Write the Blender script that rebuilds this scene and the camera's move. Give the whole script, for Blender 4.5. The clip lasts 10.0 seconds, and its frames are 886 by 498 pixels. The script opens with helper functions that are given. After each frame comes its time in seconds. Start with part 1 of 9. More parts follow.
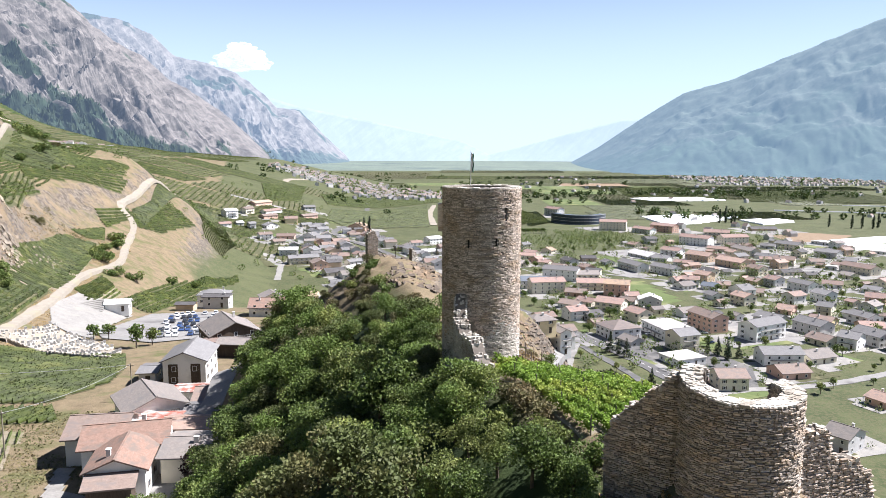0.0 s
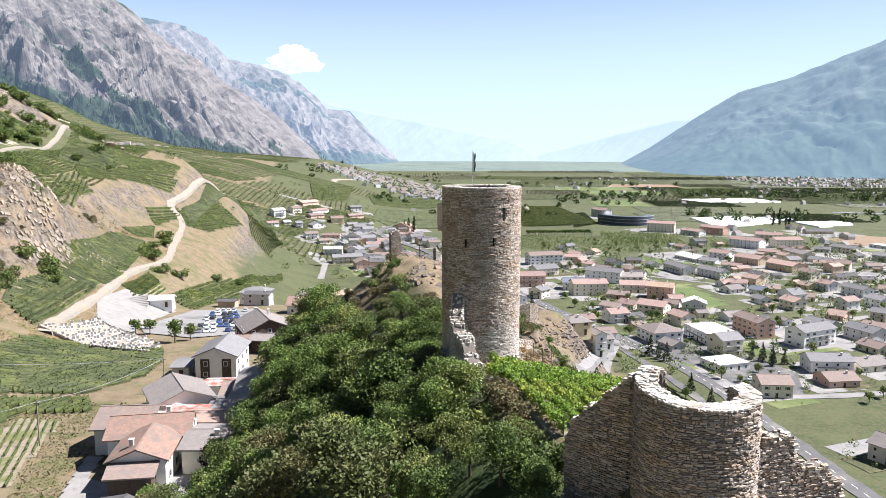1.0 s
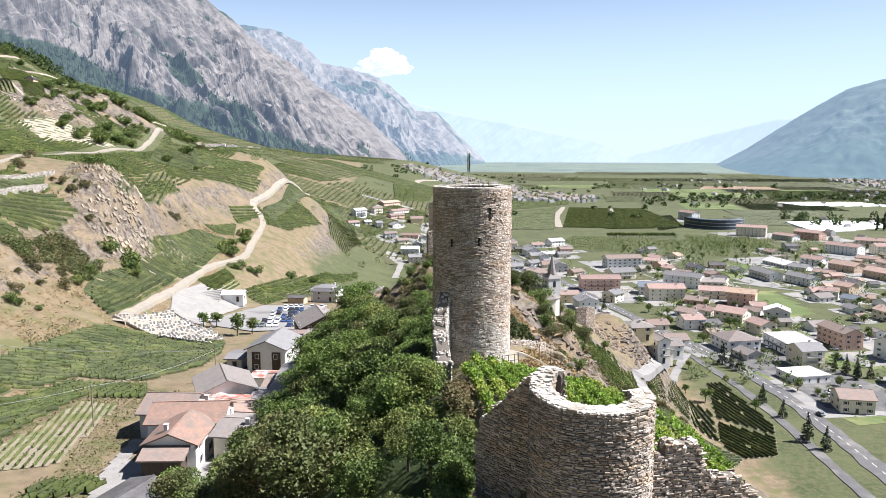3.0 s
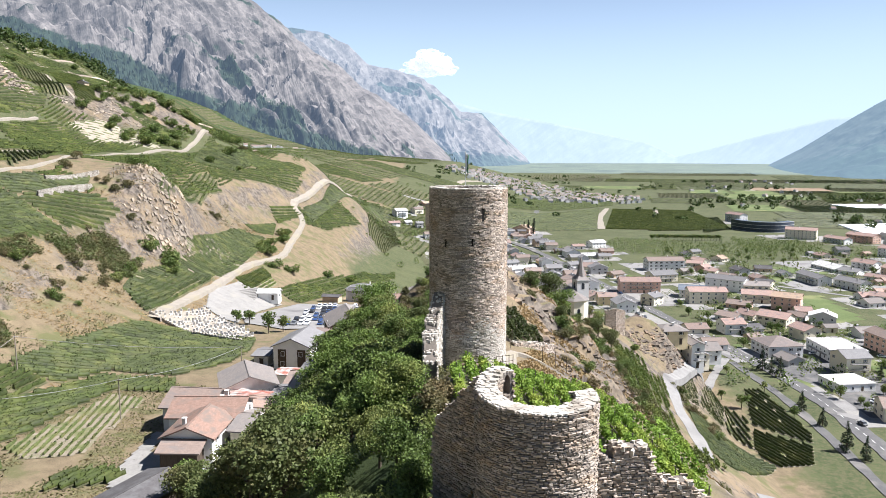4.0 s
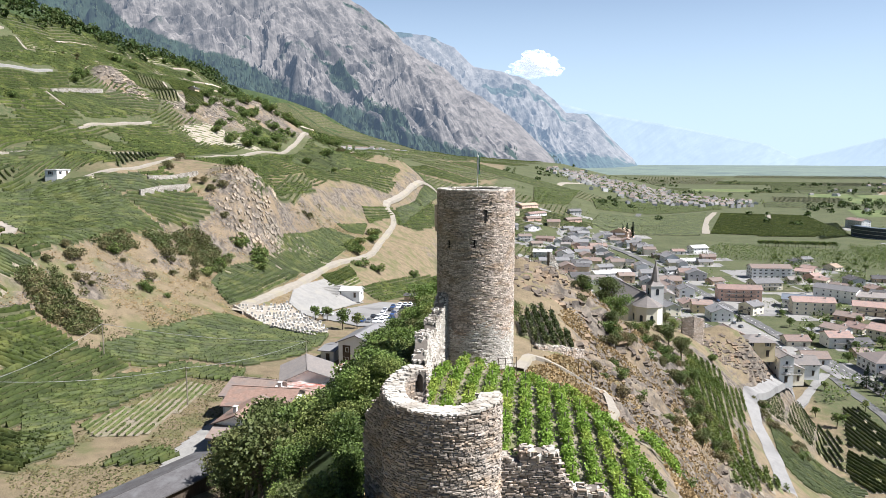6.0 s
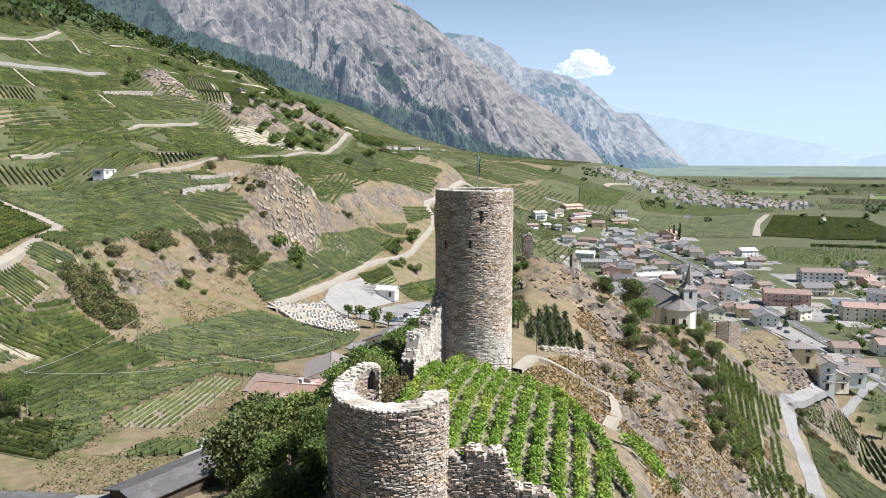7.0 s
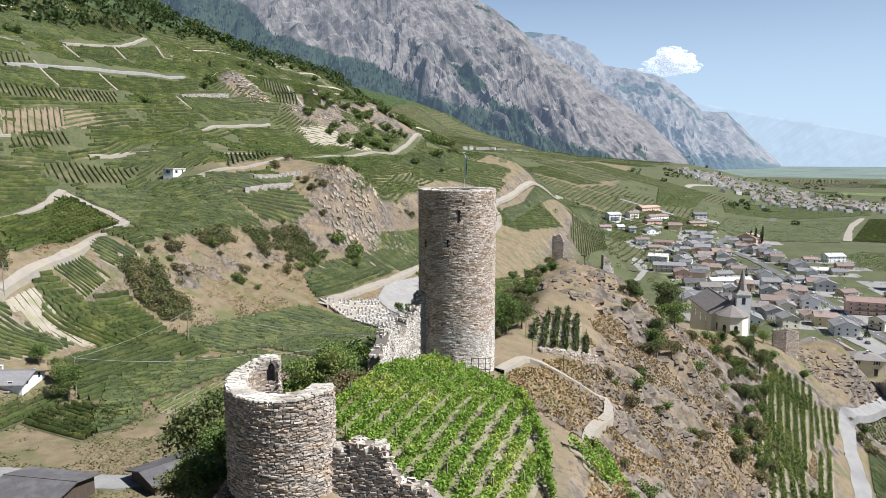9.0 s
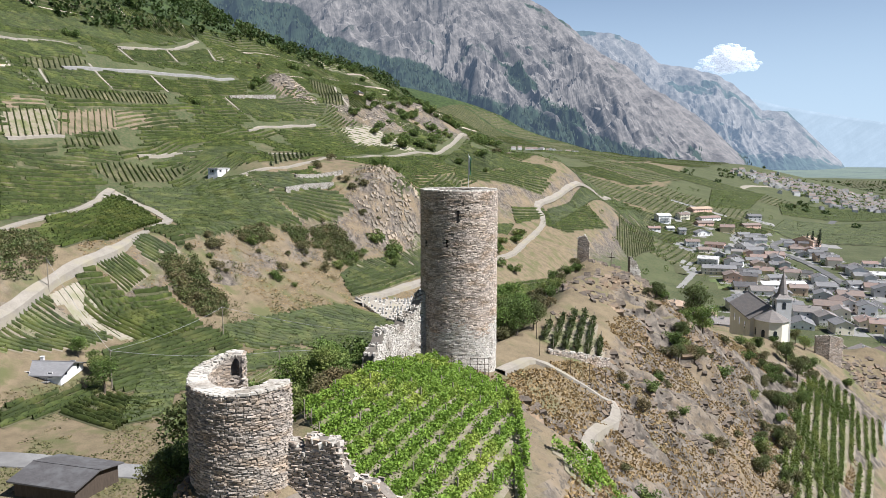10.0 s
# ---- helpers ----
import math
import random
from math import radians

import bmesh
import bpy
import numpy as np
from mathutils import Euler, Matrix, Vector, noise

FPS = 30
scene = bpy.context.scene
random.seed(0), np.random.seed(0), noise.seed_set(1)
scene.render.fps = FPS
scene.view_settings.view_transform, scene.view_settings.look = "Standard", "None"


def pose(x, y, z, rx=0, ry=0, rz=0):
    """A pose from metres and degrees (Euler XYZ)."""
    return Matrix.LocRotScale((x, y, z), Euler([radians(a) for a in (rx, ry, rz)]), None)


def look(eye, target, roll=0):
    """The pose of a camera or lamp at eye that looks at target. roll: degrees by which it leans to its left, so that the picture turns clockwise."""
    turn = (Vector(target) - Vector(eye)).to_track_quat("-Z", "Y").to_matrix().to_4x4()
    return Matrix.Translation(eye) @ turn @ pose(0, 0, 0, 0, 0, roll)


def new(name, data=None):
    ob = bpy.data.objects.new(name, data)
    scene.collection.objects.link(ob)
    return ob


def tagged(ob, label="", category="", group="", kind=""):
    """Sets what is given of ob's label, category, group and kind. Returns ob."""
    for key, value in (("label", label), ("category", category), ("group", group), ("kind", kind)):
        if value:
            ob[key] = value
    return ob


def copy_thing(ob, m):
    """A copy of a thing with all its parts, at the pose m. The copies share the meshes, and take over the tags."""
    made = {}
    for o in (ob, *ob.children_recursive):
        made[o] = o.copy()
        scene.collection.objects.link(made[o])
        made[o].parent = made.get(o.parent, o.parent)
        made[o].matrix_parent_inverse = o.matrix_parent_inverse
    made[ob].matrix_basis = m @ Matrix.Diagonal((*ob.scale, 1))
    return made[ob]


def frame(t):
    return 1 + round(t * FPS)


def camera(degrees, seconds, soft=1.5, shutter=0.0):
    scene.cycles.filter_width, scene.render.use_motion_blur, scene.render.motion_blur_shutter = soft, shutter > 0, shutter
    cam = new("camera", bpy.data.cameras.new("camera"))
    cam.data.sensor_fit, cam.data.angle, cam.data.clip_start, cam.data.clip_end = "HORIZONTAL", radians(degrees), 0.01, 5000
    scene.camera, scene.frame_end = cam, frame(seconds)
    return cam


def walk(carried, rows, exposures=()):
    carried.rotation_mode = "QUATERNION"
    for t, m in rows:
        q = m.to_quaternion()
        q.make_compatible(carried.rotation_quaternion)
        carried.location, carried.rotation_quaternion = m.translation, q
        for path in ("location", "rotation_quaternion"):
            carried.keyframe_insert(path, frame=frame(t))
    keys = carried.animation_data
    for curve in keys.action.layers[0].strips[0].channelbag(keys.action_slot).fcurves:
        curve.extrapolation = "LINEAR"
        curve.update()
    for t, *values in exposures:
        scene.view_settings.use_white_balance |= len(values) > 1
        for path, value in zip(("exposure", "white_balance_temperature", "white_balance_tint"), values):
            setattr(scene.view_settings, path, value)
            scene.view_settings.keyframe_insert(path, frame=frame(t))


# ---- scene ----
cam = camera(63.6, 10.0, soft=0.8)
METRES, EYE, TILT, LEAN, TURN = 56.0, 102.0, -4.3, -2.8, 0.0
ROWS = [
    (0.0, 0.0, 0.0, 0.0, -0.16, -3.44, 2.68),
    (0.5, 0.0496, -0.0037, -0.0029, 1.82, -3.33, 2.54),
    (1.0, 0.0994, -0.0048, -0.0062, 3.76, -3.23, 2.42),
    (1.5, 0.1489, -0.0052, -0.0089, 5.5, -3.14, 2.28),
    (2.0, 0.198, -0.0038, -0.0117, 7.12, -3.03, 2.19),
    (2.5, 0.2469, -0.0002, -0.0147, 8.94, -2.95, 2.06),
    (4.0, 0.3952, 0.018, -0.0204, 14.38, -2.7, 1.66),
    (4.5, 0.4438, 0.0271, -0.0221, 16.21, -2.61, 1.52),
    (5.0, 0.4913, 0.0391, -0.0232, 18.25, -2.52, 1.36),
    (5.5, 0.5386, 0.0541, -0.0253, 20.58, -2.44, 1.15),
    (7.0, 0.6828, 0.1018, -0.0274, 26.53, -2.3, 0.6),
    (7.5, 0.7297, 0.1213, -0.0285, 28.35, -2.28, 0.42),
    (8.0, 0.7752, 0.1427, -0.0297, 29.78, -2.26, 0.29),
    (8.5, 0.8199, 0.1653, -0.03, 31.26, -2.25, 0.14),
    (9.0, 0.8637, 0.1901, -0.0302, 32.96, -2.26, -0.03),
    (9.5, 0.9067, 0.2166, -0.0301, 34.91, -2.26, -0.21),
    (10.0, 0.9492, 0.2442, -0.0299, 37.01, -2.27, -0.43),
]
walk(cam, [(t, pose(0, 0, EYE, TILT, LEAN, TURN) @ pose(METRES * x, METRES * y, METRES * z, 90 + pitch, roll, yaw)) for t, x, y, z, yaw, pitch, roll in ROWS],
     exposures=[(0.0, 1.47, 6000, 16), (2.5, 1.45, 6000, 15), (5.0, 1.32, 5980, 13), (7.5, 1.12, 5950, 12), (10.0, 0.97, 5900, 12)])

# ---- world and sun ----
SUN_AZIMUTH, SUN_HEIGHT = radians(79), radians(52)   # clockwise from +y; above the horizon
world = bpy.data.worlds.new("sky")
scene.world = world
world.use_nodes = True
air = world.node_tree
sky = air.nodes.new("ShaderNodeTexSky")
sky.sky_type = "NISHITA"
sky.sun_disc = False
sky.sun_elevation, sky.sun_rotation = SUN_HEIGHT, SUN_AZIMUTH
sky.altitude, sky.air_density, sky.dust_density, sky.ozone_density = 500, 0.6, 0.15, 0.7
# summer haze, thick along the whole horizon and thinning upwards
where = air.nodes.new("ShaderNodeTexCoord")
height = air.nodes.new("ShaderNodeSeparateXYZ")
air.links.new(where.outputs["Generated"], height.inputs[0])
thin = air.nodes.new("ShaderNodeMapRange")
thin.interpolation_type = "SMOOTHSTEP"
for socket, value in zip((1, 2, 3, 4), (0.0, 0.38, 0.92, 0.0)):
    thin.inputs[socket].default_value = value
air.links.new(height.outputs["Z"], thin.inputs[0])
haze = air.nodes.new("ShaderNodeMix")
haze.data_type = "RGBA"
air.links.new(thin.outputs[0], haze.inputs[0])
haze.inputs[7].default_value = (6.4, 7.9, 8.9, 1)
air.links.new(sky.outputs[0], haze.inputs[6])
air.links.new(haze.outputs[2], air.nodes["Background"].inputs[0])
air.nodes["Background"].inputs[1].default_value = 0.05
sun = new("sun", bpy.data.lights.new("sun", "SUN"))
sun.data.energy, sun.data.angle, sun.data.color = 5.0, radians(0.55), (1.0, 0.95, 0.87)
sun.matrix_world = look((math.sin(SUN_AZIMUTH) * 300, math.cos(SUN_AZIMUTH) * 300, 300 * math.tan(SUN_HEIGHT)), (0, 0, 0))

# ---- materials ----
def surface(name, dark, light, size, rough=0.85, bump=0.0, fine=8.0, spread=0.0, third=None, third_size=10.0, third_amount=0.4, metal=0.0, space="Object", stretch=(1, 1, 1)):
    """Two colours mixed by coarse and fine noise, a third in larger blotches, relief, and a spread of brightness between objects and pieces."""
    m = bpy.data.materials.new(name)
    m.use_nodes = True
    n, l = m.node_tree.nodes, m.node_tree.links
    shade = n["Principled BSDF"]
    shade.inputs["Roughness"].default_value = rough
    shade.inputs["Metallic"].default_value = metal
    shade.inputs["Specular IOR Level"].default_value = 0.25
    if space == "World":
        where = n.new("ShaderNodeNewGeometry").outputs["Position"]
    else:
        where = n.new("ShaderNodeTexCoord").outputs["Object"]
    scaled = n.new("ShaderNodeVectorMath")
    scaled.operation = "MULTIPLY"
    l.new(where, scaled.inputs[0])
    scaled.inputs[1].default_value = stretch
    where = scaled.outputs[0]

    def blotch(s, detail):
        t = n.new("ShaderNodeTexNoise")
        t.inputs["Scale"].default_value = 1.0 / s
        t.inputs["Detail"].default_value = detail
        t.inputs["Roughness"].default_value = 0.6
        l.new(where, t.inputs["Vector"])
        return t.outputs["Fac"]

    def ramp(value, a, b):
        r = n.new("ShaderNodeMapRange")
        r.inputs["From Min"].default_value, r.inputs["From Max"].default_value = a, b
        l.new(value, r.inputs["Value"])
        return r.outputs[0]

    def mix(fac, a, b, kind="MIX"):
        x = n.new("ShaderNodeMix")
        x.data_type, x.blend_type = "RGBA", kind
        for socket, value in ((x.inputs[0], fac), (x.inputs[6], a), (x.inputs[7], b)):
            if hasattr(value, "links"):
                l.new(value, socket)
            else:
                socket.default_value = value if isinstance(value, float) else (*value, 1)
        return x.outputs[2]

    coarse, small = blotch(size, 4), blotch(size / fine, 3)
    both = n.new("ShaderNodeMath")
    both.operation = "MULTIPLY_ADD"
    l.new(small, both.inputs[0])
    both.inputs[1].default_value = 0.5
    half = n.new("ShaderNodeMath")
    half.operation = "MULTIPLY"
    l.new(coarse, half.inputs[0])
    half.inputs[1].default_value = 0.5
    l.new(half.outputs[0], both.inputs[2])
    colour = mix(ramp(both.outputs[0], 0.32, 0.68), dark, light)
    if third:
        colour = mix(ramp(blotch(third_size, 5), 0.62 - third_amount * 0.4, 0.72 - third_amount * 0.25), colour, third)
    if spread:
        info = n.new("ShaderNodeObjectInfo").outputs["Random"]
        isle = n.new("ShaderNodeNewGeometry").outputs["Random Per Island"]
        add = n.new("ShaderNodeMath")
        add.operation = "ADD"
        l.new(info, add.inputs[0])
        l.new(isle, add.inputs[1])
        part_of = n.new("ShaderNodeMath")
        part_of.operation = "FRACT"
        l.new(add.outputs[0], part_of.inputs[0])
        level = n.new("ShaderNodeMapRange")
        level.inputs["To Min"].default_value, level.inputs["To Max"].default_value = 1 - spread, 1 + spread
        l.new(part_of.outputs[0], level.inputs["Value"])
        hsv = n.new("ShaderNodeHueSaturation")
        l.new(level.outputs[0], hsv.inputs["Value"])
        l.new(colour, hsv.inputs["Color"])
        colour = hsv.outputs[0]
    l.new(colour, shade.inputs["Base Color"])
    if bump:
        b = n.new("ShaderNodeBump")
        b.inputs["Strength"].default_value = 0.6
        b.inputs["Distance"].default_value = bump
        l.new(both.outputs[0], b.inputs["Height"])
        l.new(b.outputs[0], shade.inputs["Normal"])
    return m


STONE = surface("masonry stone", (0.21, 0.173, 0.142), (0.60, 0.51, 0.425), 0.3, 0.9, 0.02, 5, 0.38, (0.318, 0.244, 0.178), 2.2, 0.34, space="World", stretch=(1, 1, 2.5))
STONE_GREY = surface("grey ruin stone", (0.15, 0.128, 0.107), (0.47, 0.405, 0.34), 0.26, 0.92, 0.03, 5, 0.42, (0.32, 0.25, 0.185), 1.8, 0.34, space="World", stretch=(1, 1, 2.5))
MORTAR = surface("lime mortar", (0.126, 0.107, 0.0888), (0.222, 0.192, 0.159), 0.5, 0.95, 0.04, 6, 0.0, (0.118, 0.104, 0.0888), 3.0, 0.4, space="World")
PALE_STONE = surface("bleached capping stone", (0.33, 0.303, 0.262), (0.58, 0.54, 0.475), 0.6, 0.92, 0.05, 6, 0.2, (0.26, 0.228, 0.185), 2.0, 0.3, space="World")
BARK = surface("grey bark", (0.0518, 0.0407, 0.0296), (0.118, 0.0962, 0.074), 0.3, 0.9, 0.02)


def leafy(name, dark, light, third, size=1.6, through_light=0.3, spread=0.3):
    """Leaves: matt above, and the sun shows through them."""
    m = surface(name, dark, light, size, 0.6, 0.0, 4, spread, third, 7.0, 0.3, space="World")
    n, l = m.node_tree.nodes, m.node_tree.links
    thin = n.new("ShaderNodeBsdfTranslucent")
    l.new(n["Principled BSDF"].inputs["Base Color"].links[0].from_socket, thin.inputs[0])
    mix = n.new("ShaderNodeMixShader")
    mix.inputs[0].default_value = through_light
    l.new(n["Principled BSDF"].outputs[0], mix.inputs[1])
    l.new(thin.outputs[0], mix.inputs[2])
    l.new(mix.outputs[0], n["Material Output"].inputs[0])
    return m


LEAF = leafy("broadleaf foliage", (0.036, 0.064, 0.0145), (0.145, 0.20, 0.05), (0.185, 0.21, 0.062), spread=0.45)
LEAF_LIGHT = leafy("light green foliage", (0.0694, 0.116, 0.024), (0.163, 0.231, 0.0536), (0.204, 0.231, 0.0648))
LEAF_OLIVE = leafy("olive green foliage", (0.0596, 0.0808, 0.0255), (0.128, 0.153, 0.0511), (0.153, 0.145, 0.0596))
LEAF_DRY = leafy("dusty shrub foliage", (0.074, 0.0777, 0.0311), (0.148, 0.141, 0.0592), (0.178, 0.141, 0.0703))
LEAF_PINE = leafy("conifer foliage", (0.0133, 0.0281, 0.0133), (0.0311, 0.0503, 0.0222), (0.037, 0.0444, 0.0222), 1.0, 0.1)
LEAF_PLUM = leafy("dark red foliage", (0.0259, 0.0118, 0.0118), (0.0555, 0.0259, 0.0222), (0.037, 0.0296, 0.0148))
VINE = leafy("vine leaves", (0.106, 0.185, 0.0231), (0.231, 0.343, 0.0509), (0.315, 0.37, 0.0694), 0.9, 0.36)
VINE_DARK = leafy("dark vine leaves", (0.023, 0.034, 0.009), (0.060, 0.078, 0.019), (0.085, 0.095, 0.027), 1.2, 0.2, 0.25)
VINE_STEEP = leafy("steep vineyard leaves", (0.04, 0.06, 0.011), (0.105, 0.145, 0.027), (0.14, 0.16, 0.036), 1.2, 0.25, 0.25)
VINE_FAR = leafy("vine rows", (0.022, 0.032, 0.006), (0.066, 0.088, 0.0165), (0.09, 0.102, 0.024), 5.0, 0.2, 0.24)
SOIL = surface("stony vineyard soil", (0.148, 0.124, 0.0873), (0.259, 0.226, 0.17), 1.2, 0.95, 0.05, 6, 0.0, (0.118, 0.126, 0.0518), 5.0, 0.4, space="World")
SOIL_GREEN = surface("grassy vineyard soil", (0.043, 0.048, 0.021), (0.09, 0.088, 0.044), 1.6, 0.95, 0.05, 6, 0.0, (0.141, 0.126, 0.0703), 7.0, 0.25, space="World")
SOIL_BROWN = surface("dry brown vineyard soil", (0.126, 0.0962, 0.0629), (0.215, 0.17, 0.115), 1.4, 0.95, 0.05, 6, 0.0, (0.104, 0.0962, 0.0518), 6.0, 0.3, space="World")
SOIL_PALE = surface("pale gravel field", (0.21, 0.185, 0.14), (0.33, 0.295, 0.235), 1.0, 0.95, 0.05, 6, 0.0, (0.21, 0.20, 0.125), 4.0, 0.3, space="World")
MEADOW = surface("mown meadow", (0.0666, 0.0925, 0.0311), (0.111, 0.141, 0.0518), 14, 0.95, 0.1, 9, 0.0, (0.163, 0.17, 0.074), 30.0, 0.3, space="World")
EARTH = surface("ploughed earth", (0.163, 0.115, 0.074), (0.237, 0.178, 0.118), 6, 0.95, 0.1, 9, space="World")
ASPHALT = surface("worn asphalt", (0.074, 0.074, 0.074), (0.126, 0.122, 0.118), 4.0, 0.9, 0.01, 9, 0.0, (0.163, 0.155, 0.141), 16.0, 0.25, space="World")
FRESH_ASPHALT = surface("dark asphalt", (0.0407, 0.0407, 0.0429), (0.0629, 0.0629, 0.0651), 4.0, 0.9, 0.01, 9, space="World")
TRACK = surface("pale gravel track", (0.192, 0.17, 0.137), (0.296, 0.266, 0.222), 2.5, 0.95, 0.03, 7, 0.0, (0.266, 0.237, 0.17), 9.0, 0.25, space="World")
CONCRETE = surface("pale concrete", (0.17, 0.164, 0.152), (0.27, 0.26, 0.24), 3.0, 0.85, 0.01, 7, 0.0, (0.25, 0.238, 0.21), 8.0, 0.25, space="World")
ROCK = surface("weathered schist", (0.050, 0.042, 0.034), (0.185, 0.15, 0.118), 0.9, 0.95, 0.14, 7, 0.3, (0.225, 0.162, 0.105), 6.0, 0.3, space="World", stretch=(1, 1, 2.2))
WALLS = {k: surface(k + " render", tuple(c * 0.9 for c in v), v, 2.0, 0.9, 0.004, 10, 0.06, tuple(c * 0.78 for c in v), 5.0, 0.2) for k, v in
         {"white": (0.78, 0.77, 0.74), "cream": (0.72, 0.66, 0.52), "pink": (0.62, 0.42, 0.33), "grey": (0.55, 0.54, 0.52), "yellow": (0.70, 0.58, 0.36), "ochre": (0.55, 0.42, 0.30)}.items()}
ROOFS = {k: surface(k + " roof tiles", tuple(c * 0.85 for c in v), tuple(min(0.7, c * 1.4) for c in v), 0.8, 0.85, 0.03, 3, 0.16, tuple(c * 0.6 + 0.06 for c in v), 2.6, 0.35, stretch=(1, 1, 4)) for k, v in
         {"grey": (0.148, 0.145, 0.144), "brown": (0.178, 0.137, 0.115), "greybrown": (0.174, 0.155, 0.141), "red": (0.235, 0.163, 0.137), "redbrown": (0.195, 0.142, 0.118), "orange": (0.26, 0.185, 0.148),
          "tan": (0.311, 0.229, 0.163), "dark": (0.0666, 0.0629, 0.0629), "bluegrey": (0.118, 0.137, 0.163), "white": (0.459, 0.451, 0.429), "flat": (0.37, 0.355, 0.333), "hip": (0.178, 0.148, 0.133)}.items()}
TIMBER = surface("dark weathered timber", (0.0444, 0.0333, 0.0259), (0.0962, 0.074, 0.0555), 0.5, 0.85, 0.01, 5, 0.15, stretch=(1, 1, 0.15))
RUST = surface("rusted sheet metal", (0.222, 0.0666, 0.0444), (0.333, 0.126, 0.0888), 1.4, 0.6, 0.01, 5, 0.0, (0.407, 0.385, 0.355), 2.2, 0.55)
FRAME = surface("white window frame", (0.66, 0.65, 0.62), (0.76, 0.75, 0.72), 0.5, 0.6)
GLASS = surface("dark window glass", (0.02, 0.024, 0.03), (0.05, 0.058, 0.07), 1.5, 0.08)
RAIL = surface("galvanised rail", (0.252, 0.252, 0.252), (0.34, 0.34, 0.34), 0.5, 0.5)
PLASTIC = surface("white greenhouse sheeting", (0.76, 0.77, 0.78), (0.86, 0.87, 0.88), 3.0, 0.95)
POST = surface("weathered post", (0.148, 0.126, 0.0962), (0.252, 0.222, 0.178), 0.4, 0.9)
STRAW = leafy("dry grass", (0.185, 0.128, 0.058), (0.345, 0.245, 0.12), (0.235, 0.172, 0.08), 0.8, 0.3)
PALE_ASPHALT = surface("sun-bleached asphalt", (0.165, 0.16, 0.152), (0.25, 0.243, 0.23), 3.0, 0.9, 0.01, 8, 0.0, (0.13, 0.125, 0.12), 12.0, 0.25, space="World")
LEAF_WOOD = leafy("dark woodland foliage", (0.0266, 0.0503, 0.0118), (0.0629, 0.0962, 0.0252), (0.0814, 0.0962, 0.0311), 3.0)
QUARRY_ROCK = surface("pale quarried schist", (0.111, 0.0947, 0.074), (0.266, 0.229, 0.181), 1.4, 0.95, 0.14, 7, 0.2, (0.296, 0.237, 0.17), 8.0, 0.35, space="World", stretch=(1, 1, 0.5))
# near-black colour for the shade inside the keep's arrow slits
SLIT_SHADE = surface("near-black slit shade", (0.012, 0.011, 0.010), (0.025, 0.022, 0.02), 0.3, 0.95)

# ---- terrain: shape of the land ----
def sstep(a, b, v):
    u = np.clip((np.asarray(v, float) - a) / (b - a), 0, 1)
    return u * u * (3 - 2 * u)


def lattice(ix, iy, seed):
    h = np.sin(ix * 127.1 + iy * 311.7 + seed * 74.7) * 43758.5453
    return h - np.floor(h)


def vnoise(x, y, size, seed=0):
    """Smooth value noise, -1 to 1."""
    u, v = np.asarray(x, float) / size, np.asarray(y, float) / size
    iu, iv = np.floor(u), np.floor(v)
    fu, fv = u - iu, v - iv
    fu, fv = fu * fu * (3 - 2 * fu), fv * fv * (3 - 2 * fv)
    a = lattice(iu, iv, seed) * (1 - fu) + lattice(iu + 1, iv, seed) * fu
    b = lattice(iu, iv + 1, seed) * (1 - fu) + lattice(iu + 1, iv + 1, seed) * fu
    return (a * (1 - fv) + b * fv) * 2 - 1


def fbm(x, y, size, seed=0, octaves=4):
    total, amp = 0, 1.0
    for k in range(octaves):
        total = total + amp * vnoise(x, y, size / 2 ** k, seed + k)
        amp *= 0.5
    return total


# the castle's ridge: its crest as x, y, height
CREST = [(46, -70, 0), (42, -20, 16), (34, 8, 42), (27, 26, 64), (21, 34, 75), (17.5, 41, 81.5), (11, 52, 82.2), (7.5, 63, 82), (6.5, 72, 80.6),
         (5, 82, 79), (2, 100, 77.5), (-4, 125, 78), (-8, 140, 79.5), (-11, 154, 81), (-8, 163, 77), (-3, 178, 66), (2, 200, 58),
         (6, 225, 52), (12, 250, 46), (20, 280, 37), (34, 315, 20), (45, 350, 4)]
EAST = ((0, 8, 14, 24, 34, 45, 75, 110, 150, 220), (0, 2.6, 7.2, 15.5, 27, 36, 54, 76, 90, 110))
TERRACE = ((0, 12, 19, 22, 34, 60, 110, 150, 220), (0, 2.0, 4.6, 7.8, 22, 46, 78, 92, 110))
WEST = ((0, 6, 20, 42, 60, 90, 140, 220), (0, 3.2, 14.5, 33, 46, 58, 74, 92))
SLOPE = ((-200, -20, 15, 40, 55, 70, 82, 95, 105, 115, 128, 150, 185, 205, 230, 250, 270, 330, 345, 450, 600, 900, 1500),
         (0, 0, 12, 28, 39, 46, 52, 58, 68, 80, 91, 100, 106, 113, 130, 142, 156, 190, 206, 262, 350, 540, 860))
QUARRY = ((-200, -20, 15, 40, 55, 70, 82, 92, 99, 104, 112, 150, 185, 205, 230, 250, 270, 330, 345, 450, 600, 900, 1500),
          (0, 0, 12, 28, 38, 43, 50, 59, 70, 90, 97, 101, 106, 113, 130, 142, 156, 190, 206, 262, 350, 540, 860))
LOW = ((-200, -20, 15, 40, 55, 70, 82, 95, 100, 112, 150, 165, 185, 205, 230, 250, 270, 330, 345, 450, 600, 900, 1500),
       (0, 0, 12, 30, 42, 50, 55, 61, 67, 78, 84, 87, 99, 112, 130, 142, 156, 190, 206, 262, 350, 540, 860))
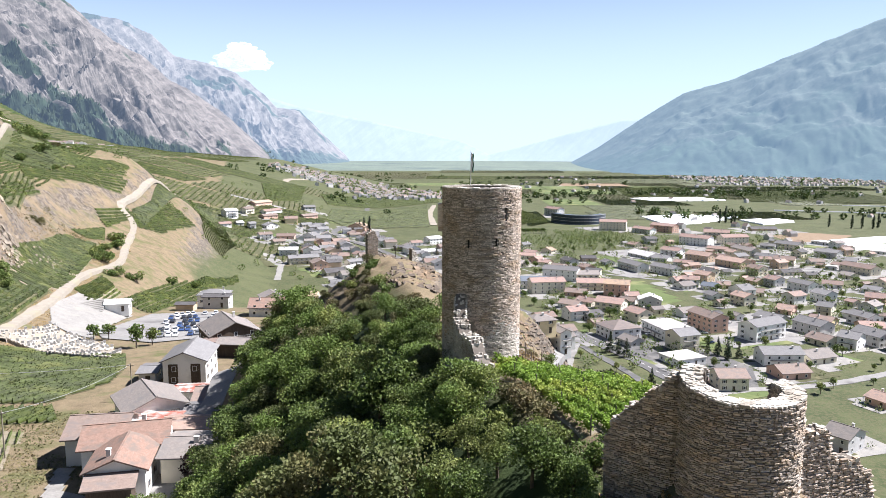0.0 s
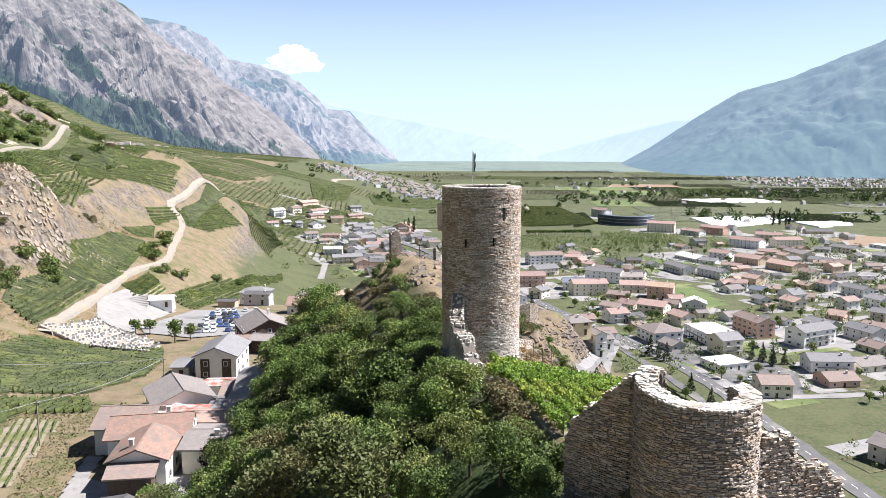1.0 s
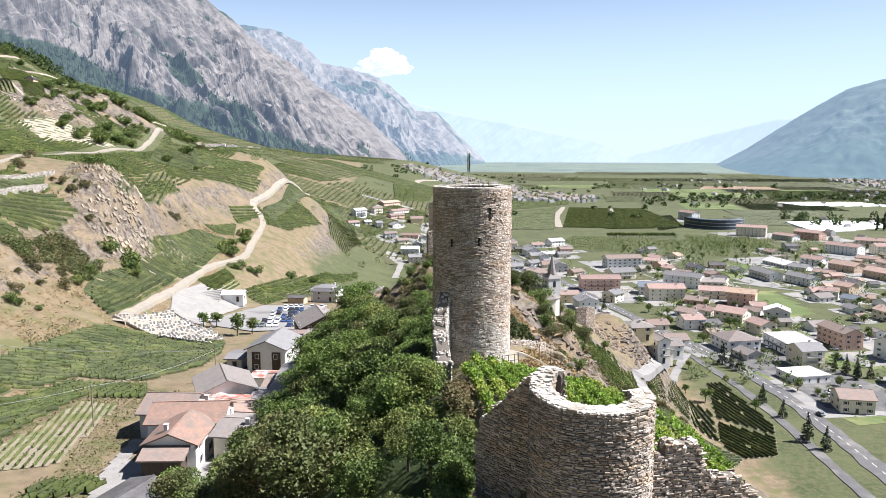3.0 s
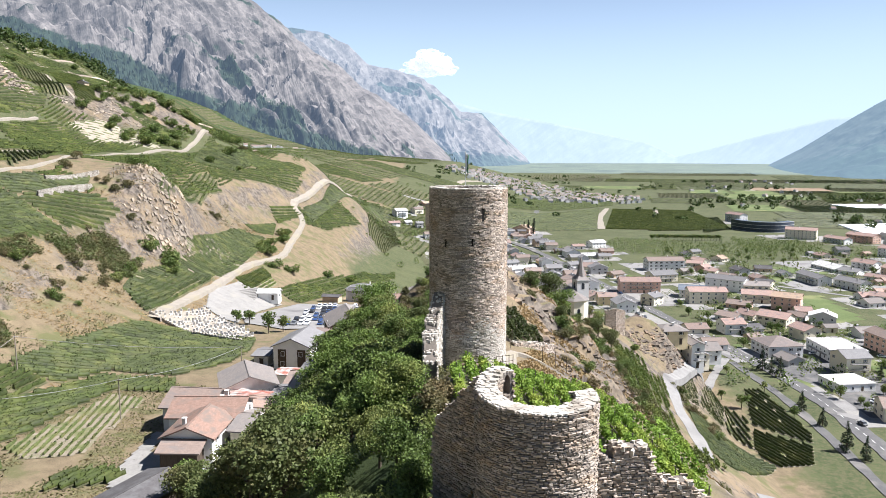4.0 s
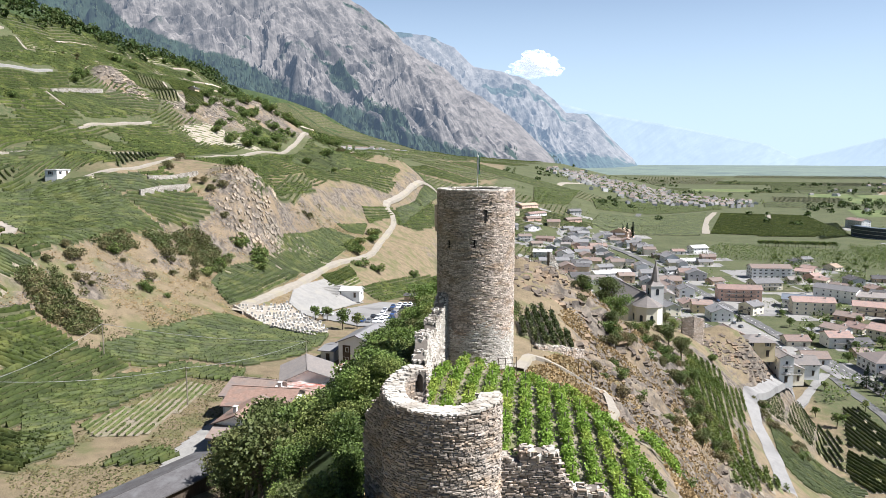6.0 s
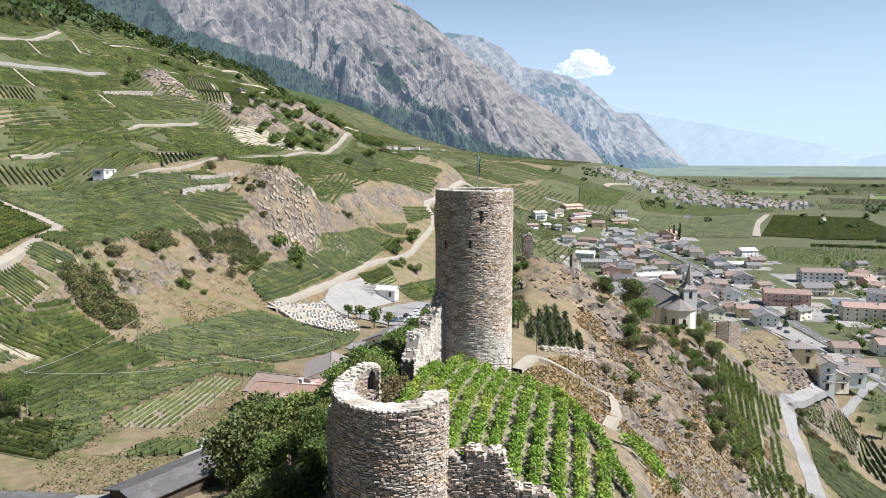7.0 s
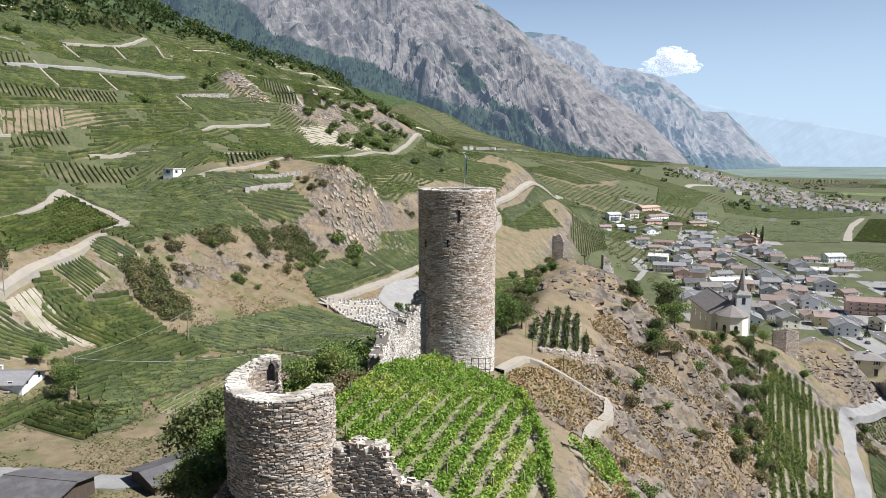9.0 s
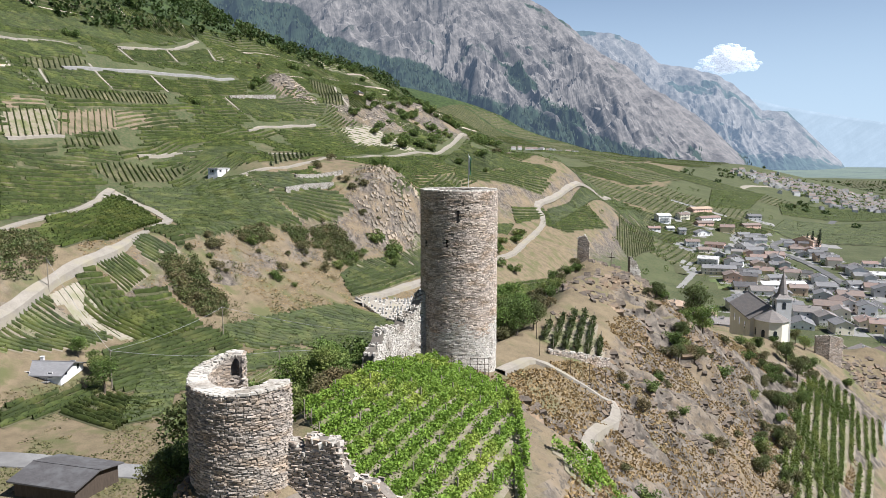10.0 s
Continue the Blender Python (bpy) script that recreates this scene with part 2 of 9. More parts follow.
# rocky knobs on the hillside: x, y, radius, height
KNOBS = [(-333, 423, 42, 20), (-342, 470, 40, 14), (-345, 527, 45, 22), (-362, 374, 17, 15), (-236, 631, 60, 8)]
BENCH = ((-400, -60, 60, 100, 120, 180, 230, 290, 340, 380, 420, 480), (40, 46, 52, 49.5, 48, 45, 41, 34, 28, 17, 5, 0))


def crest_line(x, y):
    """Distance from the crest (east positive) and the crest's height beside a point."""
    x, y = np.asarray(x, float), np.asarray(y, float)
    best, side, height = np.full(x.shape, 1e9), np.zeros(x.shape), np.zeros(x.shape)
    for (ax, ay, az), (bx, by, bz) in zip(CREST, CREST[1:]):
        dx, dy = bx - ax, by - ay
        u = np.clip(((x - ax) * dx + (y - ay) * dy) / (dx * dx + dy * dy), 0, 1)
        d = np.hypot(x - ax - u * dx, y - ay - u * dy)
        near = d < best
        best = np.where(near, d, best)
        side = np.where(near, np.sign((x - ax) * dy - (y - ay) * dx), side)
        height = np.where(near, az + u * (bz - az), height)
    return best * np.where(side == 0, 1, side), height


def softmax(a, b, k):
    return np.maximum(a, b) + k * np.exp(-np.abs(a - b) / k) * 0.35


def ground(x, y):
    """Height of the land."""
    x, y = np.asarray(x, float), np.asarray(y, float)
    d, top = crest_line(x, y)
    terrace = sstep(36, 44, y) * (1 - sstep(70, 79, y))
    east = np.interp(d, *EAST) * (1 - terrace) + np.interp(d, *TERRACE) * terrace
    ridge = top - np.where(d > 0, east, np.interp(-d, *WEST))
    steep = sstep(6, 20, d) * (1 - sstep(60, 110, d)) * (1 - terrace * (1 - sstep(19, 26, d)))
    rocky = steep * sstep(20, 60, ridge) + 0.8 * sstep(128, 140, y) * (1 - sstep(168, 200, y)) * (1 - sstep(18, 30, np.abs(d)))
    ridge = ridge + 11 * np.exp(-((x - 36) ** 2 + (y - 276) ** 2) / 150) + 8 * np.exp(-((x - 55) ** 2 + (y - 286) ** 2) / 180)
    mound = np.hypot(x - 17.8, y - 40.4)
    ridge = np.where(mound < 9, np.maximum(ridge, 82.9 + 0.25 * fbm(x, y, 2.2, 51, 3) - 1.5 * np.maximum(mound - 3.7, 0)), ridge)
    u, v = 0.64 * x + 0.77 * y, -0.77 * x + 0.64 * y
    beds = np.abs(fbm(u * 0.28 + 0.35 * vnoise(x, y, 5, 4), v, 3.4, 12, 3)) + 0.6 * np.abs(fbm(u * 0.4, v, 1.5, 15, 2))
    ridge = ridge + rocky * (0.9 * fbm(x, y, 9, 3) + 1.5 * (beds - 0.45) * (0.4 + sstep(-0.3, 0.3, fbm(x, y, 22, 44, 2))))
    s = -0.966 * x - 0.26 * y
    s = s + 30 * sstep(400, 620, y) * sstep(20, 60, s) * (1 - sstep(210, 300, s)) + 2.5 * fbm(x, y, 90, 21, 3) * sstep(140, 190, s)
    cut = np.exp(-((y - 292) / 38.0) ** 2)
    low = 1 - sstep(185, 235, y)
    far = 1 - 0.7 * sstep(600, 1100, y)
    hill = np.interp(s, *SLOPE) * (1 - low) + np.interp(s, *LOW) * low
    hill = (hill * (1 - cut) + np.interp(s, *QUARRY) * cut) * far
    hill = np.where(hill > 200, 200 + (hill - 200) * (1 - 0.9 * sstep(420, 640, y)), hill)
    fan = np.minimum(0.26 * (-110 - x), 88 + 0.05 * (-110 - x)) * sstep(560, 1000, y)
    apron = np.interp(-x, (110, 450, 735, 871, 1006, 1123, 1600, 2600), (0, 80, 102, 123, 172, 240, 420, 700))
    apron = np.maximum(apron - 0.55 * np.maximum(np.hypot(x, y) - 2130, 0), -30)
    blend = sstep(1150, 1650, y)
    fan = fan * (1 - blend) + apron * blend
    hill = np.maximum(hill, 0) + 0.5 * (fan - hill + np.sqrt((fan - hill) ** 2 + 36)) * sstep(560, 1000, y)
    for kx, ky, kr, kh in KNOBS:
        hill = hill + kh * np.exp(-((x - kx) ** 2 + (y - ky) ** 2) / kr ** 2)
    hill = hill + fbm(x, y, 45, 5, 3) * 1.6 * sstep(80, 130, s) * (1 - 0.5 * sstep(300, 500, s)) + fbm(x, y, 260, 8, 3) * 14 * sstep(260, 520, s)
    bench = np.interp(y, *BENCH) * (1 - sstep(-35, 35, x)) * sstep(-420, -120, x)
    plain = 45 * sstep(1600, 4600, y) + 0.25 * vnoise(x, y, 60, 2)
    return softmax(softmax(softmax(plain, bench, 2.0), hill, 2.5), ridge, 1.2) - 0.8


# ---- end of the land's shape ----

# ---- building blocks ----
def part(name, bm, material, parent=None, label="", smooth=False):
    """One mesh object out of a bmesh, under its thing."""
    me = bpy.data.meshes.new(name)
    bm.to_mesh(me)
    bm.free()
    return part_of_mesh(name, me, material, parent, label, smooth)


def part_of_mesh(name, me, material, parent=None, label="", smooth=False):
    if material and not me.materials:
        me.materials.append(material)
    if smooth:
        me.polygons.foreach_set("use_smooth", [True] * len(me.polygons))
    ob = new(name, me)
    if parent:
        ob.parent = parent
    if label:
        ob["label"] = label
    return ob


def mesh_of(name, verts, faces):
    me = bpy.data.meshes.new(name)
    me.from_pydata([tuple(v) for v in verts], [], [tuple(f) for f in faces])
    me.update()
    return me


def thing(name, label, category, group="", at=(0, 0, 0), turn=0.0, kind=""):
    """An empty at the thing's base, to hold its parts."""
    ob = new(name)
    ob.empty_display_size = 0.3
    ob.matrix_basis = pose(*at, 0, 0, turn)
    return tagged(ob, label, category, group, kind)


def box(bm, x0, y0, z0, x1, y1, z1, m=None):
    made = bmesh.ops.create_cube(bm, size=1, matrix=Matrix.Translation(((x0 + x1) / 2, (y0 + y1) / 2, (z0 + z1) / 2)) @ Matrix.Diagonal((x1 - x0, y1 - y0, z1 - z0, 1)))
    if m:
        bmesh.ops.transform(bm, matrix=m, verts=made["verts"])
    return made["verts"]


def leaf_mesh(name, points, sizes, material, seed, upward=0.35):
    """A crown out of small leaf sprays: one bent quad at each point."""
    rng = np.random.default_rng(seed)
    n = len(points)
    normal = rng.normal(size=(n, 3)) + np.array([0, 0, upward * 2])
    normal /= np.linalg.norm(normal, axis=1)[:, None]
    side = np.cross(normal, rng.normal(size=(n, 3)))
    side /= np.linalg.norm(side, axis=1)[:, None]
    other = np.cross(normal, side)
    s = np.asarray(sizes)[:, None]
    points = np.asarray(points)
    bend = normal * s * 0.25
    quad = np.stack([points - side * s * 0.62, points - other * s * 0.42 - bend, points + side * s * 0.62, points + other * s * 0.42 - bend], 1)
    me = bpy.data.meshes.new(name)
    me.vertices.add(n * 4)
    me.vertices.foreach_set("co", quad.reshape(-1))
    me.loops.add(n * 4)
    me.loops.foreach_set("vertex_index", np.arange(n * 4))
    me.polygons.add(n)
    me.polygons.foreach_set("loop_start", np.arange(0, n * 4, 4))
    me.update(calc_edges=True)
    me.materials.append(material)
    return me


# ---- the ground: one sheet, finer about the castle ----
def stepped(*spans):
    out = []
    for a, b, step in spans:
        out.extend(np.arange(a, b, step))
    return np.array(out + [spans[-1][1]], float)


def widening(a, b, first, growth):
    out, v, step = [], a, first
    while v < b:
        out.append(v)
        v, step = v + step, step * growth
    return out + [b]


GX = np.array(sorted({*np.round(-np.array(widening(420, 4700, 5, 1.09)), 2), *stepped((-420, -60, 4), (-60, 0, 1.5), (0, 46, 0.62), (46, 72, 1.2), (72, 160, 4)), *np.round(widening(160, 4700, 5, 1.07), 2)}))
GY = np.array(sorted({*np.round(-np.array(widening(60, 1500, 12, 1.2)), 2), *stepped((-60, 24, 4), (24, 60, 1.2), (60, 185, 0.62), (185, 290, 1.5), (290, 560, 4)), *np.round(widening(560, 4890, 5, 1.03), 2)}))
GXX, GYY = np.meshgrid(GX, GY)
GZ = ground(GXX, GYY)


def bisect_left(values, x):
    low, high = 0, len(values)
    while low < high:
        mid = (low + high) // 2
        if values[mid] < x:
            low = mid + 1
        else:
            high = mid
    return low


GX_LIST, GY_LIST, GZ_ROWS = GX.tolist(), GY.tolist(), GZ.tolist()


def gz(x, y):
    """Height of the ground's mesh."""
    i = min(max(bisect_left(GX_LIST, x) - 1, 0), len(GX_LIST) - 2)
    j = min(max(bisect_left(GY_LIST, y) - 1, 0), len(GY_LIST) - 2)
    u, v = (x - GX_LIST[i]) / (GX_LIST[i + 1] - GX_LIST[i]), (y - GY_LIST[j]) / (GY_LIST[j + 1] - GY_LIST[j])
    near, far = GZ_ROWS[j], GZ_ROWS[j + 1]
    return (near[i] * (1 - u) + near[i + 1] * u) * (1 - v) + (far[i] * (1 - u) + far[i + 1] * u) * v


def ground_at(x, y):
    """Height of the ground's mesh at many places."""
    i = np.clip(np.searchsorted(GX, x) - 1, 0, len(GX) - 2)
    j = np.clip(np.searchsorted(GY, y) - 1, 0, len(GY) - 2)
    u, v = (x - GX[i]) / (GX[i + 1] - GX[i]), (y - GY[j]) / (GY[j + 1] - GY[j])
    return (GZ[j, i] * (1 - u) + GZ[j, i + 1] * u) * (1 - v) + (GZ[j + 1, i] * (1 - u) + GZ[j + 1, i + 1] * u) * v


GD_ROWS = crest_line(GXX, GYY)[0].tolist()


def crest_distance(x, y):
    """Distance from the ridge's crest, east positive."""
    i = min(max(bisect_left(GX_LIST, x) - 1, 0), len(GX_LIST) - 2)
    j = min(max(bisect_left(GY_LIST, y) - 1, 0), len(GY_LIST) - 2)
    u, v = (x - GX_LIST[i]) / (GX_LIST[i + 1] - GX_LIST[i]), (y - GY_LIST[j]) / (GY_LIST[j + 1] - GY_LIST[j])
    near, far = GD_ROWS[j], GD_ROWS[j + 1]
    return (near[i] * (1 - u) + near[i + 1] * u) * (1 - v) + (far[i] * (1 - u) + far[i + 1] * u) * v


def clone(pattern, m):
    """A copy of a thing that has one level of parts."""
    made = pattern.copy()
    scene.collection.objects.link(made)
    made.matrix_basis = m
    if pattern not in PATTERN_PARTS:
        PATTERN_PARTS[pattern] = list(pattern.children)
    for piece in PATTERN_PARTS[pattern]:
        twin = piece.copy()
        scene.collection.objects.link(twin)
        twin.parent = made
    return made


PATTERN_PARTS = {}


def land_material():
    """Dry meadow, green turf and bare rock, by the land's cover and its steepness."""
    m = surface("dry meadow and rock", (0.095, 0.074, 0.045), (0.215, 0.168, 0.103), 3.0, 0.95, 0.25, 14, 0.0, (0.098, 0.098, 0.042), 8.0, 0.3, space="World")
    n, l = m.node_tree.nodes, m.node_tree.links
    shade = n["Principled BSDF"]
    dry = shade.inputs["Base Color"].links[0].from_socket
    geo = n.new("ShaderNodeNewGeometry")

    def noise_at(size, detail=5):
        t = n.new("ShaderNodeTexNoise")
        t.inputs["Scale"].default_value, t.inputs["Detail"].default_value = 1 / size, detail
        t.inputs["Roughness"].default_value = 0.62
        l.new(geo.outputs["Position"], t.inputs["Vector"])
        return t.outputs["Fac"]

    def mixed(fac, a, b):
        x = n.new("ShaderNodeMix")
        x.data_type = "RGBA"
        for socket, value in ((x.inputs[0], fac), (x.inputs[6], a), (x.inputs[7], b)):
            if hasattr(value, "links"):
                l.new(value, socket)
            else:
                socket.default_value = (*value, 1)
        return x.outputs[2]

    def span(value, a, b, c=0.0, d=1.0):
        r = n.new("ShaderNodeMapRange")
        r.interpolation_type = "SMOOTHSTEP"
        for k, v in enumerate((a, b, c, d)):
            r.inputs[k + 1].default_value = v
        l.new(value, r.inputs[0])
        return r.outputs[0]

    def add(a, b, scale):
        x = n.new("ShaderNodeMath")
        x.operation = "MULTIPLY_ADD"
        l.new(b, x.inputs[0])
        x.inputs[1].default_value = scale
        l.new(a, x.inputs[2])
        return x.outputs[0]

    green = n.new("ShaderNodeAttribute")
    green.attribute_name = "lush"
    turf = mixed(span(noise_at(26), 0.38, 0.62), (0.038, 0.054, 0.019), (0.070, 0.084, 0.034))
    turf = mixed(span(noise_at(1.3), 0.35, 0.7), turf, (0.0925, 0.0888, 0.0459))
    colour = mixed(span(add(green.outputs["Fac"], noise_at(14), 0.7), 0.65, 0.95), dry, turf)
    rock = mixed(span(noise_at(2.2, 8), 0.36, 0.62), (0.0481, 0.0407, 0.034), (0.174, 0.147, 0.118))
    rock = mixed(span(noise_at(18), 0.46, 0.66), rock, (0.2, 0.152, 0.0962))
    rock = mixed(span(noise_at(0.7, 6), 0.52, 0.66), rock, (0.074, 0.0651, 0.054))
    z = n.new("ShaderNodeSeparateXYZ")
    l.new(geo.outputs["True Normal"], z.inputs[0])
    bare = n.new("ShaderNodeAttribute")
    bare.attribute_name = "bare"
    steep = span(add(add(z.outputs[2], noise_at(7), 0.35), bare.outputs["Fac"], -0.4), 0.96, 0.80)
    colour = mixed(steep, colour, rock)
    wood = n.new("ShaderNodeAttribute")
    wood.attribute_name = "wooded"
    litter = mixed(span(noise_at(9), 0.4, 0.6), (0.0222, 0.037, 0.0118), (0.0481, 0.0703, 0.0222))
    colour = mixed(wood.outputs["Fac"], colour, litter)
    l.new(colour, shade.inputs["Base Color"])
    return m


LAND = land_material()


def build_ground():
    nx, ny = len(GX), len(GY)
    verts = np.stack([GXX, GYY, GZ], -1).reshape(-1, 3)
    i, j = np.meshgrid(np.arange(nx - 1), np.arange(ny - 1))
    a = (j * nx + i).ravel()
    faces = np.stack([a, a + 1, a + nx + 1, a + nx], -1)
    me = bpy.data.meshes.new("ground")
    me.vertices.add(len(verts))
    me.vertices.foreach_set("co", verts.ravel())
    me.loops.add(faces.size)
    me.loops.foreach_set("vertex_index", faces.ravel())
    me.polygons.add(len(faces))
    me.polygons.foreach_set("loop_start", np.arange(0, faces.size, 4))
    me.update(calc_edges=True)
    x, y, z = verts.T
    d, _ = crest_line(x, y)
    s = -0.966 * x - 0.26 * y
    lush = sstep(60, 100, x + 0.15 * (y - 250)) + sstep(380, 470, y) * (1 - sstep(10, 60, s)) + 0.62 * sstep(125, 150, s) + 0.3 * (1 - sstep(30, 50, np.abs(x + 72)))
    lush = np.clip(lush, 0, 1) * (1 - 0.8 * np.exp(-((x + 190) ** 2 + (y - 290) ** 2) / 55 ** 2))
    bare = np.exp(-((x + 188) ** 2 + (y - 292) ** 2) / 30 ** 2) + 0.5 * sstep(8, 16, d) * (1 - sstep(60, 80, d)) * sstep(20, 40, z) * (y < 240)
    for kx, ky, kr, kh in KNOBS[:4]:
        bare = bare + 0.8 * np.exp(-((x - kx) ** 2 + (y - ky) ** 2) / (kr * 0.7) ** 2)
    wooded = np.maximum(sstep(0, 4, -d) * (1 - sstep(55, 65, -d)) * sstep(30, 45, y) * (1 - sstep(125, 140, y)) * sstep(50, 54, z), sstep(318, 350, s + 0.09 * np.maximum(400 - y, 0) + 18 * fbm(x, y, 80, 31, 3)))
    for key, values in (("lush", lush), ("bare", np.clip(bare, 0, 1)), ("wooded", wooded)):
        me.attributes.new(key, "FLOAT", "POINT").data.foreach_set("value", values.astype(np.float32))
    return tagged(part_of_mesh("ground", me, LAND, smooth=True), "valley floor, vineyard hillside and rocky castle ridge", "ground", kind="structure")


build_ground()

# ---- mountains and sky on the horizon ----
def far_surface(name, rock_dark, rock_light, wood, wood_top, haze_tint, glow, streak=(0.004, 0.02, 0.03), tilt=(0, 40, -25)):
    """Rock face with woods low down; a far backdrop, the haze before it put into the material as emission."""
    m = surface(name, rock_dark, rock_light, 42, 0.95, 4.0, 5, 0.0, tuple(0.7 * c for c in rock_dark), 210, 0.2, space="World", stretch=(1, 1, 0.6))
    n, l = m.node_tree.nodes, m.node_tree.links
    shade = n["Principled BSDF"]
    rock = shade.inputs["Base Color"].links[0].from_socket
    cover = n.new("ShaderNodeAttribute")
    cover.attribute_name = "wood"
    grain = n.new("ShaderNodeTexNoise")
    grain.inputs["Scale"].default_value, grain.inputs["Detail"].default_value = 1 / 70, 8
    grain.inputs["Roughness"].default_value = 0.7
    l.new(n.new("ShaderNodeNewGeometry").outputs["Position"], grain.inputs["Vector"])
    add = n.new("ShaderNodeMath")
    add.operation = "ADD"
    l.new(cover.outputs["Fac"], add.inputs[0])
    l.new(grain.outputs["Fac"], add.inputs[1])
    r = n.new("ShaderNodeMapRange")
    r.inputs[1].default_value, r.inputs[2].default_value = 0.94, 1.06
    l.new(add.outputs[0], r.inputs[0])
    x = n.new("ShaderNodeMix")
    x.data_type = "RGBA"
    l.new(r.outputs[0], x.inputs[0])
    l.new(rock, x.inputs[6])
    x.inputs[7].default_value = (*wood, 1)
    # streaks of scree and rock ribs that run down across the face
    geo = n.new("ShaderNodeNewGeometry")
    lean = n.new("ShaderNodeVectorRotate")
    lean.rotation_type = "EULER_XYZ"
    lean.inputs["Rotation"].default_value = tuple(radians(a) for a in tilt)
    l.new(geo.outputs["Position"], lean.inputs["Vector"])
    drawn = n.new("ShaderNodeVectorMath")
    drawn.operation = "MULTIPLY"
    drawn.inputs[1].default_value = streak
    l.new(lean.outputs[0], drawn.inputs[0])
    band = n.new("ShaderNodeTexNoise")
    band.inputs["Scale"].default_value, band.inputs["Detail"].default_value, band.inputs["Roughness"].default_value = 1.0, 7, 0.68
    l.new(drawn.outputs[0], band.inputs["Vector"])
    level = n.new("ShaderNodeMapRange")
    for k, v in enumerate((0.34, 0.66, 0.62, 1.34)):
        level.inputs[k + 1].default_value = v
    l.new(band.outputs["Fac"], level.inputs[0])
    ribbed = n.new("ShaderNodeHueSaturation")
    l.new(level.outputs[0], ribbed.inputs["Value"])
    l.new(x.outputs[2], ribbed.inputs["Color"])
    l.new(ribbed.outputs[0], shade.inputs["Base Color"])
    # haze of the air in between, given to the surface as bluish emission
    shade.inputs["Emission Color"].default_value = (*haze_tint, 1)
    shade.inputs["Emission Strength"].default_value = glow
    return m


WOOD_SPOTS = []


def mountain(name, label, outline, near, far, material, seed, wood_line, rough=1.0, steps=70, start=-25):
    """A mountainside: outline is the skyline as (degrees left of +y, degrees above the eye); near and far are its foot's and crest's distance."""
    az = np.arange(outline[0][0], outline[-1][0] + 0.01, 0.11)
    crest = far * np.tan(np.radians(np.interp(az, *np.array(outline, float).T)))
    u = np.linspace(0, 1, steps)
    A, U = np.meshgrid(az, u)
    R = near + (far - near) * U
    X, Y = -np.sin(np.radians(A)) * R, np.cos(np.radians(A)) * R
    big = np.clip(crest[None] / 400, 0.08, 1)
    wx, wy = X + 120 * fbm(X, Y, 420, seed + 40, 3), Y + 120 * fbm(X, Y, 420, seed + 41, 3)
    ribs = 1 - np.abs(fbm(wx, wy, 430, seed + 7, 6))
    fine = 1 - np.abs(fbm(wx, wy * 0.6, 95, seed + 9, 5))
    steps_of = np.sin(U * 26 + 3 * fbm(X, Y, 300, seed + 5, 3)) * 7
    mid = np.sin(U * 3.14159) ** 0.7
    Z = start + (crest[None] + 102 - start) * U ** 1.12
    # beds run parallel to the skyline, gullies across them
    along = A * near * 0.0175
    under = crest[None] + 102 - Z
    beds = 1 - np.abs(fbm(along * 0.22, under + 0.1 * along + 22 * fbm(X, Y, 260, seed + 17, 3), 62, seed + 19, 4))
    gully = 1 - np.abs(fbm(along + 0.55 * under + 30 * fbm(X, Y, 200, seed + 27, 3), under * 0.22, 120, seed + 29, 4))
    Z = Z + rough * mid * big * ((ribs - 0.55) * 70 + (fine - 0.55) * 46 + (beds - 0.6) * 58 + (gully - 0.6) * 52 + steps_of) + rough * big * 9 * fbm(X, Y, 50, seed + 3, 4)
    rows, cols = A.shape
    back = np.stack([X[-1] * 1.02, Y[-1] * 1.02, np.full(cols, start)], -1)
    verts = np.concatenate([np.stack([X, Y, Z], -1).reshape(-1, 3), back])
    i, j = np.meshgrid(np.arange(cols - 1), np.arange(rows))
    a = (j * cols + i).ravel()
    faces = np.stack([a, a + cols, a + cols + 1, a + 1], -1)
    me = mesh_of(name, verts, faces)
    el = np.degrees(np.arctan2(Z - 102, R))
    if isinstance(wood_line, list):
        edge = np.interp(A, *np.array(wood_line, float).T)
        cover = (edge - el) * 0.55 + 0.22 * fbm(X, Y, 200, seed + 11, 5) + 0.45
        ledge = 0.10 + 0.55 * fbm(along * 0.3, under, 70, seed + 15, 4) + 0.25 * fbm(X, Y, 90, seed + 16, 3) - 0.12 * (1 - U)
        cover = np.maximum(cover, ledge)
    else:
        cover = (wood_line - Z / np.maximum(crest[None] + 102, 60) + 0.25 * fbm(X, Y, 240, seed + 11, 5)) * 1.2
    wood = np.clip(np.concatenate([cover.ravel(), np.zeros(cols)]), -0.5, 0.8)
    me.attributes.new("wood", "FLOAT", "POINT").data.foreach_set("value", wood.astype(np.float32))
    if isinstance(wood_line, list):
        WOOD_SPOTS.append(verts[:len(wood) - cols][(wood[:-cols] > 0.62)])
    return tagged(part_of_mesh(name, me, material, smooth=not isinstance(wood_line, list)), label, "mountain", kind="structure")


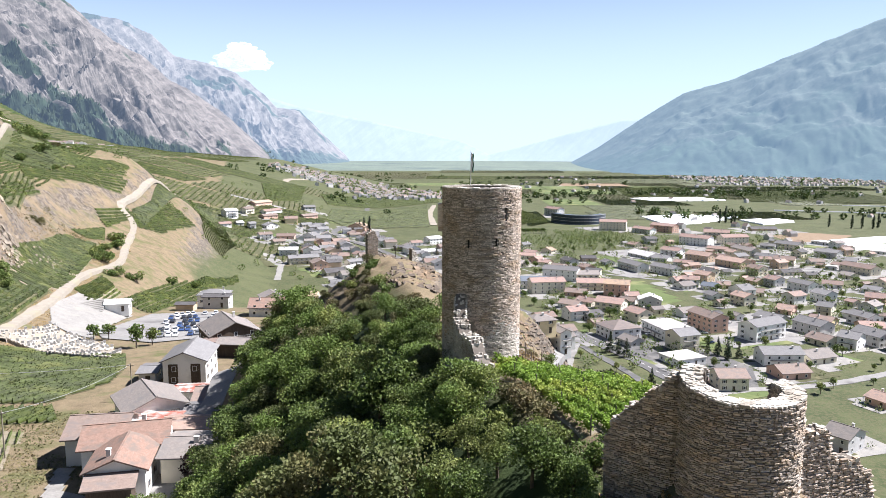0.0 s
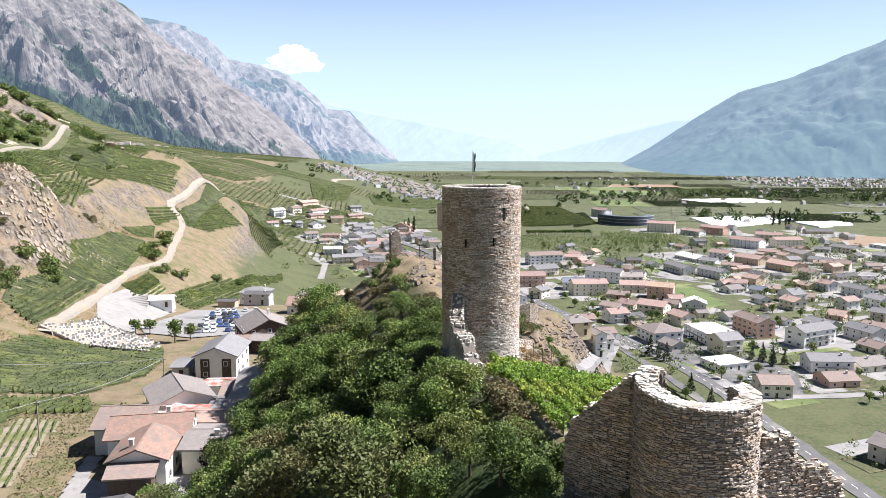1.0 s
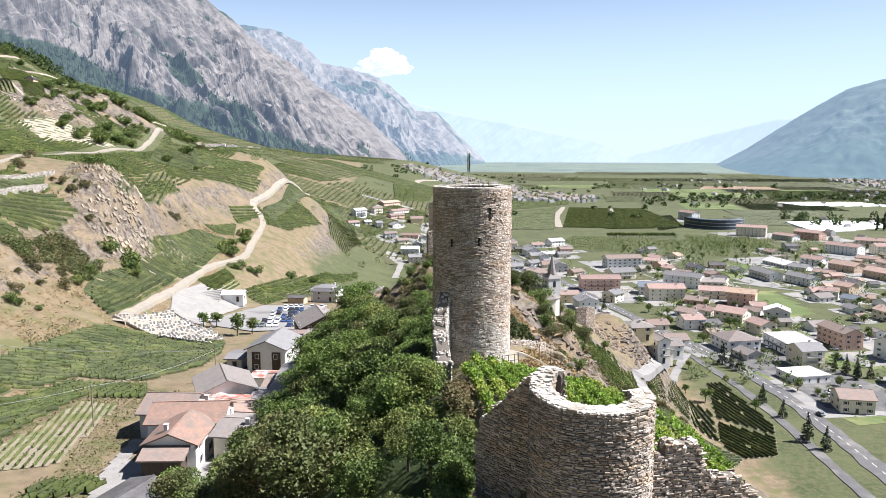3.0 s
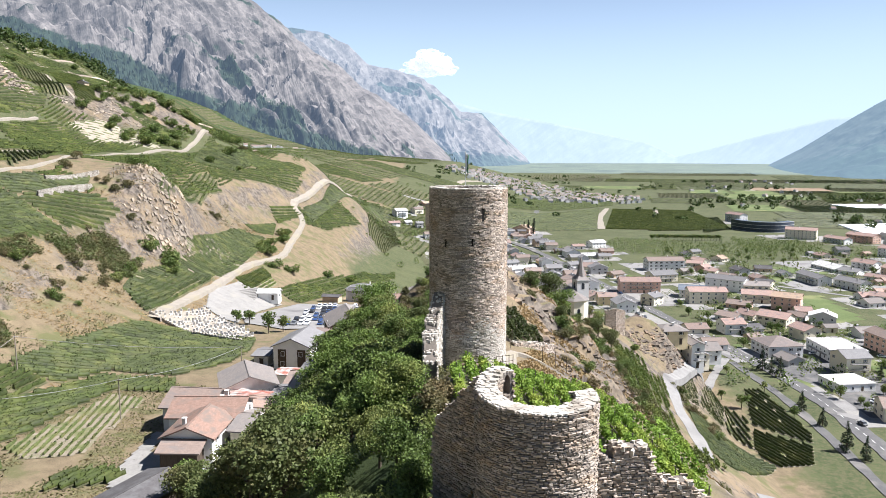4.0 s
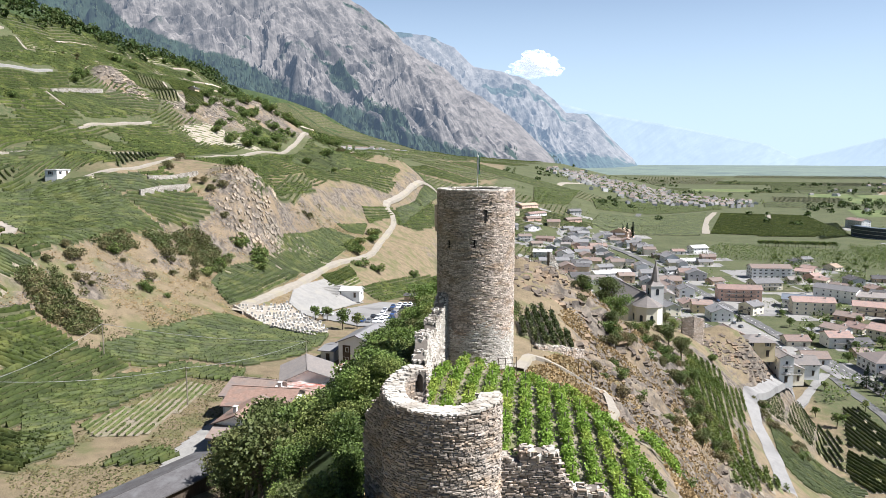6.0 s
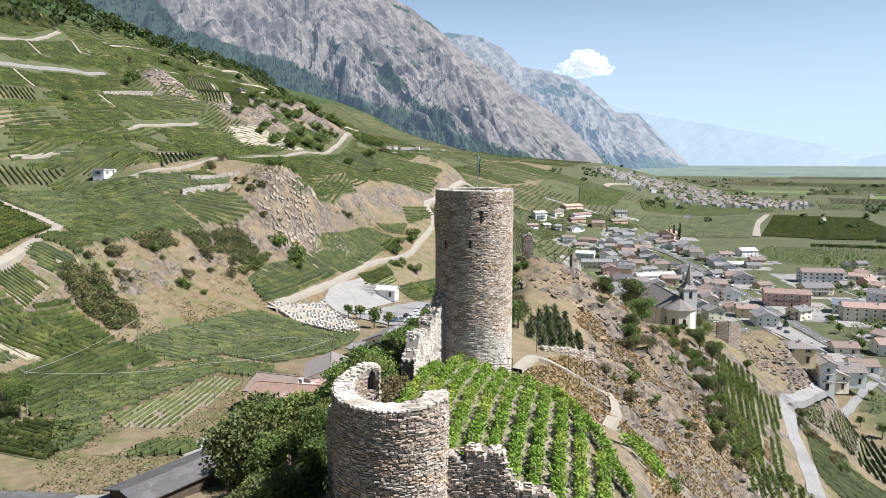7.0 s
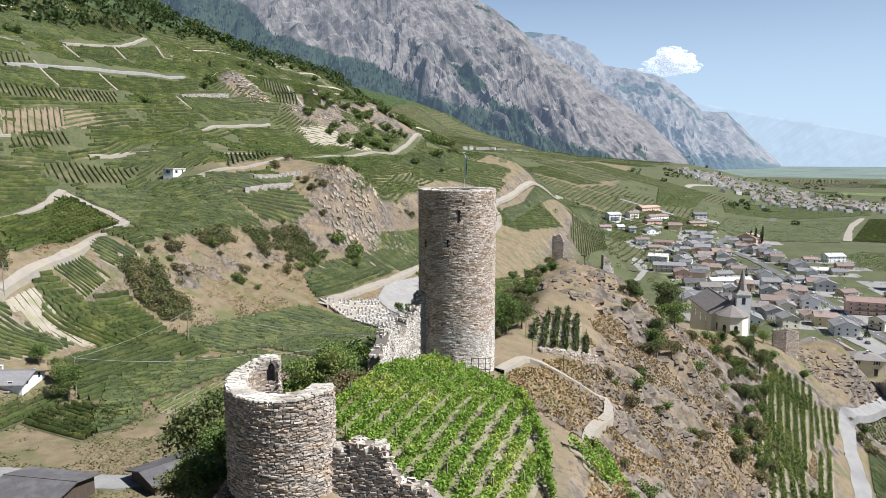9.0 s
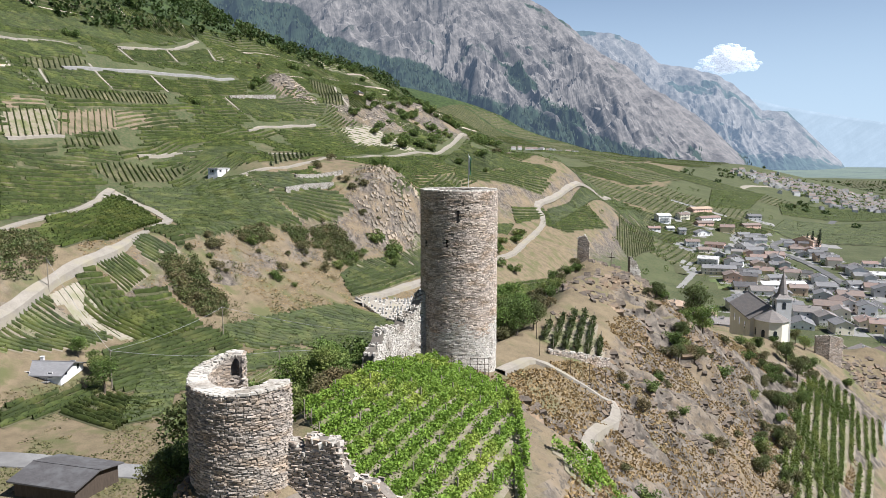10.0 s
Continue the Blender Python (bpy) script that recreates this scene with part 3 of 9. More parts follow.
# the thicker the haze meant to lie before a range, the stronger its emission
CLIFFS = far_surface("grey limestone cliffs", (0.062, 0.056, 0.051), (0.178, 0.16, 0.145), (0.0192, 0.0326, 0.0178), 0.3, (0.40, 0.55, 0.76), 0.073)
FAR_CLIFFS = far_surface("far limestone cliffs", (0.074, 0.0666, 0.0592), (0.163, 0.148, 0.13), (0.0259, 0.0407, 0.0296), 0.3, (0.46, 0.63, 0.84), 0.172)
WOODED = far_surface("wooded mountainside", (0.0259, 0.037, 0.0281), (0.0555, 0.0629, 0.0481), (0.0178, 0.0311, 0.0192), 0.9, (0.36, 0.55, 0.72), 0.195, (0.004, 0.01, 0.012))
HAZY = far_surface("mountains with emitted haze", (0.037, 0.0444, 0.0518), (0.0592, 0.0666, 0.074), (0.037, 0.0444, 0.0518), 0.3, (0.70, 0.87, 1.0), 0.336)
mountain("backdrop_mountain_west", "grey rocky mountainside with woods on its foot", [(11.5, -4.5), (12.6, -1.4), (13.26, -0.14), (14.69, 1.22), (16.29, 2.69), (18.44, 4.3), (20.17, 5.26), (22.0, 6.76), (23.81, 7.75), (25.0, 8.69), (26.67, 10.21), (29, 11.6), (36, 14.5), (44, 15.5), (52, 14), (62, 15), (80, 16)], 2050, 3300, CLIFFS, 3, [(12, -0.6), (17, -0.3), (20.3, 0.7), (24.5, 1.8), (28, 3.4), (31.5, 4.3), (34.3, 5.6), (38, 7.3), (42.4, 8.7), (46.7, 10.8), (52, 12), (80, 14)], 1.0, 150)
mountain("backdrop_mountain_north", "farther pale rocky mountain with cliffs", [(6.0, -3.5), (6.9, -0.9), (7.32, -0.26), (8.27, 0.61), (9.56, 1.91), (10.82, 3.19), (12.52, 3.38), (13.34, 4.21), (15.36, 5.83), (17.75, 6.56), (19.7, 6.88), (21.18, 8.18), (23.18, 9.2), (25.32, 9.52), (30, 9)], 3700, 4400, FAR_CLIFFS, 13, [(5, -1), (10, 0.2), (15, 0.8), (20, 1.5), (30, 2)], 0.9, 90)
mountain("backdrop_mountain_east", "wooded mountainside across the valley, its blue haze put in as emission", [(-52, 13), (-40, 11), (-31.3, 8.9), (-29.1, 8.1), (-26.8, 7.2), (-23.9, 6.1), (-21.7, 5.2), (-18.6, 4.4), (-15.4, 2.4), (-12.5, 0.4), (-10.4, -0.8), (-9.4, -2.0), (-8.0, -4)], 2700, 4200, WOODED, 23, 0.85, 0.42, 80)
mountain("backdrop_ridge_north", "ridge at the valley's end, its haze put in as emission", [(-18, 2.6), (-14.2, 2.5), (-10, 1.4), (-6, 0.3), (-4, -0.2), (-2, 0.8), (3.4, 2.0), (8, 2.9), (11, 3.5), (13.4, 4.2), (20, 5)], 4500, 4750, HAZY, 33, 0.1, 0.2, 24)


def foot_wood():
    """Far conifers on the mountain's foot: a spray of dark clumps, each a few metres wide."""
    rng = np.random.default_rng(44)
    at = WOOD_SPOTS[0]
    at = at[rng.integers(0, len(at), 26000)] + rng.normal(size=(26000, 3)) * np.array([9, 9, 1.5])
    verts, faces = [], []
    for k, (x, y, z) in enumerate(at):
        r, h = rng.uniform(2.5, 5), rng.uniform(7, 14)
        a = rng.uniform(0, 6.28)
        for q in range(3):
            verts.append((x + r * math.cos(a + q * 2.1), y + r * math.sin(a + q * 2.1), z - 3))
        verts.append((x, y, z + h))
        faces.extend([(4 * k, 4 * k + 1, 4 * k + 3), (4 * k + 1, 4 * k + 2, 4 * k + 3), (4 * k + 2, 4 * k, 4 * k + 3)])
    # the wood too gets a weak emission in place of haze
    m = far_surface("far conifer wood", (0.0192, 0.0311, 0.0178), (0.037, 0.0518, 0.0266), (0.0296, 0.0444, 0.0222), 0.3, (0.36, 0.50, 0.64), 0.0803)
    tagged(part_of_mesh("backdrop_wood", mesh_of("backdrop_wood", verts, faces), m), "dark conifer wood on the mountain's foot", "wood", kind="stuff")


foot_wood()


def far_plain():
    """The valley's far end, its haze put into the material as emission."""
    xs, ys = np.linspace(-900, 2600, 60), np.linspace(3000, 4880, 44)
    X, Y = np.meshgrid(xs, ys)
    Z = ground_at(X, Y) + 2.0 - 6 * (1 - sstep(3000, 3150, Y))
    i, j = np.meshgrid(np.arange(59), np.arange(43))
    a = (j * 60 + i).ravel()
    m = far_surface("far fields with emitted haze", (0.0296, 0.0444, 0.0222), (0.0962, 0.111, 0.0629), (0.0296, 0.0444, 0.0296), 0.3, (0.54, 0.68, 0.74), 0.15, (0.0035, 0.016, 0.0), (0, 0, 12))
    tagged(part_of_mesh("backdrop_plain", mesh_of("backdrop_plain", np.stack([X, Y, Z], -1).reshape(-1, 3), np.stack([a, a + 1, a + 61, a + 60], -1)), m, smooth=True), "far fields of the valley floor, their haze put in as emission", "field", kind="structure")


far_plain()

# ---- the castle's towers: coursed rubble, each stone a block ----
def stone_shape(k):
    """A rough block one unit in size, its face (x outward) uneven."""
    rnd = random.Random(50 + k)
    pts = []
    for x in (0.0, 1.0):
        for y in (-0.5, 0.5):
            for z in (-0.5, 0.5):
                s = 1.0 if x == 0 else rnd.uniform(0.90, 1.0)
                pts.append((x * rnd.uniform(0.8, 1.08), y * s + rnd.uniform(-0.04, 0.04) * x, z * s + rnd.uniform(-0.12, 0.12) * x))
    return pts


BLOCK_FACES = [(4, 6, 7, 5), (0, 4, 5, 1), (2, 3, 7, 6), (0, 2, 6, 4), (1, 5, 7, 3)]
BLOCKS = [np.array(stone_shape(k)) for k in range(8)]
BLOCK_MESHES = []
for stuff in (STONE, STONE_GREY):
    for shape in BLOCKS:
        BLOCK_MESHES.append(mesh_of("stone", shape, BLOCK_FACES))
        BLOCK_MESHES[-1].materials.append(stuff)


def lay_stones(owner, places, chosen, material=STONE, label=""):
    """places: (matrix, near) for each stone. Up to 300 of the chosen ones become parts, the rest one mesh."""
    rnd = random.Random(len(places))
    verts, faces, singles = [], [], 0
    for m in places:
        k = rnd.randrange(8)
        if singles < 300 and chosen(m.translation):
            ob = new("stone", BLOCK_MESHES[k + 8 * (material is STONE_GREY)])
            ob.parent = owner
            ob.matrix_basis = owner.matrix_basis.inverted() @ m
            singles += 1
            continue
        base = len(verts)
        r, o = np.array(m.to_3x3()), np.array(m.translation)
        verts.extend(BLOCKS[k] @ r.T + o)
        faces.extend([tuple(base + q for q in f) for f in BLOCK_FACES])
    if verts:
        inv = np.array(owner.matrix_basis.inverted())
        verts = np.array(verts) @ inv[:3, :3].T + inv[:3, 3]
        ob = part_of_mesh("stonework", mesh_of("stonework", verts, faces), material, owner, label)
        ob["kind"] = "stuff"


def block_matrix(at, out, length, height, depth):
    """out: the wall's outward direction in plan (degrees)."""
    return Matrix.Translation(at) @ Matrix.Rotation(radians(out), 4, "Z") @ Matrix.Diagonal((depth, length, height, 1))


TOWER = (4.92, 80.89)


def keep_tower():
    cx, cy, radius, low, high = *TOWER, 4.42, 76.5, 98.15
    keep = thing("round_tower", "tall round medieval tower of grey-brown rubble stone on the ridge", "tower", at=(cx, cy, low))
    rnd = random.Random(4)
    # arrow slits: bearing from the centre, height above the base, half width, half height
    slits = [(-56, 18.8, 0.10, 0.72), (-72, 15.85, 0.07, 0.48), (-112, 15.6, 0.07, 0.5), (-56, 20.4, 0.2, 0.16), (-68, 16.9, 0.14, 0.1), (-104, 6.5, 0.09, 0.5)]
    places, z = [], 0.0
    while z < high - low - 0.1:
        course = rnd.uniform(0.09, 0.185)
        a = rnd.uniform(0, 8)
        stop = a + 360
        while a < stop - 2:
            length = rnd.choice([rnd.uniform(0.14, 0.3), rnd.uniform(0.25, 0.6)])
            step = math.degrees(length / radius)
            mid = a + step / 2
            bearing = (mid + 180) % 360 - 180
            gap = any(abs(bearing - b) < math.degrees(w / radius) + step * 0.45 and abs(z + course / 2 - h) < hh for b, h, w, hh in slits)
            lost = rnd.random() < 0.012 or (z > 19.4 and z < 20.6 and rnd.random() < 0.05)
            if not gap and not lost:
                r = radius - 0.12 + rnd.uniform(-0.015, 0.015)
                places.append(block_matrix((cx + r * math.cos(radians(mid)), cy + r * math.sin(radians(mid)), low + z + course / 2 + rnd.uniform(-0.025, 0.025)), mid + rnd.uniform(-3, 3), length * rnd.uniform(0.8, 1.0), course * rnd.uniform(0.6, 1.05), rnd.uniform(0.135, 0.205)))
            a += step
        z += course
    # core, hollow at the top
    bm = bmesh.new()
    ring = []
    for r, zz in ((radius - 0.05, 0), (radius - 0.05, high - low - 0.08), (radius - 1.5, high - low - 0.06), (radius - 1.5, high - low - 2.4), (0.01, high - low - 2.3)):
        ring.append([bm.verts.new((r * math.cos(k * math.tau / 96), r * math.sin(k * math.tau / 96), zz + (0.07 * rnd.uniform(-1, 1) if zz > 20 else 0))) for k in range(96)])
    for a_ring, b_ring in zip(ring, ring[1:]):
        for k in range(96):
            bm.faces.new((a_ring[k], a_ring[(k + 1) % 96], b_ring[(k + 1) % 96], b_ring[k]))
    part("core", bm, MORTAR, keep, "mortar core of the wall", smooth=False)
    limed = [m for m in places if m.translation.z - low < 6.0 + 0.9 * math.sin(math.atan2(m.translation.y - cy, m.translation.x - cx) * 5) + rnd.uniform(-0.8, 0.8)]
    lower = set(map(id, limed))
    lay_stones(keep, [m for m in places if id(m) not in lower], lambda p: p.y < cy - 3.2 and 90.5 < p.z < 94.5 and p.x > cx - 1.2)
    lay_stones(keep, limed, lambda p: False, PALE_STONE, "lime-washed stones at the tower's foot")
    # no deep holes here: near-black boxes put the slits' shade into colour
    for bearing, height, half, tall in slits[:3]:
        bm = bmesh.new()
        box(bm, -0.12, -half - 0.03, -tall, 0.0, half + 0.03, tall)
        part("arrow_slit", bm, SLIT_SHADE, keep, "narrow arrow slit, its inner shade put in as a near-black box").matrix_basis = pose(radius * math.cos(radians(bearing)) * 0.995, radius * math.sin(radians(bearing)) * 0.995, height, 0, 0, bearing)
    # weathered capping
    bm = bmesh.new()
    for k in range(120):
        a = k * 3 + rnd.uniform(-0.6, 0.6)
        r0, r1 = radius - rnd.uniform(0.9, 1.3), radius + rnd.uniform(-0.04, 0.05)
        m = Matrix.Rotation(radians(a), 4, "Z")
        box(bm, r0, -0.125, high - low - 0.1, r1, 0.125, high - low + rnd.uniform(0.0, 0.09), m)
    part("capping", bm, PALE_STONE, keep, "bleached capping stones")["kind"] = "stuff"
    # corbelled bay on the west side
    bay = bmesh.new()
    box(bay, -0.55, -0.75, 0, 0.5, 0.75, 2.6)
    for yy in (-0.55, 0.0, 0.55):
        box(bay, -0.5, yy - 0.14, -0.5, 0.4, yy + 0.14, 0)
    bmesh.ops.bevel(bay, geom=bay.edges[:], offset=0.03, segments=1, affect="EDGES")
    b = part("corbelled_bay", bay, STONE, keep, "small projecting stone bay on corbels")
    b.matrix_basis = pose(radius * math.cos(radians(176)), radius * math.sin(radians(176)), 17.1, 0, 0, -4)
    return keep


keep_tower()


def ruined_tower():
    cx, cy, a_r, b_r = 17.7, 40.1, 3.45, 3.0
    low = 78.0
    ruin = thing("ruined_tower", "broken half-round tower of pale rubble stone, open at the back", "tower", at=(cx, cy, low))
    rnd = random.Random(9)
    first, last, thick = -226, 24, 1.2
    hole = (-221, -208)   # small arched opening in the inner face

    def top(bearing):
        """Height of the wall's top round the tower, degrees from +x, -180 to 180 and on."""
        return float(np.interp(bearing, (-226, -215, -200, -170, -120, -60, -10, 24), (89.25, 89.3, 89.1, 88.75, 88.38, 88.3, 88.45, 88.5)))

    def on_wall(mid, inward):
        return (a_r - inward) * math.cos(radians(mid)), (b_r - inward) * math.sin(radians(mid))

    places, z = [], 0.0
    while z < 11.5:
        course = rnd.uniform(0.065, 0.15)
        a = first + rnd.uniform(-1, 1)
        while a < last:
            length = rnd.choice([rnd.uniform(0.12, 0.28), rnd.uniform(0.22, 0.62)])
            step = math.degrees(length / 3.2)
            mid = min(a + step / 2, last - 1)
            if low + z + course < top(mid) - 0.03 and rnd.random() > 0.012:
                ux, uy = math.cos(radians(mid)), math.sin(radians(mid))
                out = math.degrees(math.atan2(uy / b_r, ux / a_r))
                px, py = on_wall(mid, 0.12)
                places.append(block_matrix((cx + px, cy + py, low + z + course / 2 + rnd.uniform(-0.03, 0.03)), out + rnd.uniform(-6, 6), length * rnd.uniform(0.75, 1.0), course * rnd.uniform(0.5, 1.05), rnd.uniform(0.11, 0.225)))
                opening = hole[0] - 4 < mid < hole[1] + 4 and top(mid) - 1.5 < low + z < top(mid) - 0.2
                if low + z > 84.5 and not opening:
                    px, py = on_wall(mid, thick - 0.1)
                    places.append(block_matrix((cx + px, cy + py, low + z + course / 2), out + 180, length * 0.75, course * 0.88, rnd.uniform(0.1, 0.17)))
            a += step
        # the two broken ends
        for end, turn in ((first, -90), (last, 90)):
            f = 0.1
            while f < thick - 0.1:
                length = rnd.uniform(0.2, 0.45)
                if low + z + course < top(end) - 0.02:
                    px, py = on_wall(end, f + length / 2)
                    places.append(block_matrix((cx + px, cy + py, low + z + course / 2), end + turn + rnd.uniform(-8, 8), length * 0.95, course * 0.85, rnd.uniform(0.02, 0.22)))
                f += length
        z += course
    bm = bmesh.new()
    rows = []
    n = 100
    for k in range(n + 1):
        mid = first + (last - first) * k / n
        t = top(mid) - low
        deep = 0.4 if hole[0] < mid < hole[1] else thick
        arch = 0.22 + 0.3 * abs((mid - sum(hole) / 2) / 7) ** 2
        line = [(0.05, 0), (0.05, t - 0.06), (thick, t - 0.04 + rnd.uniform(-0.03, 0.03)), (thick, t - arch), (deep, t - arch - 0.02), (deep, t - 1.4), (thick, t - 1.42), (thick, 0)]
        rows.append([bm.verts.new((*on_wall(mid, f), zz)) for f, zz in line])
    for p, q in zip(rows, rows[1:]):
        for k in range(7):
            bm.faces.new((p[k], q[k], q[k + 1], p[k + 1]))
    for row, flip in ((rows[0], 1), (rows[-1], -1)):
        bm.faces.new([row[k] for k in (0, 1, 2, 7)][::flip])
    part("core", bm, MORTAR, ruin, "mortar core of the wall")
    lay_stones(ruin, places, lambda p: p.y < cy - 1.6 and p.x > cx + 0.2 and p.z > 86.4, STONE_GREY)
    # flat bleached capping, smooth with mortar
    bm = bmesh.new()
    rows = []
    for k in range(141):
        mid = first + (last - first) * k / 140
        t = top(mid) - low
        rag = 0.05 * math.sin(k * 1.9) + rnd.uniform(-0.05, 0.04)
        rows.append([bm.verts.new((*on_wall(mid, f), t + h + rnd.uniform(-0.012, 0.012))) for f, h in ((rag, -0.1), (rag + 0.01, -0.005), (0.3, 0.03), (0.6, 0.035), (0.9, 0.025), (thick - rag, 0.0), (thick - rag, -0.12))])
    for p, q in zip(rows, rows[1:]):
        for k in range(6):
            bm.faces.new((p[k], q[k], q[k + 1], p[k + 1]))
    for k in range(170):
        mid, f = rnd.uniform(first + 2, last - 2), rnd.uniform(0.1, thick - 0.1)
        w, d = rnd.uniform(0.25, 0.6), rnd.uniform(0.15, 0.4)
        box(bm, -w / 2, -d / 2, -0.1, w / 2, d / 2, rnd.uniform(0.035, 0.065), pose(*on_wall(mid, f), top(mid) - low, rnd.uniform(-2, 2), rnd.uniform(-2, 2), mid + 90 + rnd.uniform(-20, 20)))
    part("capping", bm, PALE_STONE, ruin, "bleached, mortared top of the wall")["kind"] = "stuff"
    return ruin


ruined_tower()


def rubble_wall(name, label, line, thick, low, singles=None, cap=PALE_STONE, stone=STONE):
    """A ragged wall of rubble along a line of (x, y, top)."""
    wall = thing(name, label, "wall", at=(line[0][0], line[0][1], low))
    rnd = random.Random(len(name) + int(line[0][0] * 10))
    places, caps, core = [], [], bmesh.new()
    for (ax, ay, at), (bx, by, bt) in zip(line, line[1:]):
        span = math.hypot(bx - ax, by - ay)
        heading = math.degrees(math.atan2(by - ay, bx - ax))
        nx, ny = math.sin(radians(heading)), -math.cos(radians(heading))
        corners = []
        for px, py, pt in ((ax, ay, at), (bx, by, bt)):
            for side in (-1, 1):
                for pz in (low, pt - 0.12):
                    corners.append(core.verts.new((px + nx * side * (thick / 2 - 0.05) - line[0][0], py + ny * side * (thick / 2 - 0.05) - line[0][1], pz - low)))
        for f in ((0, 1, 5, 4), (2, 6, 7, 3), (1, 3, 7, 5), (0, 2, 3, 1), (4, 5, 7, 6)):
            core.faces.new([corners[k] for k in f])
        z = 0.0
        while low + z < max(at, bt):
            course, u = rnd.uniform(0.07, 0.16), rnd.uniform(-0.2, 0)
            while u < span:
                length = rnd.uniform(0.18, 0.66)
                m = u + length / 2
                ragged = at + (bt - at) * m / span + 0.18 * math.sin(m * 5.1) - rnd.uniform(0, 0.1)
                if low + z + course < ragged and rnd.random() > 0.02 and 0 < m < span:
                    for side in (-1, 1):
                        off = side * (thick / 2 - 0.12)
                        places.append(block_matrix((ax + (bx - ax) * m / span + nx * off, ay + (by - ay) * m / span + ny * off, low + z + course / 2), heading - 90 if side > 0 else heading + 90, length * rnd.uniform(0.75, 1.0), course * rnd.uniform(0.55, 1.05), rnd.uniform(0.11, 0.24)))
                u += length
            z += course
        for k in range(int(span * 11)):
            m = rnd.uniform(0, span)
            zz = at + (bt - at) * m / span + 0.18 * math.sin(m * 5.1) - 0.22
            off = rnd.uniform(-0.5, 0.5) * thick
            caps.append((ax + (bx - ax) * m / span + nx * off, ay + (by - ay) * m / span + ny * off, zz))
    part("core", core, MORTAR, wall)
    lay_stones(wall, places, singles or (lambda p: False), stone)
    bm = bmesh.new()
    for px, py, pz in caps:
        w, d, h = rnd.uniform(0.15, 0.5), rnd.uniform(0.12, 0.3), rnd.uniform(0.06, 0.2)
        box(bm, -w / 2, -d / 2, -0.15, w / 2, d / 2, h, pose(px - line[0][0], py - line[0][1], pz - low, rnd.uniform(-12, 12), rnd.uniform(-12, 12), rnd.uniform(0, 180)))
    part("capping", bm, cap, wall, "bleached broken top")["kind"] = "stuff"
    return wall


rubble_wall("wing_wall", "dark ragged wall running out from the broken tower", [(15.2, 41.2, 89.0), (14.4, 41.6, 88.9), (13.3, 42.3, 87.7), (12.4, 43.0, 86.5), (11.5, 43.6, 85.6), (10.9, 44.0, 84.0)], 1.0, 74.5, stone=STONE_GREY)
rubble_wall("low_wall", "low ragged rubble wall stepping down from the broken tower", [(20.4, 40.9, 85.2), (20.9, 41.2, 85.0), (21.9, 41.6, 84.6), (22.0, 41.7, 85.3), (23.9, 42.3, 85.2), (24.1, 42.4, 84.0), (25.0, 42.7, 82.9), (26.1, 43.1, 83.1), (27.3, 43.5, 82.0), (28.2, 43.9, 79.8)], 0.9, 77.5, lambda p: p.z > 81.8)
rubble_wall("curtain_wall", "white-limed stub of the old curtain wall beside the tall tower", [(2.5, 76.9, 86.7), (2.4, 75.9, 85.2), (2.3, 75.2, 84.3), (2.6, 73.2, 84.4), (2.8, 72.4, 83.3), (3.3, 70.2, 83.8), (3.7, 68.4, 83.9), (4.1, 67.2, 82.6), (4.6, 65.6, 81.9)], 1.3, 78.5, stone=PALE_STONE)


def flag():
    f = thing("flagpole", "slim flagpole with a limp white and green flag", "flag", at=(3.8, 84.4, 95.8))
    bm = bmesh.new()
    bmesh.ops.create_cone(bm, cap_ends=True, segments=8, radius1=0.045, radius2=0.03, depth=6.4, matrix=Matrix.Translation((0, 0, 3.2)))
    part("pole", bm, surface("painted steel pole", (0.35, 0.35, 0.34), (0.5, 0.5, 0.48), 0.5, 0.5), f)
    for name, colour, x0, x1 in (("white_half", (0.75, 0.75, 0.72), 0.03, 0.2), ("green_half", (0.03, 0.10, 0.05), 0.2, 0.34)):
        bm = bmesh.new()
        rows = []
        for k in range(11):
            z = 6.2 - k * 0.22
            wave = 0.06 * math.sin(k * 1.3)
            rows.append([bm.verts.new((x0 + (x1 - x0) * j / 3 + wave * 0.5, 0.07 * math.sin(j * 2.2 + k * 0.8), z - 0.5 * (x0 + (x1 - x0) * j / 3))) for j in range(4)])
        for p, q in zip(rows, rows[1:]):
            for j in range(3):
                bm.faces.new((p[j], p[j + 1], q[j + 1], q[j]))
        part(name, bm, surface(name + " cloth", tuple(c * 0.85 for c in colour), colour, 0.3, 0.9), f)
    return f


flag()

# ---- vineyards and fields: kind, row spacing, bearing of the rows, corners ----
VINES_SLOPE_BY_ROAD = [
    ('lush', 2.2, 74, [(-217.9, 164.2), (-224.5, 202.3), (-206.6, 215.9), (-174.5, 213.3), (-171.6, 216.8), (-155.4, 153.3), (-179.9, 159.6)]),
    ('lush', 2.2, 126, [(-179.7, 116.7), (-212.3, 156.5), (-174.5, 152.9), (-146.1, 105.7)]),
    ('lush', 2.2, 101, [(-218.6, 120.0), (-219.5, 153.9), (-213.7, 150.7), (-190.2, 121.5), (-182.0, 104.7)]),
]

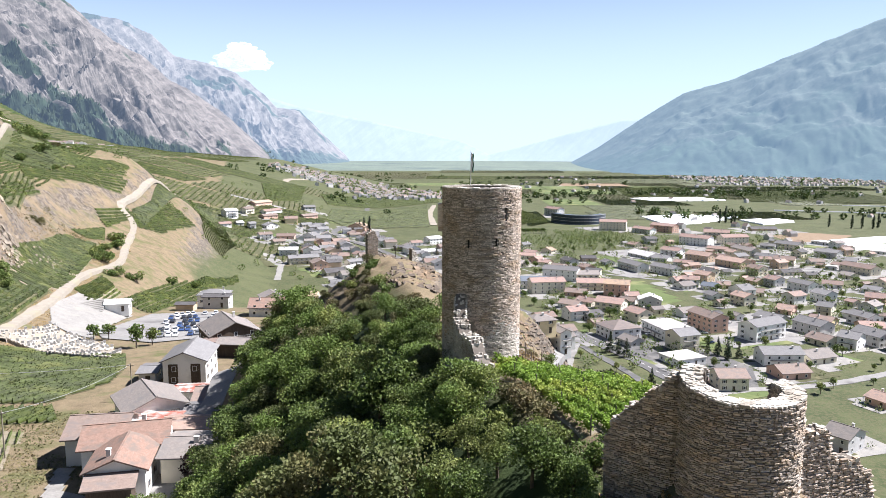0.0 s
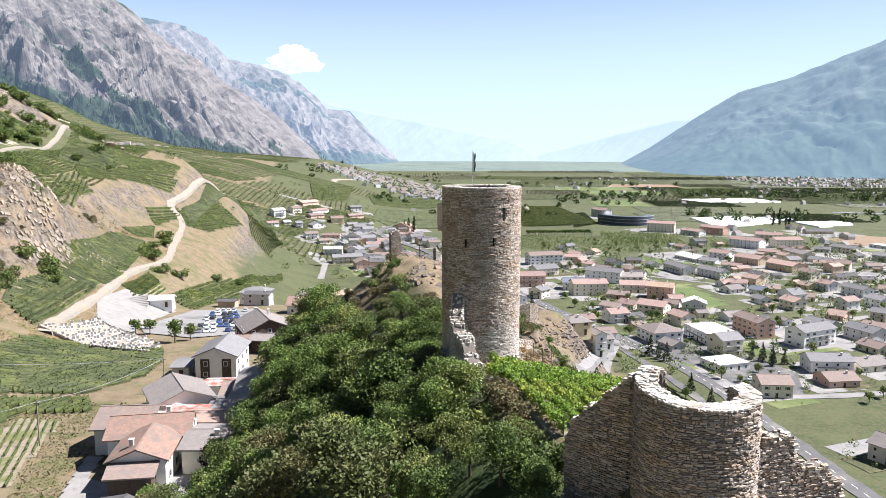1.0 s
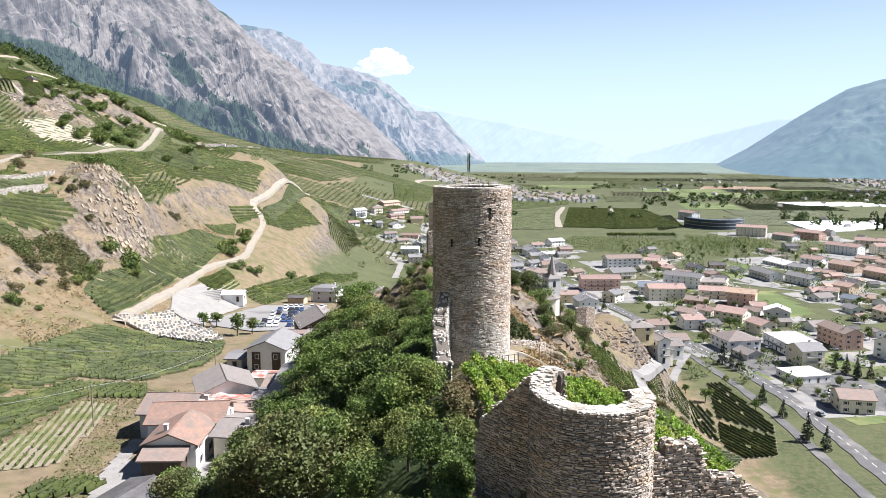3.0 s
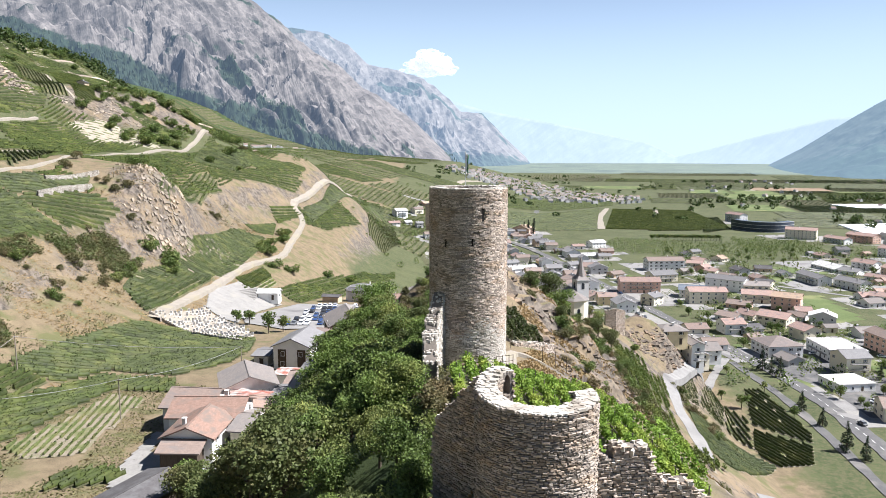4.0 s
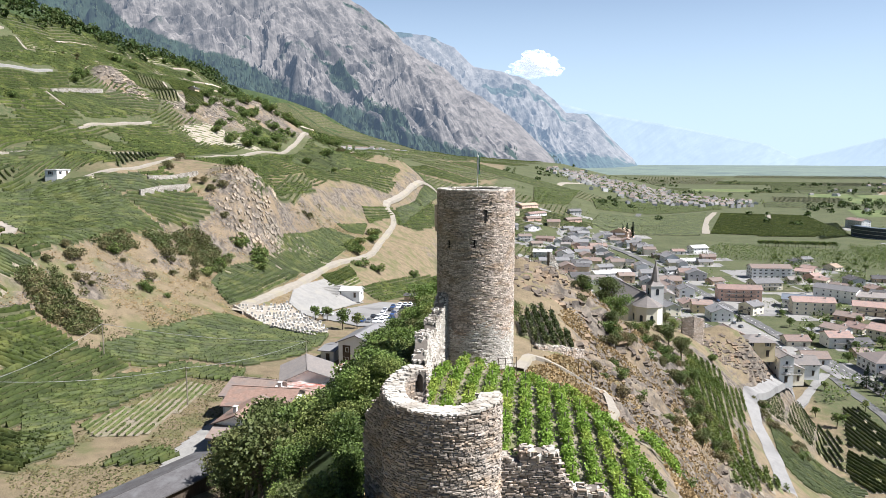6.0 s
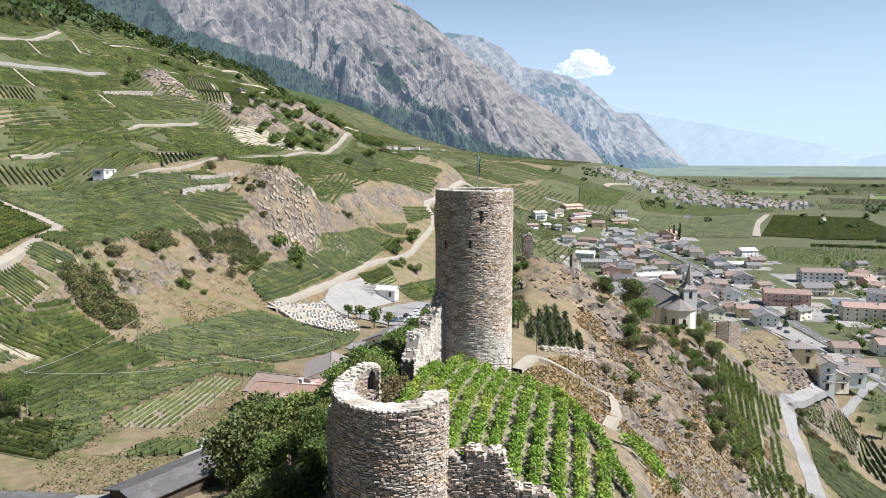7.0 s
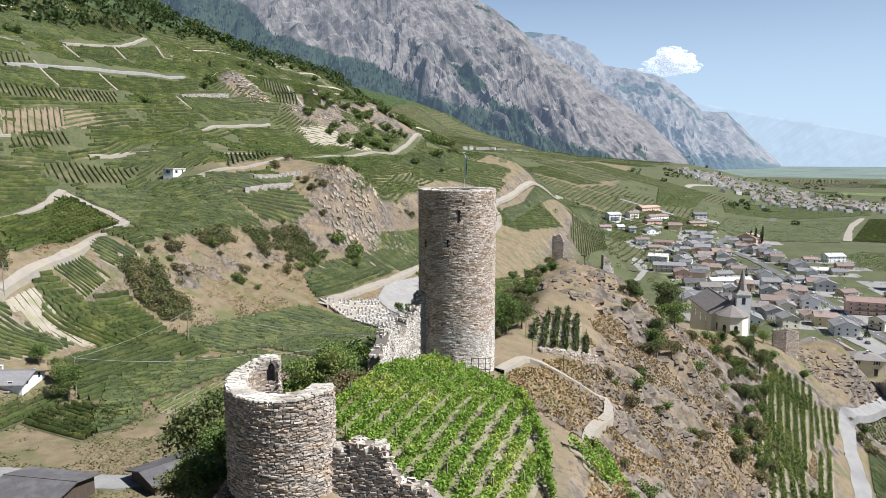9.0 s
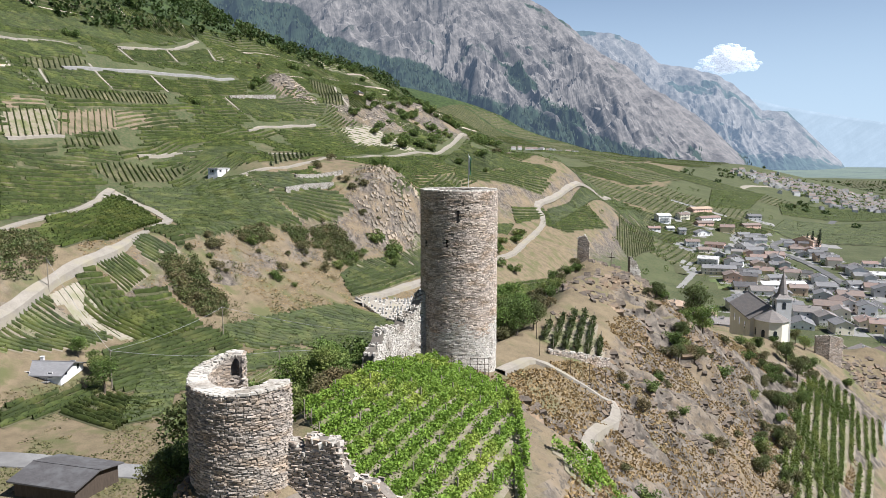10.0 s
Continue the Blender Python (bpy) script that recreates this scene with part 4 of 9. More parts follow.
VINES_LOWER_WEST = [
    ('thin', 1.4, 55, [(-124.9, 81.0), (-129.8, 91.6), (-130.0, 93.5), (-117.8, 104.4), (-115.2, 95.8), (-114.8, 88.5), (-116.2, 77.1)]),
    ('pale', 2.0, 16, [(-130.7, 94.6), (-134.7, 103.4), (-117.5, 114.8), (-116.5, 113.3), (-116.8, 105.0)]),
    ('lush', 1.7, 101, [(-137.4, 104.5), (-140.7, 109.7), (-132.6, 115.6), (-135.9, 125.5), (-136.3, 130.3), (-119.6, 131.2), (-117.8, 116.3), (-134.6, 103.7)]),
    ('thin', 1.35, 39, [(-141.1, 111.2), (-146.6, 122.9), (-139.8, 127.8), (-133.1, 116.0)]),
    ('thin', 1.35, 54, [(-150.1, 127.5), (-154.0, 134.0), (-148.9, 144.0), (-142.8, 129.4)]),
    ('dark', 1.7, 105, [(-160.4, 138.1), (-167.4, 148.1), (-164.8, 154.9), (-155.4, 153.2), (-150.3, 143.9)]),
    ('dark', 1.7, 102, [(-113.2, 98.2), (-115.5, 113.7), (-118.3, 131.8), (-115.7, 135.0), (-107.6, 135.1), (-104.3, 122.9), (-100.6, 115.2), (-97.0, 112.0), (-95.5, 93.9), (-96.6, 92.0)]),
    ('dark', 1.7, 8, [(-90.5, 77.4), (-94.6, 81.2), (-95.3, 91.1), (-83.1, 96.2), (-74.5, 79.9)]),
    ('dark', 1.7, 112, [(-97.8, 69.4), (-99.7, 77.4), (-100.3, 84.6), (-100.3, 91.2), (-97.1, 90.1), (-92.7, 77.8), (-88.6, 65.7)]),
    ('lush', 1.7, 58, [(-118.4, 136.1), (-120.7, 152.9), (-124.7, 185.6), (-123.8, 191.9), (-117.0, 202.8), (-91.9, 204.4), (-85.0, 188.4), (-82.2, 172.6), (-88.2, 156.5), (-105.1, 154.2), (-106.1, 136.7), (-114.2, 134.1)]),
    ('lush', 1.7, 75, [(-105.2, 117.0), (-104.2, 133.4), (-104.2, 148.8), (-85.6, 152.7), (-79.5, 143.1), (-94.2, 140.3), (-91.6, 120.7), (-89.5, 112.4), (-88.3, 101.4), (-78.5, 94.2), (-74.8, 84.6), (-79.4, 84.0), (-102.6, 102.2)]),
    ('young', 1.5, 115, [(-86.5, 101.8), (-87.9, 111.9), (-92.1, 138.0), (-82.5, 136.7), (-71.0, 102.9), (-78.3, 98.4)]),
    ('lush', 1.6, 83, [(-64.8, 88.1), (-67.2, 94.8), (-61.2, 99.2), (-56.7, 97.5), (-56.6, 94.1)]),
]

VINES_ABOVE_CEMETERY = [
    ('thin', 2.2, 60, [(-177.8, 296.5), (-201.6, 386.0), (-184.4, 390.2), (-161.1, 312.7), (-155.6, 286.3), (-169.4, 284.2)]),
    ('dark', 2.0, 107, [(-150.0, 220.5), (-159.8, 262.0), (-155.6, 281.6), (-135.4, 217.8), (-130.7, 202.4), (-141.0, 207.9)]),
    ('thin', 2.0, 100, [(-154.4, 306.8), (-159.6, 335.6), (-144.3, 320.0), (-139.4, 297.1), (-146.5, 291.1)]),
    ('lush', 2.0, 97, [(-139.1, 310.4), (-150.6, 403.7), (-150.3, 455.2), (-134.8, 402.1), (-126.1, 309.1)]),
    ('lush', 2.0, 67, [(-206.9, 401.6), (-208.6, 446.5), (-193.9, 412.8), (-197.6, 399.6)]),
    ('lush', 2.2, 88, [(-217.4, 509.8), (-221.8, 587.4), (-199.0, 584.4), (-192.8, 498.0), (-206.0, 481.4)]),
    ('lush', 2.0, 31, [(-134.1, 105.8), (-133.0, 114.4), (-118.7, 129.3), (-112.9, 110.0), (-128.2, 101.9)]),
]

VINES_FOOT_OF_ROCK = [
    ('hedge', 1.9, -68, [(2.6, 105.9), (1.4, 117.2), (2.8, 121.6), (6.8, 116.8), (11.2, 108.5), (9.2, 103.7), (6.8, 98.9)]),
    ('hedge', 1.9, -83, [(21.0, 201.1), (21.9, 227.1), (29.6, 233.9), (33.8, 212.6), (34.6, 171.3), (32.4, 135.6), (24.6, 179.5)]),
    ('hedge', 1.9, -80, [(20.7, 214.5), (27.7, 229.9), (30.3, 219.9), (32.1, 198.0), (39.9, 140.8), (34.1, 123.7), (29.7, 139.0)]),
    ('hedge', 1.9, -82, [(31.1, 223.7), (37.6, 241.4), (37.5, 217.7), (35.8, 202.8), (32.8, 211.8)]),
    ('hedge', 1.9, -85, [(35.0, 197.3), (38.0, 211.7), (44.1, 149.8), (40.5, 141.6)]),
    ('posts', 1.9, -47, [(44.7, 261.6), (50.6, 277.7), (50.3, 259.3), (44.3, 250.1)]),
    ('posts', 1.9, -67, [(51.3, 262.8), (53.2, 277.4), (64.2, 304.0), (59.2, 262.2)]),
]

VINES_ABOVE_MAIN_ROAD = [
    ('posts', 1.9, 17, [(44.6, 240.0), (51.6, 246.8), (68.6, 247.0), (73.3, 241.8), (53.8, 202.1), (47.3, 209.6)]),
    ('posts', 1.9, -82, [(64.2, 297.6), (70.8, 285.0), (68.1, 255.8), (60.5, 262.8)]),
    ('posts', 1.9, -72, [(75.4, 322.2), (81.9, 324.4), (91.2, 276.5), (89.1, 266.0), (72.0, 280.0)]),
    ('posts', 1.9, -59, [(71.3, 274.2), (88.6, 263.3), (85.3, 246.5), (74.1, 242.2), (68.6, 253.5)]),
]

VINES_HILL = [
    ('lush', 2.2, 53, [(-218.1, 198.8), (-209.6, 215.4), (-175.7, 212.8), (-157.1, 163.1), (-155.0, 145.4), (-214.8, 193.0)]),
    ('lush', 2.2, 115, [(-182.9, 284.3), (-238.4, 393.3), (-244.9, 425.0), (-234.2, 417.3), (-187.6, 302.6)]),
    ('dark', 2.4, 113, [(-287.0, 214.8), (-294.8, 237.4), (-282.6, 234.5), (-273.3, 209.1)]),
    ('lush', 2.2, 81, [(-331.5, 444.5), (-327.5, 460.9), (-305.5, 497.6), (-299.1, 463.2), (-319.6, 441.9)]),
]

VINES_HILL_FAR = [
    ('lush', 2.4, 27, [(-285.4, 477.6), (-295.1, 526.0), (-258.9, 512.5), (-249.6, 462.3), (-259.9, 429.6)]),
    ('lush', 2.4, 89, [(-225.0, 468.2), (-224.7, 511.1), (-218.1, 525.1), (-208.5, 448.8)]),
    ('lush', 2.4, 14, [(-213.4, 153.4), (-211.6, 160.3), (-174.8, 153.5), (-151.4, 122.7), (-153.2, 117.7)]),
]

VINES_BY_QUARRY = [
    ('thin', 2.1, 27, [(-179.9, 304.0), (-200.6, 376.7), (-190.5, 397.2), (-163.6, 312.1), (-173.0, 295.1)]),
    ('thin', 2.1, 43, [(-168.7, 279.7), (-172.3, 306.0), (-161.1, 304.5), (-150.4, 254.6), (-131.8, 205.4), (-147.8, 212.8), (-160.2, 235.1), (-163.2, 262.9)]),
    ('lush', 2.2, 39, [(-223.1, 520.1), (-227.2, 566.5), (-322.0, 903.9), (-256.4, 768.9), (-213.5, 539.0), (-202.0, 489.8)]),
    ('lush', 2.2, -66, [(-217.1, 648.8), (-261.1, 850.8), (-194.0, 684.5), (-177.3, 580.7), (-194.5, 591.6)]),
    ('lush', 2.2, 6, [(-155.1, 300.5), (-158.2, 334.8), (-150.0, 326.7), (-144.7, 294.2)]),
    ('lush', 2.2, 84, [(-141.9, 328.4), (-142.5, 374.3), (-153.4, 463.4), (-151.3, 531.2), (-143.4, 507.5), (-142.9, 429.2), (-137.4, 358.7), (-136.3, 319.9)]),
    ('lush', 2.2, 104, [(-183.6, 287.5), (-230.7, 383.0), (-235.6, 407.2), (-229.3, 414.4), (-216.0, 360.5)]),
    ('lush', 2.4, 83, [(-250.6, 431.1), (-254.7, 524.8), (-243.1, 563.4), (-235.7, 533.2), (-241.7, 465.5), (-241.1, 420.4)]),
    ('lush', 2.4, 74, [(-295.0, 529.6), (-272.3, 545.0), (-253.8, 594.0), (-246.5, 563.0), (-257.9, 488.8)]),
]

VINES_UPPER = [
    ('posts', 2.6, -18, [(-261.8, 138.8), (-246.6, 132.1), (-250.5, 154.7), (-271.5, 165.2)]),
    ('brown', 2.6, -27, [(-271.7, 166.0), (-251.3, 156.3), (-266.5, 188.1), (-282.7, 197.2)]),
    ('dry', 2.4, 116, [(-283.2, 198.4), (-266.9, 189.4), (-276.3, 213.0), (-286.9, 218.1), (-286.2, 206.3)]),
    ('lush', 2.4, 96, [(-330.0, 168.3), (-309.8, 159.7), (-333.6, 209.9), (-343.4, 212.6), (-341.9, 193.1)]),
    ('dark', 2.6, -20, [(-313.5, 168.0), (-305.5, 167.6), (-319.8, 199.0), (-324.9, 207.2), (-331.6, 208.5)]),
    ('lush', 2.4, 92, [(-295.8, 153.6), (-276.8, 145.4), (-280.8, 159.2), (-298.7, 161.1)]),
    ('lush', 2.4, 94, [(-309.7, 177.9), (-291.9, 172.8), (-305.4, 208.2), (-319.5, 206.6)]),
    ('lush', 2.4, 105, [(-319.8, 209.2), (-304.1, 209.8), (-315.2, 245.9), (-332.1, 246.5)]),
    ('lush', 2.4, 109, [(-331.9, 248.7), (-317.0, 249.5), (-328.5, 283.6), (-348.7, 327.2), (-369.3, 343.8)]),
    ('dry', 2.4, 108, [(-272.9, 143.7), (-263.1, 139.4), (-270.8, 160.8), (-276.5, 162.1), (-278.0, 158.6)]),
    ('dark', 2.4, -15, [(-287.7, 165.5), (-280.7, 167.3), (-301.0, 237.5), (-312.1, 244.4)]),
    ('lush', 2.4, 109, [(-279.2, 166.9), (-273.5, 166.9), (-291.6, 222.8), (-299.8, 255.3), (-313.7, 297.2), (-322.1, 287.0), (-300.2, 237.0)]),
    ('lush', 2.4, 116, [(-246.9, 178.5), (-241.1, 177.7), (-253.3, 214.3), (-277.3, 268.4), (-306.2, 326.7), (-296.0, 283.1), (-270.3, 225.7)]),
    ('dark', 2.4, 103, [(-242.1, 130.1), (-232.4, 126.0), (-239.3, 149.3), (-245.5, 152.5)]),
    ('dark', 2.6, -16, [(-247.7, 156.0), (-243.0, 154.4), (-254.5, 186.4), (-263.5, 186.4)]),
    ('lush', 2.4, 102, [(-224.6, 122.6), (-215.3, 118.6), (-219.4, 146.3), (-222.5, 161.2), (-233.5, 156.6)]),
    ('dark', 2.6, -15, [(-234.4, 158.3), (-223.1, 166.3), (-227.6, 189.3), (-237.7, 207.2), (-239.4, 177.5)]),
    ('dark', 2.4, -39, [(-239.1, 250.8), (-211.3, 232.5), (-262.4, 317.2), (-249.8, 272.4)]),
    ('lush', 2.2, 59, [(-210.6, 217.4), (-194.0, 215.4), (-191.6, 226.0), (-195.2, 254.7), (-203.8, 267.6), (-201.1, 236.7)]),
    ('lush', 2.2, 76, [(-191.7, 214.2), (-174.9, 217.3), (-175.3, 233.4), (-180.1, 254.8), (-187.8, 252.7), (-192.0, 235.3)]),
    ('lush', 2.4, 86, [(-332.7, 298.2), (-313.7, 297.2), (-330.4, 379.5), (-339.9, 392.7), (-349.7, 351.6)]),
    ('lush', 2.4, -42, [(-424.8, 448.8), (-421.9, 482.6), (-335.7, 407.6), (-342.5, 392.1)]),
    ('lush', 2.4, 2, [(-440.1, 505.7), (-331.9, 409.4), (-327.4, 422.1), (-471.4, 575.9)]),
    ('dark', 2.4, 113, [(-362.4, 248.5), (-346.0, 246.7), (-367.9, 286.7), (-385.9, 292.0)]),
    ('dark', 2.4, 107, [(-388.9, 295.6), (-370.9, 292.0), (-394.6, 335.3), (-422.2, 349.4)]),
    ('thin', 2.4, 107, [(-424.4, 353.0), (-404.5, 345.1), (-422.7, 396.2), (-456.4, 405.1)]),
    ('lush', 2.6, 88, [(-372.7, 186.6), (-349.3, 176.6), (-368.0, 213.6), (-367.7, 246.4), (-409.4, 305.4), (-432.5, 335.2), (-409.2, 275.3), (-399.6, 240.6)]),
    ('terrace', 3.2, 55, [(-316.4, 382.3), (-293.3, 377.3), (-280.0, 414.0), (-281.8, 427.4), (-297.9, 422.2), (-312.4, 404.9)]),
    ('lush', 2.4, 97, [(-302.4, 311.1), (-284.2, 319.5), (-293.3, 376.6), (-312.0, 377.0), (-320.6, 370.7)]),
    ('lush', 2.4, 64, [(-251.4, 211.0), (-258.0, 258.3), (-242.4, 253.1), (-234.2, 217.5), (-244.5, 200.4)]),
    ('lush', 2.4, 92, [(-232.0, 125.8), (-225.5, 123.0), (-234.1, 157.7), (-241.6, 178.8), (-246.7, 176.7), (-239.2, 150.7)]),
]

VINES_PLAIN = [
    ('field', 4.0, 36, [(-164.0, 1098.4), (-21.8, 1364.2), (-12.4, 968.7), (-115.4, 930.4), (-152.8, 971.6)]),
    ('field', 4.0, -24, [(2.6, 1358.9), (73.1, 1358.5), (69.8, 999.0), (-0.9, 995.3)]),
    ('field', 4.0, -23, [(82.5, 1362.2), (136.5, 1357.0), (165.9, 1035.1), (75.1, 994.7)]),
    ('field', 4.0, 66, [(-214.2, 1291.8), (-1.2, 1787.8), (0.5, 1449.1), (-177.3, 1147.2)]),
    ('field', 4.0, -35, [(69.4, 1276.1), (152.4, 1188.4), (122.2, 1003.9), (55.1, 983.2)]),
    ('field', 4.0, 75, [(-299.8, 1217.8), (-254.7, 1386.4), (-213.4, 1101.7), (-241.6, 1004.4)]),
]

VINES_PLAIN_RIGHT = [
    ('meadow', 6, -67, [(138.2, 553.1), (161.4, 559.6), (168.7, 482.9), (149.3, 467.7)]),
    ('field', 4.0, -23, [(482.1, 1973.5), (659.0, 2063.0), (707.9, 1738.7), (621.7, 1587.6), (429.4, 1623.1)]),
    ('field', 4.0, -24, [(749.5, 1806.1), (1070.8, 1866.3), (1005.5, 1599.5), (895.4, 1422.6), (650.6, 1480.1)]),
    ('field', 4.0, -76, [(145.9, 1192.8), (169.4, 1226.2), (163.2, 1030.2), (123.2, 973.0)]),
    ('ploughed', 5, -28, [(409.8, 871.1), (467.8, 909.8), (512.6, 873.7), (459.6, 816.0), (402.1, 805.5)]),
]


def rows_in(poly, bearing, spacing):
    """Segments of parallel rows inside a polygon."""
    c, s = math.cos(radians(bearing)), math.sin(radians(bearing))
    local = [(x * c + y * s, -x * s + y * c) for x, y in poly]
    low, high = min(p[1] for p in local), max(p[1] for p in local)
    out, v = [], low + spacing * 0.5
    while v < high:
        cuts = []
        for (ax, ay), (bx, by) in zip(local, local[1:] + local[:1]):
            if (ay > v) != (by > v):
                cuts.append(ax + (bx - ax) * (v - ay) / (by - ay))
        cuts.sort()
        for a, b in zip(cuts[::2], cuts[1::2]):
            if b - a > spacing:
                out.append((a, b, v))
        v += spacing
    return out, c, s


KINDS = {  # row height, half width, gaps, leaves, soil
    "lush": (1.35, 0.50, 0.01, VINE_FAR, SOIL_GREEN), "dark": (1.35, 0.50, 0.01, VINE_DARK, SOIL_GREEN), "thin": (1.1, 0.36, 0.03, VINE_FAR, SOIL),
    "posts": (1.2, 0.45, 0.02, VINE_DARK, SOIL), "brown": (1.1, 0.4, 0.05, LEAF_OLIVE, SOIL_BROWN), "dry": (0.9, 0.38, 0.08, LEAF_OLIVE, SOIL_BROWN), "terrace": (0.6, 0.25, 0.3, LEAF_OLIVE, SOIL_PALE),
    "young": (0.7, 0.24, 0.08, LEAF_OLIVE, SOIL), "pale": (0.25, 0.12, 0.3, LEAF_OLIVE, SOIL_PALE),
    "hedge": (1.5, 0.5, 0.02, VINE_DARK, SOIL), "field": (1.3, 1.15, 0.02, VINE_FAR, SOIL_GREEN), "meadow": (0.0, 0, 0, None, MEADOW), "ploughed": (0.0, 0, 0, None, EARTH)}


def row_leaves(rows, c, s, height, half, gaps, leaves, far, lift):
    """Many rows as one mesh: each row a trained hedge, with sprays of leaves standing off it."""
    rng = np.random.default_rng(int(abs(rows[0][2]) * 10) + len(rows))
    per_metre, size = (11.0 if far < 1.01 else 5.0) / far ** 1.5, (0.30 if far < 1.01 else 0.42) * far ** 0.75
    pts, sizes, hedge, quads, count = [], [], [], [], 0
    for a, b, v in rows:
        n = max(2, int((b - a) * per_metre))
        u = rng.uniform(a, b, n)
        u = u[np.sin(u * 0.9 + v * 5) * np.sin(u * 0.37 + v * 2) < 1 - 2.2 * gaps]
        n = len(u)
        w = v + rng.normal(size=n) * half * 0.42
        x, y = u * c - w * s, u * s + w * c
        pts.append(np.stack([x, y, ground_at(x, y) + lift + height * (0.15 + 0.8 * rng.beta(1.5, 1.2, n))], 1))
        sizes.append(size * rng.uniform(0.6, 1.3, n) * (0.6 + 0.4 * min(1.0, half / 0.5)))
        m = max(2, int((b - a) / (1.3 * far)))
        u = np.linspace(a, b, m + 1)
        swell = 0.86 + 0.13 * rng.normal(size=m + 1).clip(-1.6, 1.6)
        for side, up in ((-0.66, 0.08), (-0.28, 0.92), (0.28, 0.88), (0.66, 0.08)):
            w = v + side * half * swell + 0.05 * rng.normal(size=m + 1)
            x, y = u * c - w * s, u * s + w * c
            hedge.append(np.stack([x, y, ground_at(x, y) + lift + height * up * (swell if up > 0.5 else 1)], 1))
        keep = np.sin(u * 0.9 + v * 5) * np.sin(u * 0.37 + v * 2) < 1 - 2.2 * gaps
        k = np.arange(m)[keep[:-1] & keep[1:]]
        for q in range(3):
            lo, hi = count + q * (m + 1) + k, count + (q + 1) * (m + 1) + k
            quads.append(np.stack([lo, lo + 1, hi + 1, hi], 1))
        count += 4 * (m + 1)
    me = leaf_mesh("vines", np.concatenate(pts), np.concatenate(sizes), leaves, len(rows), 0.55)
    first = len(me.vertices)
    loops = len(me.loops)
    hedge, quads = np.concatenate(hedge), np.concatenate(quads) + first
    faces = len(me.polygons)
    me.vertices.add(len(hedge))
    me.loops.add(quads.size)
    me.polygons.add(len(quads))
    co = np.empty(len(me.vertices) * 3)
    me.vertices.foreach_get("co", co)
    co[first * 3:] = hedge.ravel()
    me.vertices.foreach_set("co", co)
    me.loops.foreach_set("vertex_index", np.concatenate([np.arange(loops), quads.ravel()]))
    me.polygons.foreach_set("loop_start", np.arange(0, 4 * (faces + len(quads)), 4))
    me.update(calc_edges=True)
    return me


def vineyard(kind, spacing, bearing, poly, step=1.1, label=""):
    """Rows of vines draped on the land, with the soil between them."""
    height, half, gaps, leaves, soil = KINDS[kind]
    segments, c, s = rows_in(poly, bearing, spacing)
    if not segments:
        return None
    rnd = random.Random(int(abs(poly[0][0] * 7 + poly[0][1] * 3)))
    sv, sf, rows = [], [], []
    far = max(1.0, sum(y for _, y in poly) / len(poly) / 330)
    step = step * far
    lift = 0.10 + 0.10 * (far - 1)
    for a, b, v in segments:
        n = max(1, int((b - a) / step))
        last = None
        for k in range(n + 1):
            u = a + (b - a) * k / n
            edge = []
            for w in (v - spacing * 0.5, v + spacing * 0.5):
                x, y = u * c - w * s, u * s + w * c
                edge.append((x, y, gz(x, y) + lift))
            i = len(sv)
            sv.extend(edge)
            if last is not None:
                sf.append((last, i, i + 1, last + 1))
            last = i
        if height:
            rows.append((a, b, v))
    words = {"lush": "green vineyard in leaf on the hillside", "dark": "dense dark green vineyard block", "thin": "sparse vineyard rows over stony soil", "posts": "staked vineyard rows on a stony slope",
             "brown": "brown-soiled vineyard with upright rows", "dry": "dry sparse vineyard on brown soil", "terrace": "newly laid pale terraces with young vines", "young": "young vines in rows on pale gravel", "pale": "pale gravel plot with sparse young vines", "hedge": "steep vineyard of tall trimmed rows", "field": "broad green field in rows on the valley floor",
             "meadow": "mown green meadow between houses", "ploughed": "bare brown ploughed field"}
    owner = thing("vineyard" if height else "field", label or words[kind], "vineyard" if height else "field", "vineyards and fields")
    part_of_mesh("soil", mesh_of("soil", sv, sf), soil, owner, smooth=True)["kind"] = "stuff"
    if rows:
        vines = part_of_mesh("vines", row_leaves(rows, c, s, height, half, gaps, leaves, far, lift), None, owner)
        vines["kind"] = "stuff"
    return owner


PLOTS = VINES_SLOPE_BY_ROAD + VINES_LOWER_WEST + VINES_ABOVE_CEMETERY + VINES_ABOVE_MAIN_ROAD + VINES_HILL + VINES_HILL_FAR + VINES_UPPER + VINES_BY_QUARRY
for kind, spacing, bearing, poly in PLOTS + VINES_PLAIN + VINES_PLAIN_RIGHT:
    vineyard(kind, spacing, bearing, poly)


def inside(x, y, poly):
    hit = False
    for (ax, ay), (bx, by) in zip(poly, poly[1:] + poly[:1]):
        if (ay > y) != (by > y) and x < ax + (bx - ax) * (y - ay) / (by - ay):
            hit = not hit
    return hit


